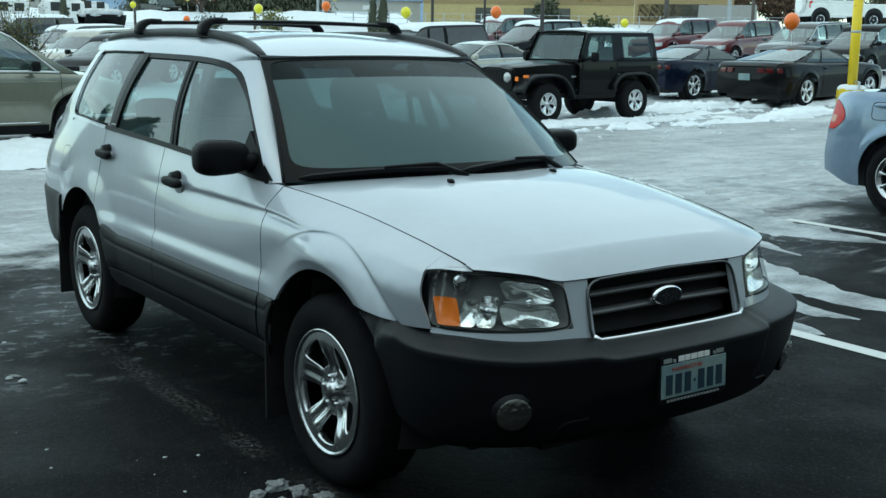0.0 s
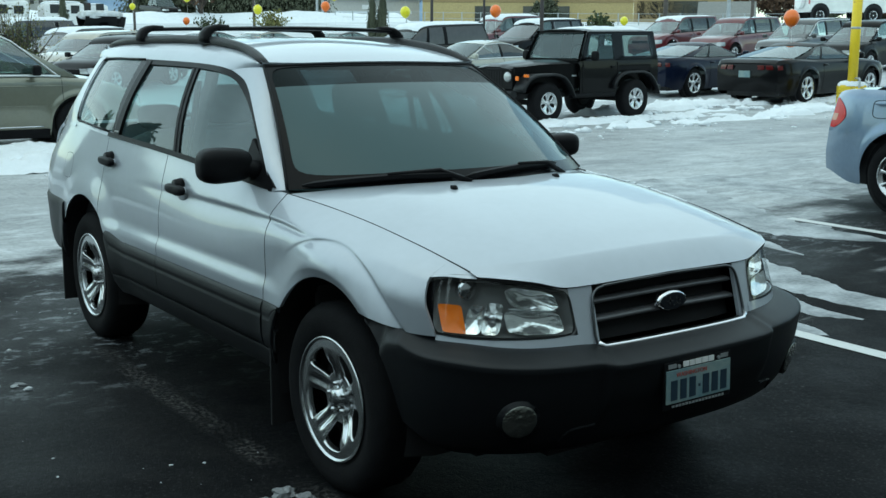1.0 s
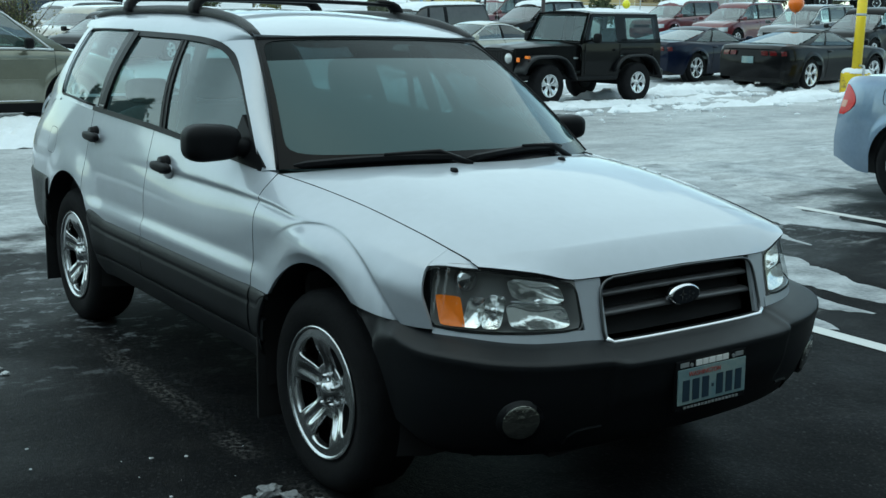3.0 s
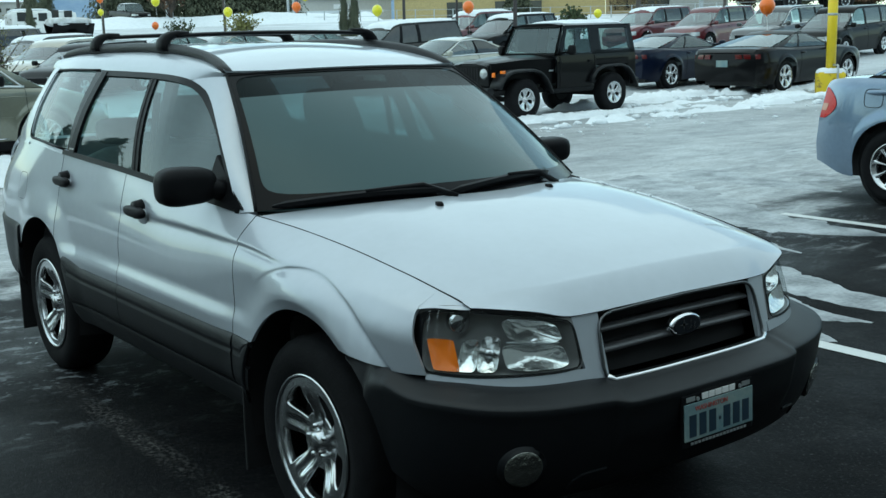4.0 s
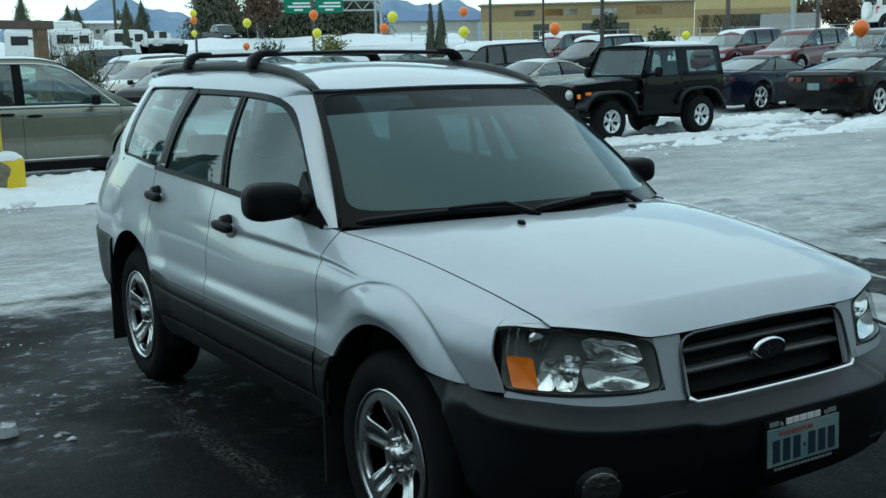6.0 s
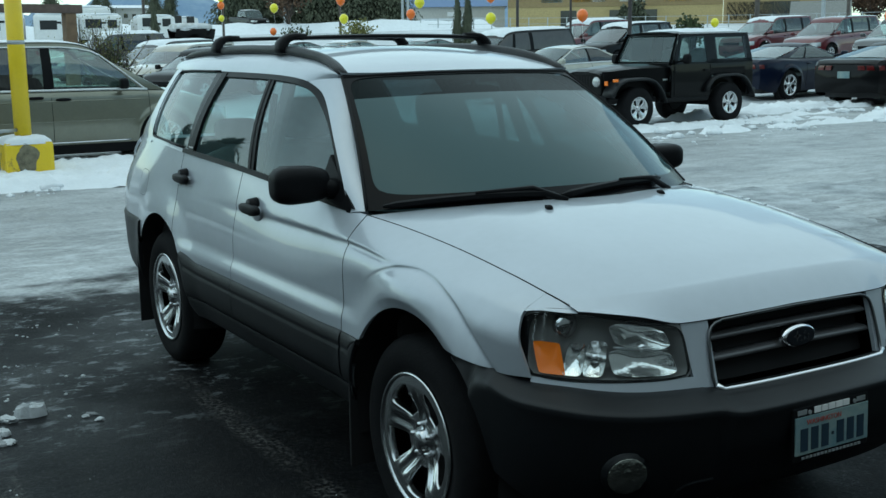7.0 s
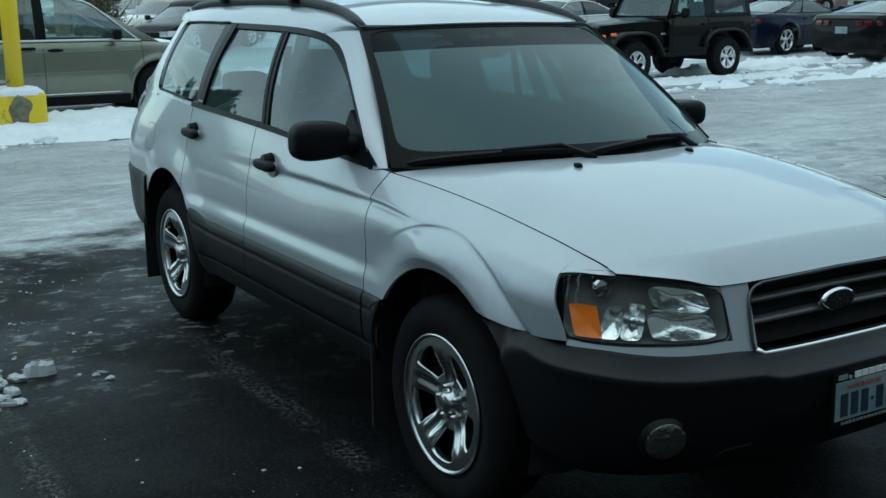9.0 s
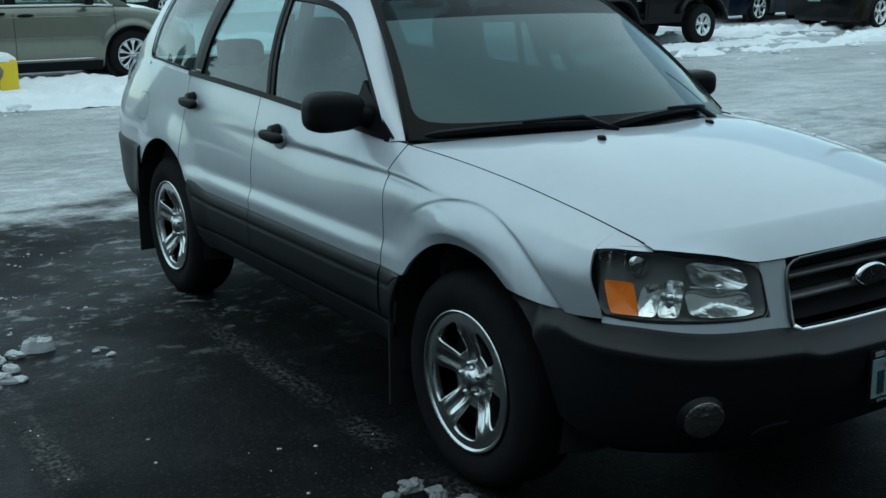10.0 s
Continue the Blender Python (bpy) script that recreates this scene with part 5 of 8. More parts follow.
    if kind == "pickup":
        bm = bmesh.new()
        box(bm, x0 + 0.08, b1x - 0.1, -0.80 * hw, 0.80 * hw, 0.75, 0.80)
        part("cargo_bed", bm, INSIDE, car)
    bm = bmesh.new()
    box(bm, x0 + 0.25, x1 - 0.2, -hw * 0.72, hw * 0.72, 0.18, 0.42)
    box(bm, x0 + 0.15, b0x + 0.25, -hw * 0.84, hw * 0.84, 0.42, 0.56)
    for ax, az, ar in arches:
        box(bm, ax - ar, ax + ar, -hw * 0.72, hw * 0.72, 0.40, 0.85)
    part("underbody", bm, INSIDE, car)

    yb = lambda x: sy(max(x, x0 + 0.1), zt(x)) - 0.012
    yt = k["yt"] * hw

    def gside(t, v):
        """A point of the greenhouse: t from the windscreen's edge to the rear, v from belt to roof."""
        xb, xt = b0x + (b1x - b0x) * t, t0x + (t1x - t0x) * t
        x = xb + (xt - xb) * v
        zb, top = zt(xb) - 0.002, H - 0.045
        if "lean" in k:
            # front pillar and roof run in one arc, the pillars behind it stand upright
            x = xb - v * (k["lean"] * max(0.0, 1 - t / 0.42)**1.6 - 0.27 * sst(0.8, 1.0, t))
            top -= 0.19 * max(0.0, 1 - t / 0.40)**2.0
        if "arc" in k:
            # the roof falls in a curve to both ends
            top -= k["arc"][0] * max(0.0, 1 - t / 0.5)**2 + k["arc"][1] * max(0.0, (t - 0.5) / 0.5)**2
        z = zb + (top - zb) * v
        return Vector((x, yb(xb) + (yt - yb(xb)) * v + 0.025 * math.sin(math.pi * v), z))
    n = 8
    for s in (-1, 1):
        ed = list(k["win"])
        first = ed[0]
        for a, b in zip(ed, ed[1:]):
            g = 0.016
            surf("side_window", lin(a + g, b - g, n), lin(0.02 if chrome else 0.06, 0.93, n), lambda t, v: mirror(gside(t, v) - Vector((0, 0.008, 0)), s), (VANSIDE if kind == "panelvan" else GLASS_P if kind in ("suv", "crossover") and a > 0.3 else GLASS_D) if not chrome else GREENG if a < 0.2 else GLASS_P, car, flip=s < 0)
        segs = [(0.0, ed[0] + 0.017)] + [(q - 0.017, q + 0.017) for q in ed[1:-1]] + [(ed[-1] - 0.017, 1.0)]
        for a, b in segs:
            surf("pillar", lin(a, b, 4), lin(0.0, 1, n), lambda t, v: mirror(gside(t, v), s), body if (a == 0 or b == 1) else TRIM, car, flip=s < 0, solid=0.02)
        surf("roof_side", lin(0, 1, 16), lin(0.92, 1.0, 3), lambda t, v: mirror(gside(t, v) + Vector((0, 0.002, 0)), s), body, car, flip=s < 0, solid=0.02)
        surf("window_ledge", lin(0, 1, 16), lin(-0.01, 0.026 if chrome else 0.07, 3), lambda t, v: mirror(gside(t, v) + Vector((0, 0.003, 0)), s), TRIM, car, flip=s < 0, solid=0.02)
        if chrome:
            bm = bmesh.new()
            tube(bm, [mirror(gside(first, v) + Vector((0, 0.010, 0)), s) for v in lin(0.03, 0.92, 8)] + [mirror(gside(t, 0.93) + Vector((0, 0.010, 0)), s) for t in lin(first, 1, 12)], 0.011, 5)
            part("chrome_trim", bm, BRIGHT, car)
            bm = bmesh.new()
            tube(bm, [mirror(gside(t, 0.030) + Vector((0, 0.018, 0)), s) for t in lin(first - 0.005, 1, 20)], 0.017, 8)
            part("chrome_trim", bm, BRIGHT, car, smooth=True)
        # handles, seams, mirror, lamps
        for hx in ([ed[i] for i in range(1, len(ed))] if kind != "coupe" else [0.62]):
            xb = b0x + (b1x - b0x) * hx
            hx2 = xb + 0.16
            if kind == "pickup" and hx == 1.0 or (kind in ("suv", "minivan", "crossover") and hx == 1.0):
                continue
            zz = zt(hx2) - 0.11
            bm = bmesh.new()
            bmesh.ops.create_uvsphere(bm, u_segments=12, v_segments=8, radius=1, matrix=Matrix.Translation((hx2, s * (sy(hx2, zz) + 0.014), zz)) @ Matrix.Diagonal((0.11, 0.026, 0.024, 1)))
            part("door_handle", bm, body if kind != "minivan" else TRIM, car, smooth=True)
        for hx in ed[:-1] + ([ed[-1]] if kind in ("sedan", "pickup") else []):
            xb = b0x + (b1x - b0x) * hx
            pts = [(xb - 0.0, s * (sy(xb, z) + 0.0015), z) for z in lin(max(0.30, lo(xb) + 0.01), zt(xb) - 0.01, 10)]
            bm = bmesh.new()
            tube(bm, pts, 0.004, 4)
            part("door_seam", bm, DARK, car)
        if kind == "minivan":
            # black strip along the foot stands in for the shadow under the van
            surf("sill", lin(-2.72, -0.44, 20), lin(0, 1, 4), lambda x, v: (x, s * (sy(x, lo(x) + 0.10 * v) + 0.006), lo(x) - 0.04 + 0.13 * v), TRIM, car, flip=s > 0, solid=0.03)
            for zz, rr, mt, xa, xe in ((0.62, 0.006, body, -2.6, -0.44), (0.325, 0.011, CHROME, -2.6, -0.50), (0.90, 0.010, body, -4.0, -0.15)):
                bm = bmesh.new()
                tube(bm, [(x, s * (sy(x, zz) + 0.002), zz) for x in lin(xa, xe, 16)], [0.002] + [rr] * 14 + [0.002], 6)
                part("body_strip", bm, mt, car, smooth=True)
            bm = bmesh.new()
            cushion(bm, -1.90, -1.70, s * (sy(-1.8, 0.95) - 0.006), s * (sy(-1.8, 0.95) + 0.034), 0.935, 0.975)
            part("door_handle", bm, TRIM, car, smooth=True)
        mx = b0x + (t0x - b0x) * 0.12 - 0.12
        if kind == "minivan":
            mx = -0.62
        bm = bmesh.new()
        cushion(bm, mx - 0.06, mx + 0.06, s * (hw + 0.02), s * (hw + 0.20), zt(mx) + 0.02, zt(mx) + 0.17)
        tube(bm, [(mx, s * (hw * 0.86), zt(mx) + 0.06), (mx, s * (hw + 0.06), zt(mx) + 0.08)], 0.03, 6)
        part("door_mirror", bm, TRIM if kind in ("minivan", "pickup") else body, car, smooth=True)
        zf = zt(x1 - 0.12) - 0.10
        surf("headlamp", lin(x1 - 0.30, x1 + 0.0, 8), lin(-0.09, 0.07, 5), lambda x, z: (x + 0.004, s * (sy(x, zf + z) + 0.006), zf + z), LAMP, car, flip=s > 0, solid=0.02)
        surf("headlamp_face", lin(0.62, 0.99, 6), lin(-0.09, 0.06, 5), lambda t, z: (x1 + 0.10 * (1 - t * t) * 0.9 + 0.012, s * t * sy(x1, zf + z), zf + z), LAMP, car, flip=s < 0, solid=0.02)
        zr = zt(x0 + 0.1) - 0.16
        if kind == "compact":
            leaf = spl((-0.17, 0.35), (-0.13, 0.72), (-0.06, 1.0), (0.0, 0.86), (0.05, 0.52), (0.09, 0.10))
            surf("tail_lamp", lin(-0.02, 1, 8), lin(-0.17, 0.09, 14), lambda a, z: (x0 + 0.20 * a * leaf(z) + 0.02, s * (sy(max(x0, x0 + 0.20 * a * leaf(z) + 0.02), zr + z) + 0.006), zr + z), RED, car, "red leaf-shaped tail lamp", flip=s > 0, solid=0.02)
            surf("reversing_lamp", lin(0.0, 0.42, 5), lin(-0.105, -0.045, 5), lambda a, z: (x0 + 0.20 * a * leaf(z) + 0.025, s * (sy(x0 + 0.20 * a * leaf(z) + 0.025, zr + z) + 0.009), zr + z), material("pale_amber_lens", (0.50, 0.15, 0.08), 0.2, coat=0.6), car, "pale amber patch in the tail lamp", flip=s > 0, solid=0.012)
            bm = bmesh.new()
            fl = [(x0 + 0.60 + 0.085 * math.copysign(abs(math.cos(a))**0.5, math.cos(a)), 0.86 + 0.075 * math.copysign(abs(math.sin(a))**0.5, math.sin(a))) for a in lin(0, 2 * math.pi, 33)]
            tube(bm, [(x, s * (sy(x, z) + 0.001), z) for x, z in fl], 0.003, 5)
            part("fuel_flap_seam", bm, DARK, car)
            bm = bmesh.new()
            de = spl((0.45, -2.02), (0.62, -2.16), (0.80, -2.30), (0.93, -2.30), (0.99, -2.22))
            tube(bm, [(de(z), s * (sy(de(z), z) + 0.001), z) for z in lin(0.45, zt(-2.2) - 0.01, 12)], 0.004, 5)
            part("door_seam", bm, DARK, car)
        else:
            surf("tail_lamp", lin(x0 + 0.0, x0 + (0.10 if kind == "coupe" else 0.16), 5), lin(-0.05, 0.05 if kind == "coupe" else 0.10, 7), lambda x, z: (x - 0.004, s * (sy(x, zr + z) + 0.006), zr + z), DRED if kind == "coupe" else RED, car, flip=s > 0, solid=0.02)
        if kind == "coupe":
            for a in (0.42, 0.68):
                surf("tail_lamp", lin(a, a + 0.20, 5), lin(-0.045, 0.055, 4), lambda t, z: (x0 - 0.10 * (1 - t * t) * 0.9 - 0.014, s * t * sy(x0, zr + z), zr + z), DRED, car, flip=s > 0, solid=0.02)
        elif kind != "compact":
            surf("tail_lamp_face", lin(0.70, 0.99, 5), lin(-0.10, 0.10, 5), lambda t, z: (x0 - 0.10 * (1 - t * t) * 0.9 - 0.012, s * t * sy(x0, zr + z), zr + z), RED, car, flip=s > 0, solid=0.02)
        wheel(car, 0, s * (hw - 0.01), r, 0.22, r * rimr, s, spokes, False, fill)
        wheel(car, -wb, s * (hw - 0.01), r, 0.22, r * rimr, s, spokes, False, fill)
        for ax, az, ar in arches:
            bm = bmesh.new()
            tube(bm, [(ax, s * (hw - 0.24), az), (ax, s * (hw - 0.10), az)], ar - 0.005, 24)
            part("wheel_housing", bm, DARK, car)
    # windscreen, rear window, roof
    def across(t, v, u):
        p = gside(t, v)
        bow = 0.10 * (1 - u * u) * (1 if t == 0 else -0.8)
        return (p.x + bow * (1 - 0.3 * v), p.y * u, p.z + 0.03 * (1 - u * u))
    surf("windscreen", lin(0.02, 0.97, 8), lin(-0.95, 0.95, 11), lambda v, u: across(0, v, u), GLASS_S if kind in ("suv", "crossover") else GLASS_D, car)
    surf("rear_window", lin(0.05, 0.95, 8), lin(-0.93, 0.93, 11), lambda v, u: across(1, v, u), GLASS_D, car, flip=True)
    surf("roof", lin(-0.02, 1.02, 14), lin(-1, 1, 13), lambda t, u: (lambda a: (a[0] + 0.10 * 0.7 * (1 - u * u) * (1 - 1.8 * t), a[1] * u, a[2] + 0.035 * (1 - u * u) + 0.02 * math.sin(math.pi * min(1, max(0, t)))))(gside(t, 1.0)), body, car, flip=True, solid=0.03)
    if seats:
        for xx in ([b0x - 1.15] + ([b0x - 2.1] if b1x < -2.6 else [])):
            for y in (-0.38, 0.38):
                bm = bmesh.new()
                cushion(bm, xx - 0.50, xx + 0.05, y - 0.25, y + 0.25, 0.55, 0.74)
                cushion(bm, xx - 0.55, xx - 0.42, y - 0.24, y + 0.24, 0.70, 1.22, 0.12)
                cushion(bm, xx - 0.72, xx - 0.62, y - 0.13, y + 0.13, 1.22, 1.40)
                part("seat", bm, CLOTH, car, smooth=True)
        surf("dashboard", lin(b0x - 0.65, b0x + 0.1, 6), lin(-1, 1, 5), lambda x, v: (x, v * hw * 0.8, zt(x) - 0.03), INSIDE, car, solid=0.03)
    # front bumper opening and plate at the rear
    bm = bmesh.new()
    box(bm, x1 + 0.055, x1 + 0.09, -0.42 * hw, 0.42 * hw, 0.30, 0.42, 0.01)
    box(bm, x1 + 0.06, x1 + 0.095, -0.45 * hw, 0.45 * hw, zf - 0.06, zf + 0.04, 0.01)
    part("grille", bm, TRIM, car)
    flat("rear_plate", x0 - 0.115, x0 - 0.10, -0.15, 0.15, 0.62, 0.77, PLATE, car, 0.003)
    if snow > 0:
        rnd = random.Random(int(abs(m.translation.x * 31 + m.translation.y * 7)))
        verts, faces = [], []
        nu, nv = 22, 14
        for i, t in enumerate(lin(0.03, 0.98, nu)):
            for j, u in enumerate(lin(-0.97, 0.97, nv)):
                p = gside(t, 1.0)
                e = min(1, min(i, nu - 1 - i) / 2.0) * min(1, min(j, nv - 1 - j) / 2.0)
                verts.append((p.x + 0.04 * (1 - 1.8 * t), p.y * u, p.z + 0.035 * (1 - u * u) + 0.02 * math.sin(math.pi * t) + (snow * (0.7 + 0.5 * rnd.random()) if e > 0 else 0.004) * (0.5 + 0.5 * e)))
        for i in range(nu - 1):
            for j in range(nv - 1):
                faces.append((i * nv + j, i * nv + j + 1, (i + 1) * nv + j + 1, (i + 1) * nv + j))
        mesh_ob("roof_snow", verts, faces, SNOW, car, "snow lying on the roof")
    return car


def stand(x, y, heading):
    """Pose on the ground with the nose towards heading, in degrees from +x."""
    dx, dy = math.cos(radians(heading)), math.sin(radians(heading))
    za, zb = ground_h(x, y), ground_h(x - 2.7 * dx, y - 2.7 * dy)
    return Matrix.Translation((x, y, za)) @ Euler((0, -math.atan2(za - zb, 2.7), radians(heading))).to_matrix().to_4x4()


def axle_pose(near, side, hw, heading, dx=0.0):
    """Front axle's middle, from where the near wheel's outer face stands; side -1: that is the right wheel."""
    a = radians(heading)
    left = Vector((-math.sin(a), math.cos(a)))
    p = Vector(near) - left * side * hw + Vector((math.cos(a), math.sin(a))) * dx
    return stand(p.x, p.y, heading)


P_VAN = paint("grey_green_paint", (0.175, 0.178, 0.135), 0.55)
P_BLACK = paint("black_paint", (0.0035, 0.0035, 0.004), 0.0, coat=0.22)
P_NAVY = paint("navy_paint", (0.004, 0.007, 0.020), 0.1, coat=0.30)
P_BLUE = paint("light_blue_paint", (0.16, 0.225, 0.315), 0.5)
P_RED = paint("dark_red_paint", (0.10, 0.009, 0.014), 0.3)
P_GREY = paint("dark_grey_paint", (0.05, 0.052, 0.055), 0.5)
P_SAND = paint("sand_paint", (0.34, 0.34, 0.29), 0.5)
P_WHITE = paint("white_car_paint", (0.68, 0.69, 0.68), 0.0)
P_BEIGE = paint("beige_paint", (0.36, 0.34, 0.29), 0.4)

vehicle("minivan", "dark grey-green minivan with chrome window trim and snow on its roof", axle_pose((-13.2, 2.52), -1, 0.975, 90), P_VAN, "minivan", 0.012, 10, 1.5, True, True, fill=0.5, rimr=0.66)
vehicle("sports_coupe", "black two-door sports coupe parked on snowy asphalt", axle_pose((-13.0, 19.15), -1, 0.95, 96, 2.85), P_BLACK, "coupe", 0.0, 5, 1.3, fill=0.42, rimr=0.70)
vehicle("sports_coupe", "dark navy two-door sports coupe parked on snowy asphalt", axle_pose((-16.6, 19.35), -1, 0.95, 96, 2.85), P_NAVY, "coupe", 0.0, 5, 1.2, fill=0.42, rimr=0.70)
compact = vehicle("compact_car", "light blue compact sedan on wet asphalt between stall lines", axle_pose((-2.06, 5.92), -1, 0.838, 0, 2.55), P_BLUE, "compact", 0.0, 9, 1.6, seats=True, fill=0.27, rimr=0.64)
for ob in compact.children:      # the tail leans forward above a bulging bumper
    if ob.type == 'MESH':
        for v in ob.data.vertices:
            v.co.x += (0.06 * sst(0.60, 1.0, v.co.z) - 0.02 * sst(0.62, 0.45, v.co.z)) * sst(-3.05, -3.48, v.co.x)


# ---- black open-air four-by-four with a hard top, nose to +x ----
GLASS_J = glass("smoked_glass", (0.42, 0.46, 0.42), base=0.04)


def jeep(m):
    j = thing("off_road_car", m, "black off-road car with hard top and snowy roof", "car")
    body = P_BLACK
    wb, hw, r = 2.373, 0.80, 0.375

    def bx(name, dims, mat=body, bevel=0.02, label=""):
        bm = bmesh.new()
        box(bm, *dims, bevel)
        return part(name, bm, mat, j, label)
    # tub and hood
    hy = spl((-0.90, 0.68), (0.2, 0.58), (0.62, 0.52))
    surf("hood", lin(-0.90, 0.66, 18), lin(-1, 1, 17), lambda x, v: (x, v * hy(x), 1.12 - 0.05 * sst(-0.2, 0.55, x) - 0.05 * sst(0.52, 0.66, x) + 0.02 * sst(0.55, 0.35, abs(v)) - 0.05 * v**6), body, j, solid=0.02)
    for s in (-1, 1):
        surf("hood_side", lin(-0.90, 0.62, 12), lin(0.62, 1.075, 5), lambda x, z: (x, s * hy(x), z - 0.04 * sst(-0.2, 0.62, x)), body, j, flip=s > 0, solid=0.02)
    bx("grille_panel", (0.58, 0.64, -0.53, 0.53, 0.62, 1.02))
    for y in lin(-0.22, 0.22, 7):
        bx("grille_slot", (0.636, 0.646, y - 0.022, y + 0.022, 0.68, 0.96), DARK, 0.008)
    for s in (-1, 1):
        bm = bmesh.new()
        tube(bm, [(0.62, s * 0.40, 0.86), (0.655, s * 0.40, 0.86), (0.67, s * 0.40, 0.86)], [0.095, 0.095, 0.075], 20)
        part("headlamp", bm, LAMP, j, smooth=True)
        bm = bmesh.new()
        tube(bm, [(0.66, s * 0.30, 0.60), (0.70, s * 0.30, 0.60)], 0.06, 16)
        part("fog_lamp", bm, LAMP, j, smooth=True)
        # flat fenders
        for ax in (0.0, -wb):
            bm = bmesh.new()
            fz = spl((-0.66, 0.46), (-0.58, 0.62), (-0.47, 0.76), (-0.33, 0.855), (-0.12, 0.89), (0.25, 0.885), (0.45, 0.835), (0.58, 0.72), (0.64, 0.60))
            rows = []
            for px in lin(-0.66, 0.64, 27):
                slope = math.atan2(fz(px + 0.01) - fz(px - 0.01), 0.02)
                nx_, nz_ = -math.sin(slope), math.cos(slope)
                rows.append([bm.verts.new((ax + px + nx_ * d, s * y, fz(px) + nz_ * d)) for y, d in ((0.56, 0.030), (hw + 0.01, 0.030), (hw + 0.055, 0.018), (hw + 0.065, -0.01), (hw + 0.05, -0.025), (0.56, -0.01))])
            for a, b in zip(rows, rows[1:]):
                for q in range(6):
                    bm.faces.new((a[q], a[(q + 1) % 6], b[(q + 1) % 6], b[q]))
            bm.faces.new(rows[0]), bm.faces.new(rows[-1])
            part("fender", bm, CLAD, j, smooth=True)
            wheel(j, ax, s * (hw + 0.02), r, 0.23, 0.205, s, 5, False, 0.62)
        bx("turn_lamp", (0.50, 0.57, s * 0.74, s * 0.82, 0.86, 0.91), AMBER, 0.008)
        bx("marker_lamp", (0.64, 0.66, s * 0.62, s * 0.70, 0.80, 0.88), AMBER, 0.008)
        # side of the tub, cut out over the rear wheel
        surf("side_panel", lin(-3.06, -0.86, 30), lin(0, 1, 8), lambda x, v: (lambda lo_: (x, s * (0.755 + 0.01 * math.sin(3 * v)), lo_ + (1.12 - lo_) * v))(0.50 if abs(x + wb) > 0.47 else 0.90), body, j, flip=s > 0, solid=0.03)
        bx("side_step", (-1.80, -0.62, s * 0.70, s * 0.80, 0.44, 0.52), TRIM, 0.02)
        # door with its window
        for xs in (-0.94, -1.88):
            bm = bmesh.new()
            tube(bm, [(xs, s * 0.767, 0.56), (xs, s * 0.768, 1.10)], 0.006, 4)
            part("door_seam", bm, DARK, j)
        bx("door_handle", (-1.82, -1.70, s * 0.768, s * 0.79, 0.98, 1.02), TRIM, 0.006)
        bx("door_hinge", (-0.99, -0.90, s * 0.765, s * 0.785, 0.98, 1.01), TRIM, 0.004)
        gt = lambda x, v: (x - 0.20 * v * (x + 1.82) / 0.8, s * (0.755 - 0.10 * v), 1.12 + 0.55 * v)
        surf("door_window", lin(-1.82, -1.00, 6), lin(0.04, 0.92, 6), lambda x, v: gt(x, v), GLASS, j, flip=s > 0)
        surf("hard_top_window", lin(0, 1, 14), lin(0, 1, 12), lambda a, b: (lambda q: (-2.93 + 0.88 * q[0], s * (0.7585 - 0.10 * (0.10 + 0.78 * q[1])), 1.12 + 0.55 * (0.10 + 0.78 * q[1])))(rounded(a, b, 0.06)), GLASS_J, j, flip=s > 0)
        for a, b, v0, v1 in ((-1.00, -0.90, 0, 1), (-2.09, -1.80, 0, 1), (-3.06, -2.90, 0, 1), (-3.06, -0.92, 0.90, 1.0), (-3.06, -0.90, 0.0, 0.06), (-3.06, -1.9, 0.0, 0.14), (-3.06, -1.9, 0.86, 1.0)):
            surf("top_frame", lin(a, b, 6), lin(v0, v1, 5), lambda x, v: (x - 0.25 * v * max(0.0, (x + 1.82) / 0.8) + (0.05 * v if x < -2.8 else 0), s * (0.758 - 0.10 * v + 0.0006 * v0), 1.12 + 0.55 * v), body, j, flip=s > 0, solid=0.03)
        bm = bmesh.new()
        cushion(bm, -1.12, -1.02, s * 0.86, s * 1.02, 1.13, 1.31)
        tube(bm, [(-1.04, s * 0.74, 1.17), (-1.06, s * 0.9, 1.19)], 0.02, 6)
        part("door_mirror", bm, TRIM, j, smooth=True)
        for y in (0.36,):
            bm = bmesh.new()
            cushion(bm, -1.95, -1.45, s * y - 0.22, s * y + 0.22, 0.75, 0.92)
            cushion(bm, -2.0, -1.86, s * y - 0.21, s * y + 0.21, 0.88, 1.40, 0.1)
            part("seat", bm, CLOTH, j, smooth=True)
        bx("lettering_mark", (-0.84, -0.72, s * hy(-0.78) + s * 0.012, s * hy(-0.78) + s * 0.016, 0.84, 0.87), STEEL, 0.001)
    # windscreen and roof
    surf("windscreen", lin(0.06, 0.94, 6), lin(-0.94, 0.94, 7), lambda v, u: (-0.88 - 0.26 * v, u * (0.735 - 0.07 * v), 1.12 + 0.55 * v), GLASS_D, j)
    for u0, u1, v0, v1 in ((-1, -0.93, 0, 1), (0.93, 1, 0, 1), (-1, 1, 0, 0.07), (-1, 1, 0.93, 1)):
        surf("windscreen_frame", lin(v0, v1, 5), lin(u0, u1, 5), lambda v, u: (-0.875 - 0.26 * v, u * (0.75 - 0.08 * v), 1.12 + 0.55 * v), body, j, solid=0.03)
    surf("hard_top", lin(-3.02, -1.12, 24), lin(-1, 1, 19), lambda x, u: (x, u * 0.668, 1.668 + 0.060 * (1 - abs(u)**3.5) - 0.03 * sst(-2.7, -3.02, x)**2 - 0.015 * sst(-1.3, -1.12, x)), body, j, solid=0.03)
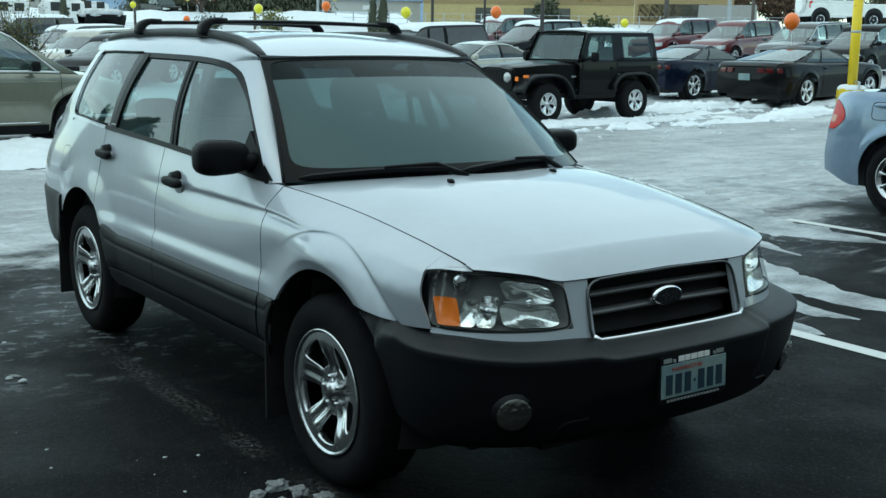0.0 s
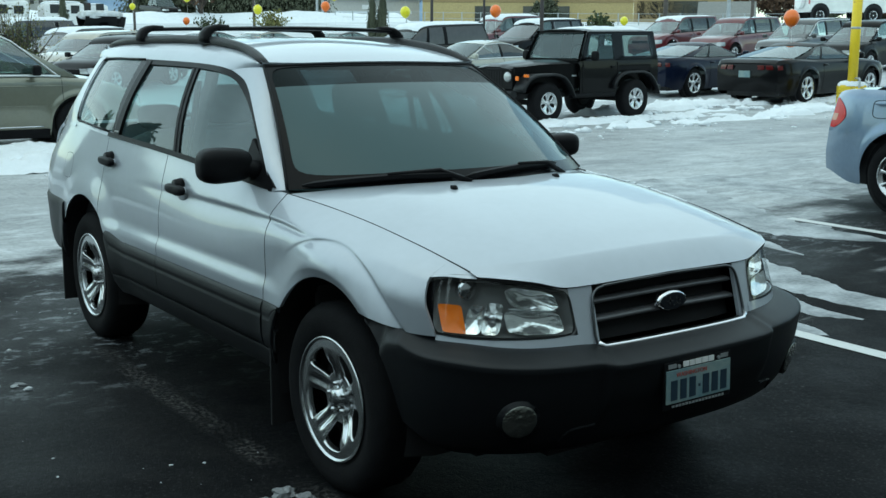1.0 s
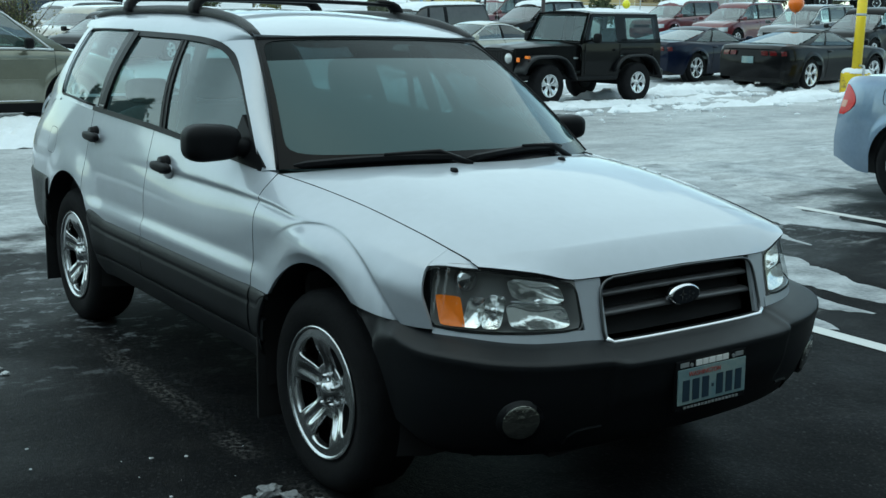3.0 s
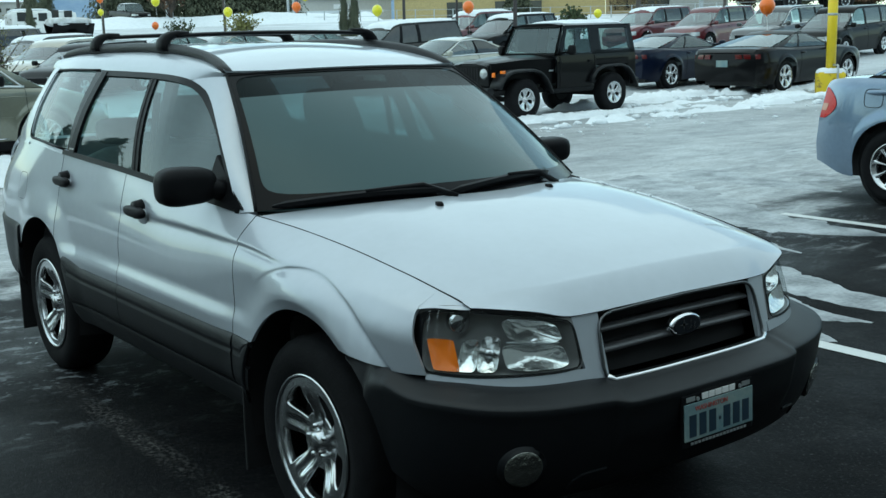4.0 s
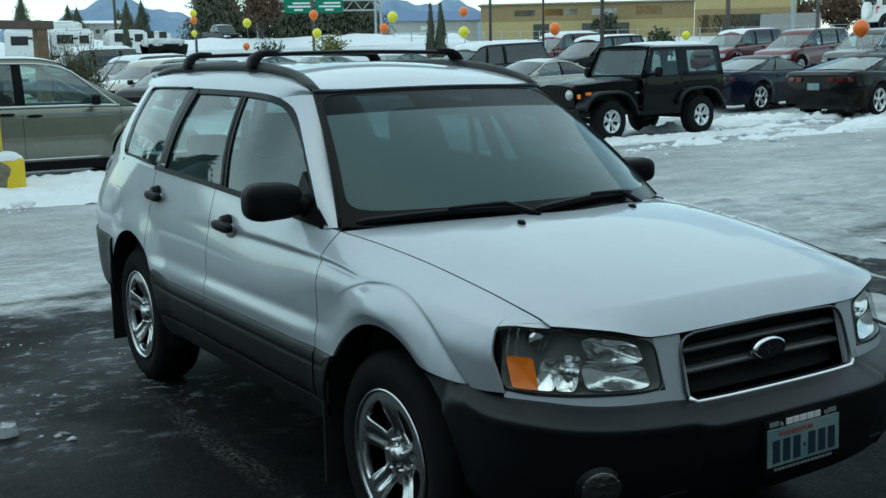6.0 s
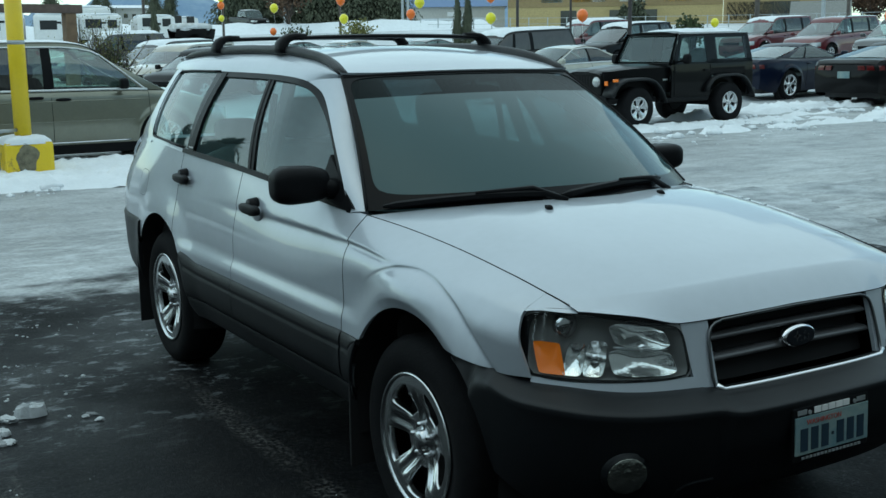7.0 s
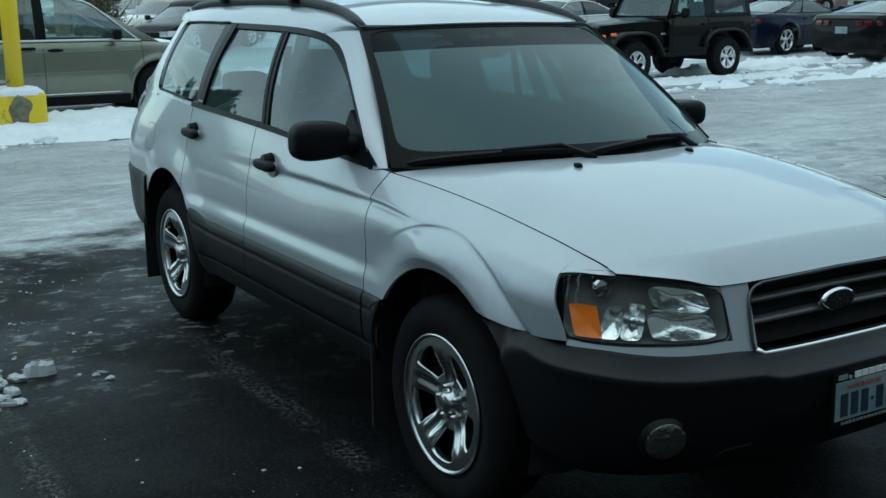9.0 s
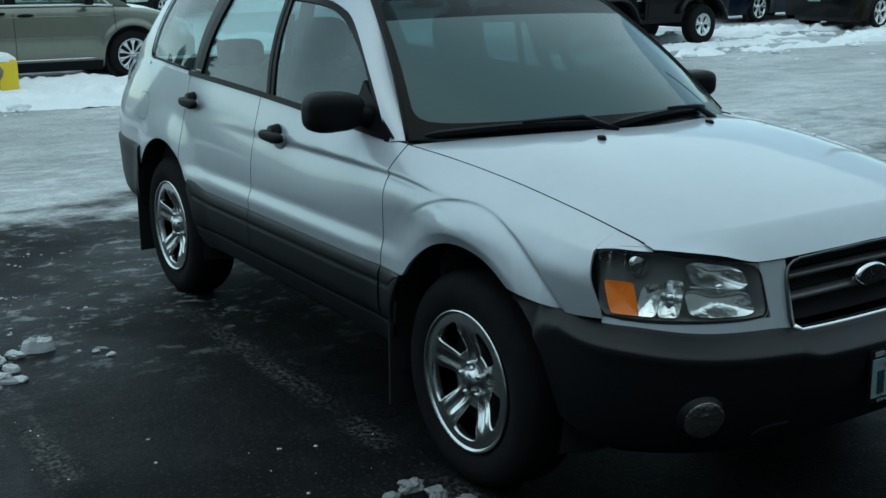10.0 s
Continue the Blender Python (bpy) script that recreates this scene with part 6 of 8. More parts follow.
    surf("rear_glass", lin(-0.85, 0.85, 7), lin(1.14, 1.62, 6), lambda u, z: (-3.06 + 0.06 * max(0, z - 1.12) / 0.56, u * (0.755 - 0.1 * max(0, z - 1.12) / 0.56), z), GLASS, j, flip=True)
    surf("rear_panel", lin(-1, 1, 7), lin(0.5, 1.14, 8), lambda u, z: (-3.06 + 0.06 * max(0, z - 1.12) / 0.56, u * (0.755 - 0.1 * max(0, z - 1.12) / 0.56), z), body, j, flip=True, solid=0.03)
    bx("floor_pan", (-3.0, 0.55, -0.62, 0.62, 0.46, 0.56), DARK)
    bx("dash_panel", (-1.10, -0.92, -0.66, 0.66, 0.92, 1.14), INSIDE)
    bx("front_bumper", (0.70, 0.84, -0.72, 0.72, 0.50, 0.62), CLAD, 0.03)
    bx("rear_bumper", (-3.22, -3.08, -0.72, 0.72, 0.50, 0.62), CLAD, 0.03)
    bx("front_axle", (-0.05, 0.05, -0.7, 0.7, 0.32, 0.42), DARK)
    bx("rear_axle", (-wb - 0.06, -wb + 0.06, -0.7, 0.7, 0.31, 0.44), DARK)
    rnd = random.Random(5)
    surf("roof_snow", lin(-2.90, -1.28, 40), lin(-1, 1, 19), lambda x, u: (x, u * 0.56, 1.668 + 0.060 * (1 - abs(u * 0.84)**3.5) + 0.055 * (1 - abs(u)**6) * sst(-2.9, -2.75, x) * sst(-1.28, -1.6, x) * (0.75 + 0.5 * noise.noise(Vector((x * 4, u * 3, 2)))) - 0.004), SNOW, j, "thick snow on the hard top")
    return j


jeep(axle_pose((-12.42, 10.85), 1, 0.82, -86.5))

# ---- rows of stock cars behind: all stand nose towards -y ----
P_DARK = paint("brown_grey_paint", (0.028, 0.027, 0.026), 0.3, coat=0.5)
rows = [
    ("suv_car", "black sport utility car", -20.5, 31.2, -84, P_BLACK, "suv", 0.0),
    ("suv_car", "grey sport utility car with chrome window trim", -24.0, 32.4, -84, P_GREY, "suv", 0.0),
    ("suv_car", "dark red sport utility car", -27.6, 32.7, -84, P_RED, "suv", 0.0),
    ("suv_car", "dark red sport utility car", -30.8, 32.5, -84, P_RED, "suv", 0.02),
    ("sedan_car", "sand-coloured sedan with bright window trim", -21.5, 14.6, -84, P_SAND, "sedan", 0.0),
    ("suv_car", "black sport utility car in a row of stock", -30.5, 24.5, -80, P_BLACK, "suv", 0.03),
    ("suv_car", "dark red sport utility car under snow", -36.0, 27.0, -80, P_RED, "suv", 0.07),
    ("van_car", "dark brown-grey van with snow along its roof", -28.8, 17.8, -84, P_DARK, "panelvan", 0.07),
    ("sedan_car", "grey sedan in a row of stock", -31.8, 16.2, -80, P_GREY, "sedan", 0.0),
    ("sedan_car", "pale sedan in a row of stock", -33.6, 14.0, -80, P_BEIGE, "sedan", 0.02),
    ("sedan_car", "grey sedan in a row of stock", -34.4, 12.2, -80, P_GREY, "sedan", 0.03),
    ("suv_car", "dark sport utility car with bright headlamps", -29.8, 8.1, -58, P_BLACK, "crossover", 0.0),
    ("suv_car", "beige crossover car in a row of stock", -33.1, 8.3, -58, P_BEIGE, "crossover", 0.0),
    ("suv_car", "grey crossover car with snow on its roof", -36.3, 8.6, -60, P_GREY, "crossover", 0.03),
    ("suv_car", "dark sport utility car under snow", -40.5, 7.6, -76, P_GREY, "suv", 0.1),
    ("sedan_car", "white sedan covered in snow", -46.0, 3.5, -76, P_WHITE, "sedan", 0.1),
    ("sedan_car", "dark sedan covered in snow", -44.5, 0.5, -76, P_GREY, "sedan", 0.1),
    ("pickup_truck", "black pickup truck far back in the lot", -94.6, 36.4, 2, P_BLACK, "pickup", 0.03),
]
for nm, lb, x, y, h, pt, kd, sn in rows:
    v = vehicle(nm, lb, stand(x, y, h), pt, kd, sn, 5, 0.7, "chrome" in lb or "bright window" in lb, group="stock cars in rows", cat="truck" if "truck" in nm else "car")


# ---- ground ----
def ground_material():
    m = bpy.data.materials.new("wet_asphalt_and_ice")
    m.use_nodes = True
    n, l = m.node_tree.nodes, m.node_tree.links
    b = n["Principled BSDF"]
    tc = n.new("ShaderNodeTexCoord")
    sep = n.new("ShaderNodeSeparateXYZ")
    l.new(tc.outputs["Object"], sep.inputs[0])

    def math_(op, a, b_=None, c=None):
        q = n.new("ShaderNodeMath")
        q.operation = op
        for i, v in enumerate((a, b_, c)):
            if v is None:
                continue
            if isinstance(v, (int, float)):
                q.inputs[i].default_value = v
            else:
                l.new(v, q.inputs[i])
        return q.outputs[0]

    def rng(v, a, b_, c=0.0, d=1.0):
        q = n.new("ShaderNodeMapRange")
        q.interpolation_type = 'SMOOTHSTEP'
        l.new(v, q.inputs[0])
        for i, k in enumerate((a, b_, c, d)):
            q.inputs[i + 1].default_value = k
        return q.outputs[0]

    def noise_(scale, detail=5, stretch=None, rough=0.55):
        t = n.new("ShaderNodeTexNoise")
        t.inputs["Scale"].default_value, t.inputs["Detail"].default_value, t.inputs["Roughness"].default_value = scale, detail, rough
        if stretch:
            mp = n.new("ShaderNodeMapping")
            mp.inputs["Scale"].default_value = stretch
            mp.inputs["Rotation"].default_value = (0, 0, 0.12)
            l.new(tc.outputs["Object"], mp.inputs[0])
            l.new(mp.outputs[0], t.inputs["Vector"])
        else:
            l.new(tc.outputs["Object"], t.inputs["Vector"])
        return t.outputs["Fac"]

    def mix(f, a, b_):
        q = n.new("ShaderNodeMix")
        q.data_type = 'RGBA'
        for i, v in ((0, f), (6, a), (7, b_)):
            if isinstance(v, tuple):
                q.inputs[i].default_value = (*v, 1)
            else:
                l.new(v, q.inputs[i])
        return q.outputs[2]

    x, y = sep.outputs[0], sep.outputs[1]
    big, mid, fine = noise_(0.35, 4), noise_(1.6, 6), noise_(26, 5)
    streak = noise_(1.0, 9, (1.9, 0.42, 1), 0.68)
    streak2 = noise_(1.0, 9, (4.5, 1.2, 1), 0.68)
    grit = noise_(140, 3)
    # wet asphalt: patches of damp and of dry grain
    damp = rng(math_('ADD', math_('MULTIPLY', big, 0.6), math_('MULTIPLY', mid, 0.5)), 0.42, 0.66)
    asph = mix(rng(grit, 0.35, 0.75), (0.003, 0.0032, 0.0037), (0.009, 0.0094, 0.0103))
    asph = mix(math_('MULTIPLY', damp, 0.6), asph, (0.0065, 0.007, 0.0082))
    blot = noise_(5.5, 6)
    asph = mix(math_('MULTIPLY', rng(blot, 0.45, 0.68), 0.55), asph, (0.0125, 0.0125, 0.0125))
    asph = mix(math_('MULTIPLY', rng(noise_(70, 3), 0.56, 0.68), 0.7), asph, (0.042, 0.042, 0.043))
    # ice and slush in the aisle
    edge = math_('ADD', rng(y, 0.5, 3.5, -4.5, -2.7), math_('MULTIPLY', math_('SUBTRACT', mid, 0.5), 2.6))
    edge = math_('ADD', edge, math_('MULTIPLY', math_('SUBTRACT', streak, 0.5), 3.2))
    ice = rng(math_('SUBTRACT', edge, x), -0.35, 0.75)
    tongue = math_('MULTIPLY', rng(streak, 0.56, 0.66), math_('MULTIPLY', rng(y, 1.9, 2.7), rng(x, 1.0, -1.2)))
    ice = math_('MAXIMUM', ice, math_('MULTIPLY', tongue, 0.5))
    thin = math_('MULTIPLY', rng(streak, 0.30, 0.66), 1.0)
    icecol = mix(thin, (0.30, 0.31, 0.32), (0.60, 0.62, 0.63))
    icecol = mix(math_('MULTIPLY', rng(streak2, 0.52, 0.72), 0.8), icecol, (0.70, 0.73, 0.75))
    icecol = mix(math_('MULTIPLY', rng(fine, 0.60, 0.45), 0.25), icecol, (0.10, 0.105, 0.11))
    mott = noise_(3.2, 10, None, 0.75)
    icecol = mix(math_('MULTIPLY', rng(mott, 0.50, 0.68), 0.55), icecol, (0.66, 0.68, 0.69))
    icecol = mix(math_('MULTIPLY', rng(mott, 0.48, 0.34), 0.55), icecol, (0.15, 0.16, 0.17))
    belt = math_('MULTIPLY', rng(math_('SUBTRACT', edge, x), 0.3, 1.0), rng(math_('SUBTRACT', edge, x), 4.2, 1.4))
    slush = math_('MULTIPLY', belt, rng(noise_(2.6, 9, (2.6, 1.0, 1), 0.72), 0.47, 0.62))
    icecol = mix(math_('MULTIPLY', slush, 0.75), icecol, (0.72, 0.75, 0.77))
    col = mix(ice, asph, icecol)
    # trodden snow further back
    back = rng(math_('ADD', x, math_('MULTIPLY', mid, 3.0)), -13.0, -16.5)
    snowy = math_('MULTIPLY', back, rng(math_('ADD', big, math_('MULTIPLY', mid, 0.4)), 0.52, 0.72))
    col = mix(snowy, col, (0.70, 0.73, 0.76))
    far = rng(x, -50.0, -66.0)
    col = mix(math_('MULTIPLY', far, 0.85), col, (0.74, 0.77, 0.80))
    # a damp film, its bluish sky sheen painted in, and crusts of ice where the stall meets the aisle
    film = math_('MULTIPLY', rng(math_('ADD', x, math_('MULTIPLY', mid, 2.0)), 0.2, -2.2), rng(big, 0.30, 0.55))
    crust = math_('MULTIPLY', rng(noise_(11.0, 9, (1.0, 0.6, 1), 0.75), 0.53, 0.60), math_('MULTIPLY', rng(x, -0.9, -2.6), rng(mid, 0.40, 0.56)))
    col = mix(math_('MULTIPLY', film, 0.3), col, (0.015, 0.0175, 0.0205))
    col = mix(math_('MULTIPLY', crust, 0.55), col, (0.30, 0.32, 0.34))
    # two old stall lines, almost worn away
    for yc in (-0.88, -1.83):
        d = math_('ABSOLUTE', math_('ADD', y, math_('MULTIPLY_ADD', mid, 0.10, -yc - 0.05)))
        old = math_('MULTIPLY', rng(d, 0.075, 0.030), math_('MULTIPLY', rng(noise_(48, 4, None, 0.7), 0.46, 0.62), rng(noise_(2.4, 5), 0.38, 0.60)))
        col = mix(math_('MULTIPLY', old, math_('MULTIPLY', rng(x, -3.0, -2.2), 0.65)), col, (0.13, 0.125, 0.12))
    # a smooth damp strip beyond the worn line, its bluish sky sheen put into the colour
    strip = math_('MULTIPLY', rng(math_('MULTIPLY_ADD', mid, 0.3, y), -1.72, -1.80), rng(x, 2.0, -0.5))
    film = math_('MAXIMUM', film, math_('MULTIPLY', strip, 0.3))
    col = mix(math_('MULTIPLY', strip, 0.5), col, (0.012, 0.015, 0.018))
    # worn chips showing pale stone
    chips = math_('MULTIPLY', rng(noise_(38, 4, None, 0.7), 0.63, 0.70), rng(noise_(1.1, 5), 0.42, 0.60))
    col = mix(math_('MULTIPLY', chips, math_('SUBTRACT', 0.7, math_('MULTIPLY', ice, 0.7))), col, (0.10, 0.10, 0.10))
    # scattered grains of ice on the stall
    grains = math_('MULTIPLY', rng(noise_(9, 3), 0.70, 0.76), rng(x, -1.0, -3.6))
    col = mix(math_('MULTIPLY', grains, 0.6), col, (0.42, 0.44, 0.46))
    l.new(col, b.inputs["Base Color"])
    rough = math_('ADD', math_('MULTIPLY', damp, -0.25), 0.68)
    rough = math_('ADD', rough, math_('MULTIPLY', math_('SUBTRACT', grit, 0.5), 0.3))
    rr = n.new("ShaderNodeMix")
    l.new(ice, rr.inputs[0])
    l.new(rough, rr.inputs[2])
    l.new(rng(streak, 0.35, 0.7, 0.42, 0.70), rr.inputs[3])
    l.new(rr.outputs[0], b.inputs["Roughness"])
    l.new(math_('ADD', math_('MULTIPLY', math_('MAXIMUM', ice, math_('MULTIPLY', film, 0.5)), 0.28), 0.04), b.inputs["Specular IOR Level"])
    h = math_('ADD', math_('MULTIPLY', grit, 0.35), math_('MULTIPLY', math_('MULTIPLY', ice, math_('ADD', streak, streak2)), 1.6))
    h = math_('ADD', h, math_('MULTIPLY', fine, 0.4))
    bp_ = n.new("ShaderNodeBump")
    bp_.inputs["Strength"].default_value, bp_.inputs["Distance"].default_value = 0.55, 0.012
    l.new(h, bp_.inputs["Height"])
    l.new(bp_.outputs[0], b.inputs["Normal"])
    return m


GX = [-4500, -2000, -800, -400, -200, -140, -120, -105, -95] + lin(-86, 12, 99) + [16, 24, 40, 80, 200, 800, 3000]
GY = [-3000, -800, -400, -200, -100, -60, -30] + lin(-15, 60, 76) + [66, 75, 90, 105, 120, 150, 200, 400, 1000, 3000]
tagged(surf("ground", GX, GY, lambda x, y: (x, y, ground_h(x, y)), ground_material(), None), kind="structure")


def strip(name, x0, x1, y0, y1, mat, lift=0.004, n=40):
    """A painted line on the asphalt."""
    return tagged(surf(name, lin(x0, x1, n), [y0, y1], lambda x, y: (x, y, ground_h(x, y) + lift), mat, None), kind="structure")


def worn_paint(name, low, high, base=(0.62, 0.63, 0.62)):
    m = material(name, (0.02, 0.021, 0.023), 0.55, color2=base, scale=5, bump=0.2, bscale=90)
    r = [q for q in m.node_tree.nodes if q.type == 'VALTORGB'][0]
    r.color_ramp.elements[0].position, r.color_ramp.elements[1].position = low, high
    return m


LINE = worn_paint("stall_line_paint", 0.40, 0.62)
strip("stall_line", -4.4, 1.6, 2.17, 2.27, LINE)
strip("stall_line", -2.65, 1.6, 5.06, 5.16, LINE)
strip("stall_line", -4.2, 1.4, 8.0, 8.1, LINE)


# ---- snow ----
def bank(name, x0, x1, y0, y1, h, seed, label, nx=44, step=0.075, bare=-0.9):
    """An uneven bank of ploughed snow: a broken outline, lumps and clods."""
    ny = int((y1 - y0) / step)

    def f(x, y):
        t = (x - x0) / (x1 - x0)
        e = noise.noise(Vector((y * 0.35, seed, 0.0))) * 0.30 + noise.noise(Vector((y * 1.5, seed, 5.0))) * 0.16 + noise.noise(Vector((y * 5.0, seed, 8.0))) * 0.06
        edge = min(t * 2.5 + 0.6 * e, (1.0 - t) * 2.5 + e)
        gap = noise.noise(Vector((x * 1.1, y * 0.55, seed + 20))) + 0.5 * noise.noise(Vector((x * 3.0, y * 1.6, seed + 30)))
        prof = sst(0.0, 0.55, edge) * sst(bare - 0.12, bare + 0.12, gap)
        n1 = noise.noise(Vector((x * 0.8, y * 0.5, seed)))
        n2 = abs(noise.noise(Vector((x * 2.7, y * 2.2, seed + 3))))
        n3 = abs(noise.noise(Vector((x * 7.0, y * 6.0, seed + 7))))
        n4 = noise.noise(Vector((x * 19.0, y * 17.0, seed + 9)))
        z = h * prof * (0.55 + 0.8 * n1 + 1.0 * n2 + 0.8 * n3 + 0.42 * n4)
        return (x, y, ground_h(x, y) + z - 0.03 * (1 - prof) - 0.006)
    ob = surf(name, lin(x0, x1, nx), lin(y0, y1, ny), f, SNOW, None, flip=False)
    return tagged(ob, label, "snow", kind="stuff")


bank("snow_bank", -13.2, -10.2, -9.0, 5.0, 0.12, 1.0, "bank of ploughed white snow along the aisle")
bank("snow_bank", -12.6, -10.6, 5.0, 22.0, 0.085, 4.0, "low broken ridge of white snow by the parked cars", bare=0.04)
bank("snow_bank", -15.0, -12.6, 12.0, 26.0, 0.12, 9.0, "heaped white snow round the sports coupes", nx=30, bare=0.06)
bank("snow_bank", -9.0, 9.0, -8.6, -6.4, 0.35, 33.0, "bank of snow beside the stalls", nx=120, step=0.12)
bank("snow_bank", -20.0, -16.8, 6.0, 19.0, 0.16, 14.0, "patch of white snow behind the parked cars", nx=24, step=0.25)
bank("snow_bank", -34.0, -30.0, -6.0, 22.0, 0.25, 21.0, "field of white snow between the car rows", nx=20, step=0.5)

tagged(surf("snow_bank", lin(-93.0, -84.0, 24), lin(12.0, 56.0, 70), lambda x, y: (x, y, ground_h(x, y) - 0.05 + sst(-84.0, -87.5, x) * sst(-93.0, -89.0, x) * (0.75 + 0.45 * noise.noise(Vector((x * 0.25, y * 0.16, 4.0))) + 0.16 * noise.noise(Vector((x * 0.9, y * 0.7, 6.0))))), SNOW, None), "long bank of ploughed snow along the road", "snow", kind="stuff")


def clods(label, spots, seed):
    """Loose clods of snow, too many to count."""
    rn = random.Random(seed)
    ico = bmesh.new()
    bmesh.ops.create_icosphere(ico, subdivisions=2, radius=1)
    base = [v.co.copy() for v in ico.verts]
    fs = [tuple(v.index for v in f.verts) for f in ico.faces]
    ico.free()
    verts, faces = [], []
    for n_, x0, x1, y0, y1, ra, rb in spots:
        for k in range(n_):
            x, y = rn.uniform(x0, x1), rn.uniform(y0, y1)
            if noise.noise(Vector((x * 0.9, y * 0.7, seed))) < -0.05:
                continue
            r, o, sd = ra + (rb - ra) * rn.random()**2.5, len(verts), rn.random() * 40
            sx, sy_ = rn.uniform(0.8, 1.6), rn.uniform(0.8, 1.6)
            for d in base:
                q = r * (1 + 0.5 * noise.noise(d * 1.6 + Vector((sd, 0, 0))))
                verts.append((x + d.x * q * sx, y + d.y * q * sy_, ground_h(x, y) + max(-0.01, d.z * q * 0.7 + r * 0.2)))
            faces += [tuple(o + i for i in f) for f in fs]
    tagged(mesh_ob("snow_clods", verts, faces, SNOW if seed == 3 else SNOW_D, None), label, "snow", kind="stuff")


clods("scattered clods of white snow along the ploughed ridges",
      ((150, -10.6, -9.9, -3.0, 5.0, 0.01, 0.06), (90, -12.8, -10.4, -3.0, 5.0, 0.03, 0.12), (260, -12.8, -10.3, 5.0, 22.0, 0.015, 0.12), (200, -14.8, -12.6, 12.0, 24.0, 0.03, 0.13),
       (60, -10.4, -9.0, 8.0, 20.0, 0.01, 0.04)), 3)
clods("crumbs of ice on the wet asphalt", ((160, -3.8, -2.2, -2.6, -0.4, 0.002, 0.009), (60, -2.2, 0.4, -2.3, -0.85, 0.0015, 0.005), (160, -2.1, -1.4, -2.3, -1.5, 0.003, 0.016)), 6)

ICE = material("grey_ice", (0.13, 0.14, 0.147), 0.5, color2=(0.46, 0.48, 0.50), scale=4, bump=0.4, bscale=30)


def ice_patch(centre, half, seed):
    """A tongue of ice left on the asphalt: centre line y(x) and half width, with a fringed edge."""
    cy, hw_ = spl(*centre), spl(*half)
    x0, x1 = centre[0][0], centre[-1][0]

    def f(x, v):
        e = 1 + 0.40 * noise.noise(Vector((x * 2.3, seed, v > 0))) + 0.22 * noise.noise(Vector((x * 7.0, seed + 3, v > 0))) + 0.12 * noise.noise(Vector((x * 19.0, seed + 5, v > 0)))
        y = cy(x) + v * hw_(x) * max(0.05, e)
        xx = x + 0.10 * noise.noise(Vector((x * 3, y * 6, seed)))
        z = 0.006 * (1 - v**4) - 0.003 + 0.003 * noise.noise(Vector((x * 9, y * 9, seed)))
        return (xx, y, ground_h(xx, y) + z)
    tagged(surf("ice_patch", lin(x0, x1, 90), lin(-1, 1, 13), f, ICE, None), "thin tongue of grey ice on the asphalt", "ice", kind="stuff")


ice_patch(((-5.0, 4.3), (-3.0, 3.85), (-1.3, 3.28), (-0.6, 3.10), (-0.15, 3.14)), ((-5.0, 0.40), (-2.0, 0.26), (-1.0, 0.22), (-0.5, 0.18), (-0.15, 0.01)), 1.0)
ice_patch(((-2.2, 3.15), (-1.2, 2.85), (-0.55, 2.70), (-0.28, 2.74)), ((-2.2, 0.10), (-1.2, 0.14), (-0.6, 0.10), (-0.28, 0.01)), 5.0)
ice_patch(((-5.2, 5.75), (-3.4, 5.10), (-2.3, 4.72), (-1.5, 4.85)), ((-5.2, 0.50), (-3.0, 0.40), (-2.2, 0.34), (-1.5, 0.02)), 9.0)
ice_patch(((-3.4, 4.45), (-2.4, 4.15), (-1.65, 3.95)), ((-3.4, 0.16), (-2.4, 0.14), (-1.65, 0.01)), 13.0)
ice_patch(((-0.95, 2.36), (-0.5, 2.33), (-0.22, 2.30)), ((-0.95, 0.10), (-0.5, 0.10), (-0.22, 0.02)), 17.0)
ice_patch(((-5.0, 6.6), (-3.8, 6.4), (-2.9, 6.35)), ((-5.0, 0.35), (-3.8, 0.25), (-2.9, 0.02)), 21.0)

rnd = random.Random(11)


def chunk(x, y, r, flat_=0.7, mat=None):
    bm = bmesh.new()
    bmesh.ops.create_icosphere(bm, subdivisions=3, radius=1)
    sd = rnd.random() * 50
    for v in bm.verts:
        d = v.co.normalized()
        k = 1 + 0.55 * noise.noise(d * 1.5 + Vector((sd, 0, 0))) + 0.22 * noise.noise(d * 4 + Vector((0, sd, 0)))
        v.co = Vector((d.x * r * k * 1.25, d.y * r * k, max(-0.02, min(d.z * r * k * flat_ * 1.25 + r * 0.25, r * (0.80 + 0.25 * d.x)))))
    ob = part("snow_lump", bm, mat or SNOW_D, None, smooth=False)
    ob.matrix_basis = pose(x, y, ground_h(x, y), 0, 0, rnd.random() * 360)
    return tagged(ob, "lump of dirty white snow on wet asphalt", "snow", "lumps of snow")


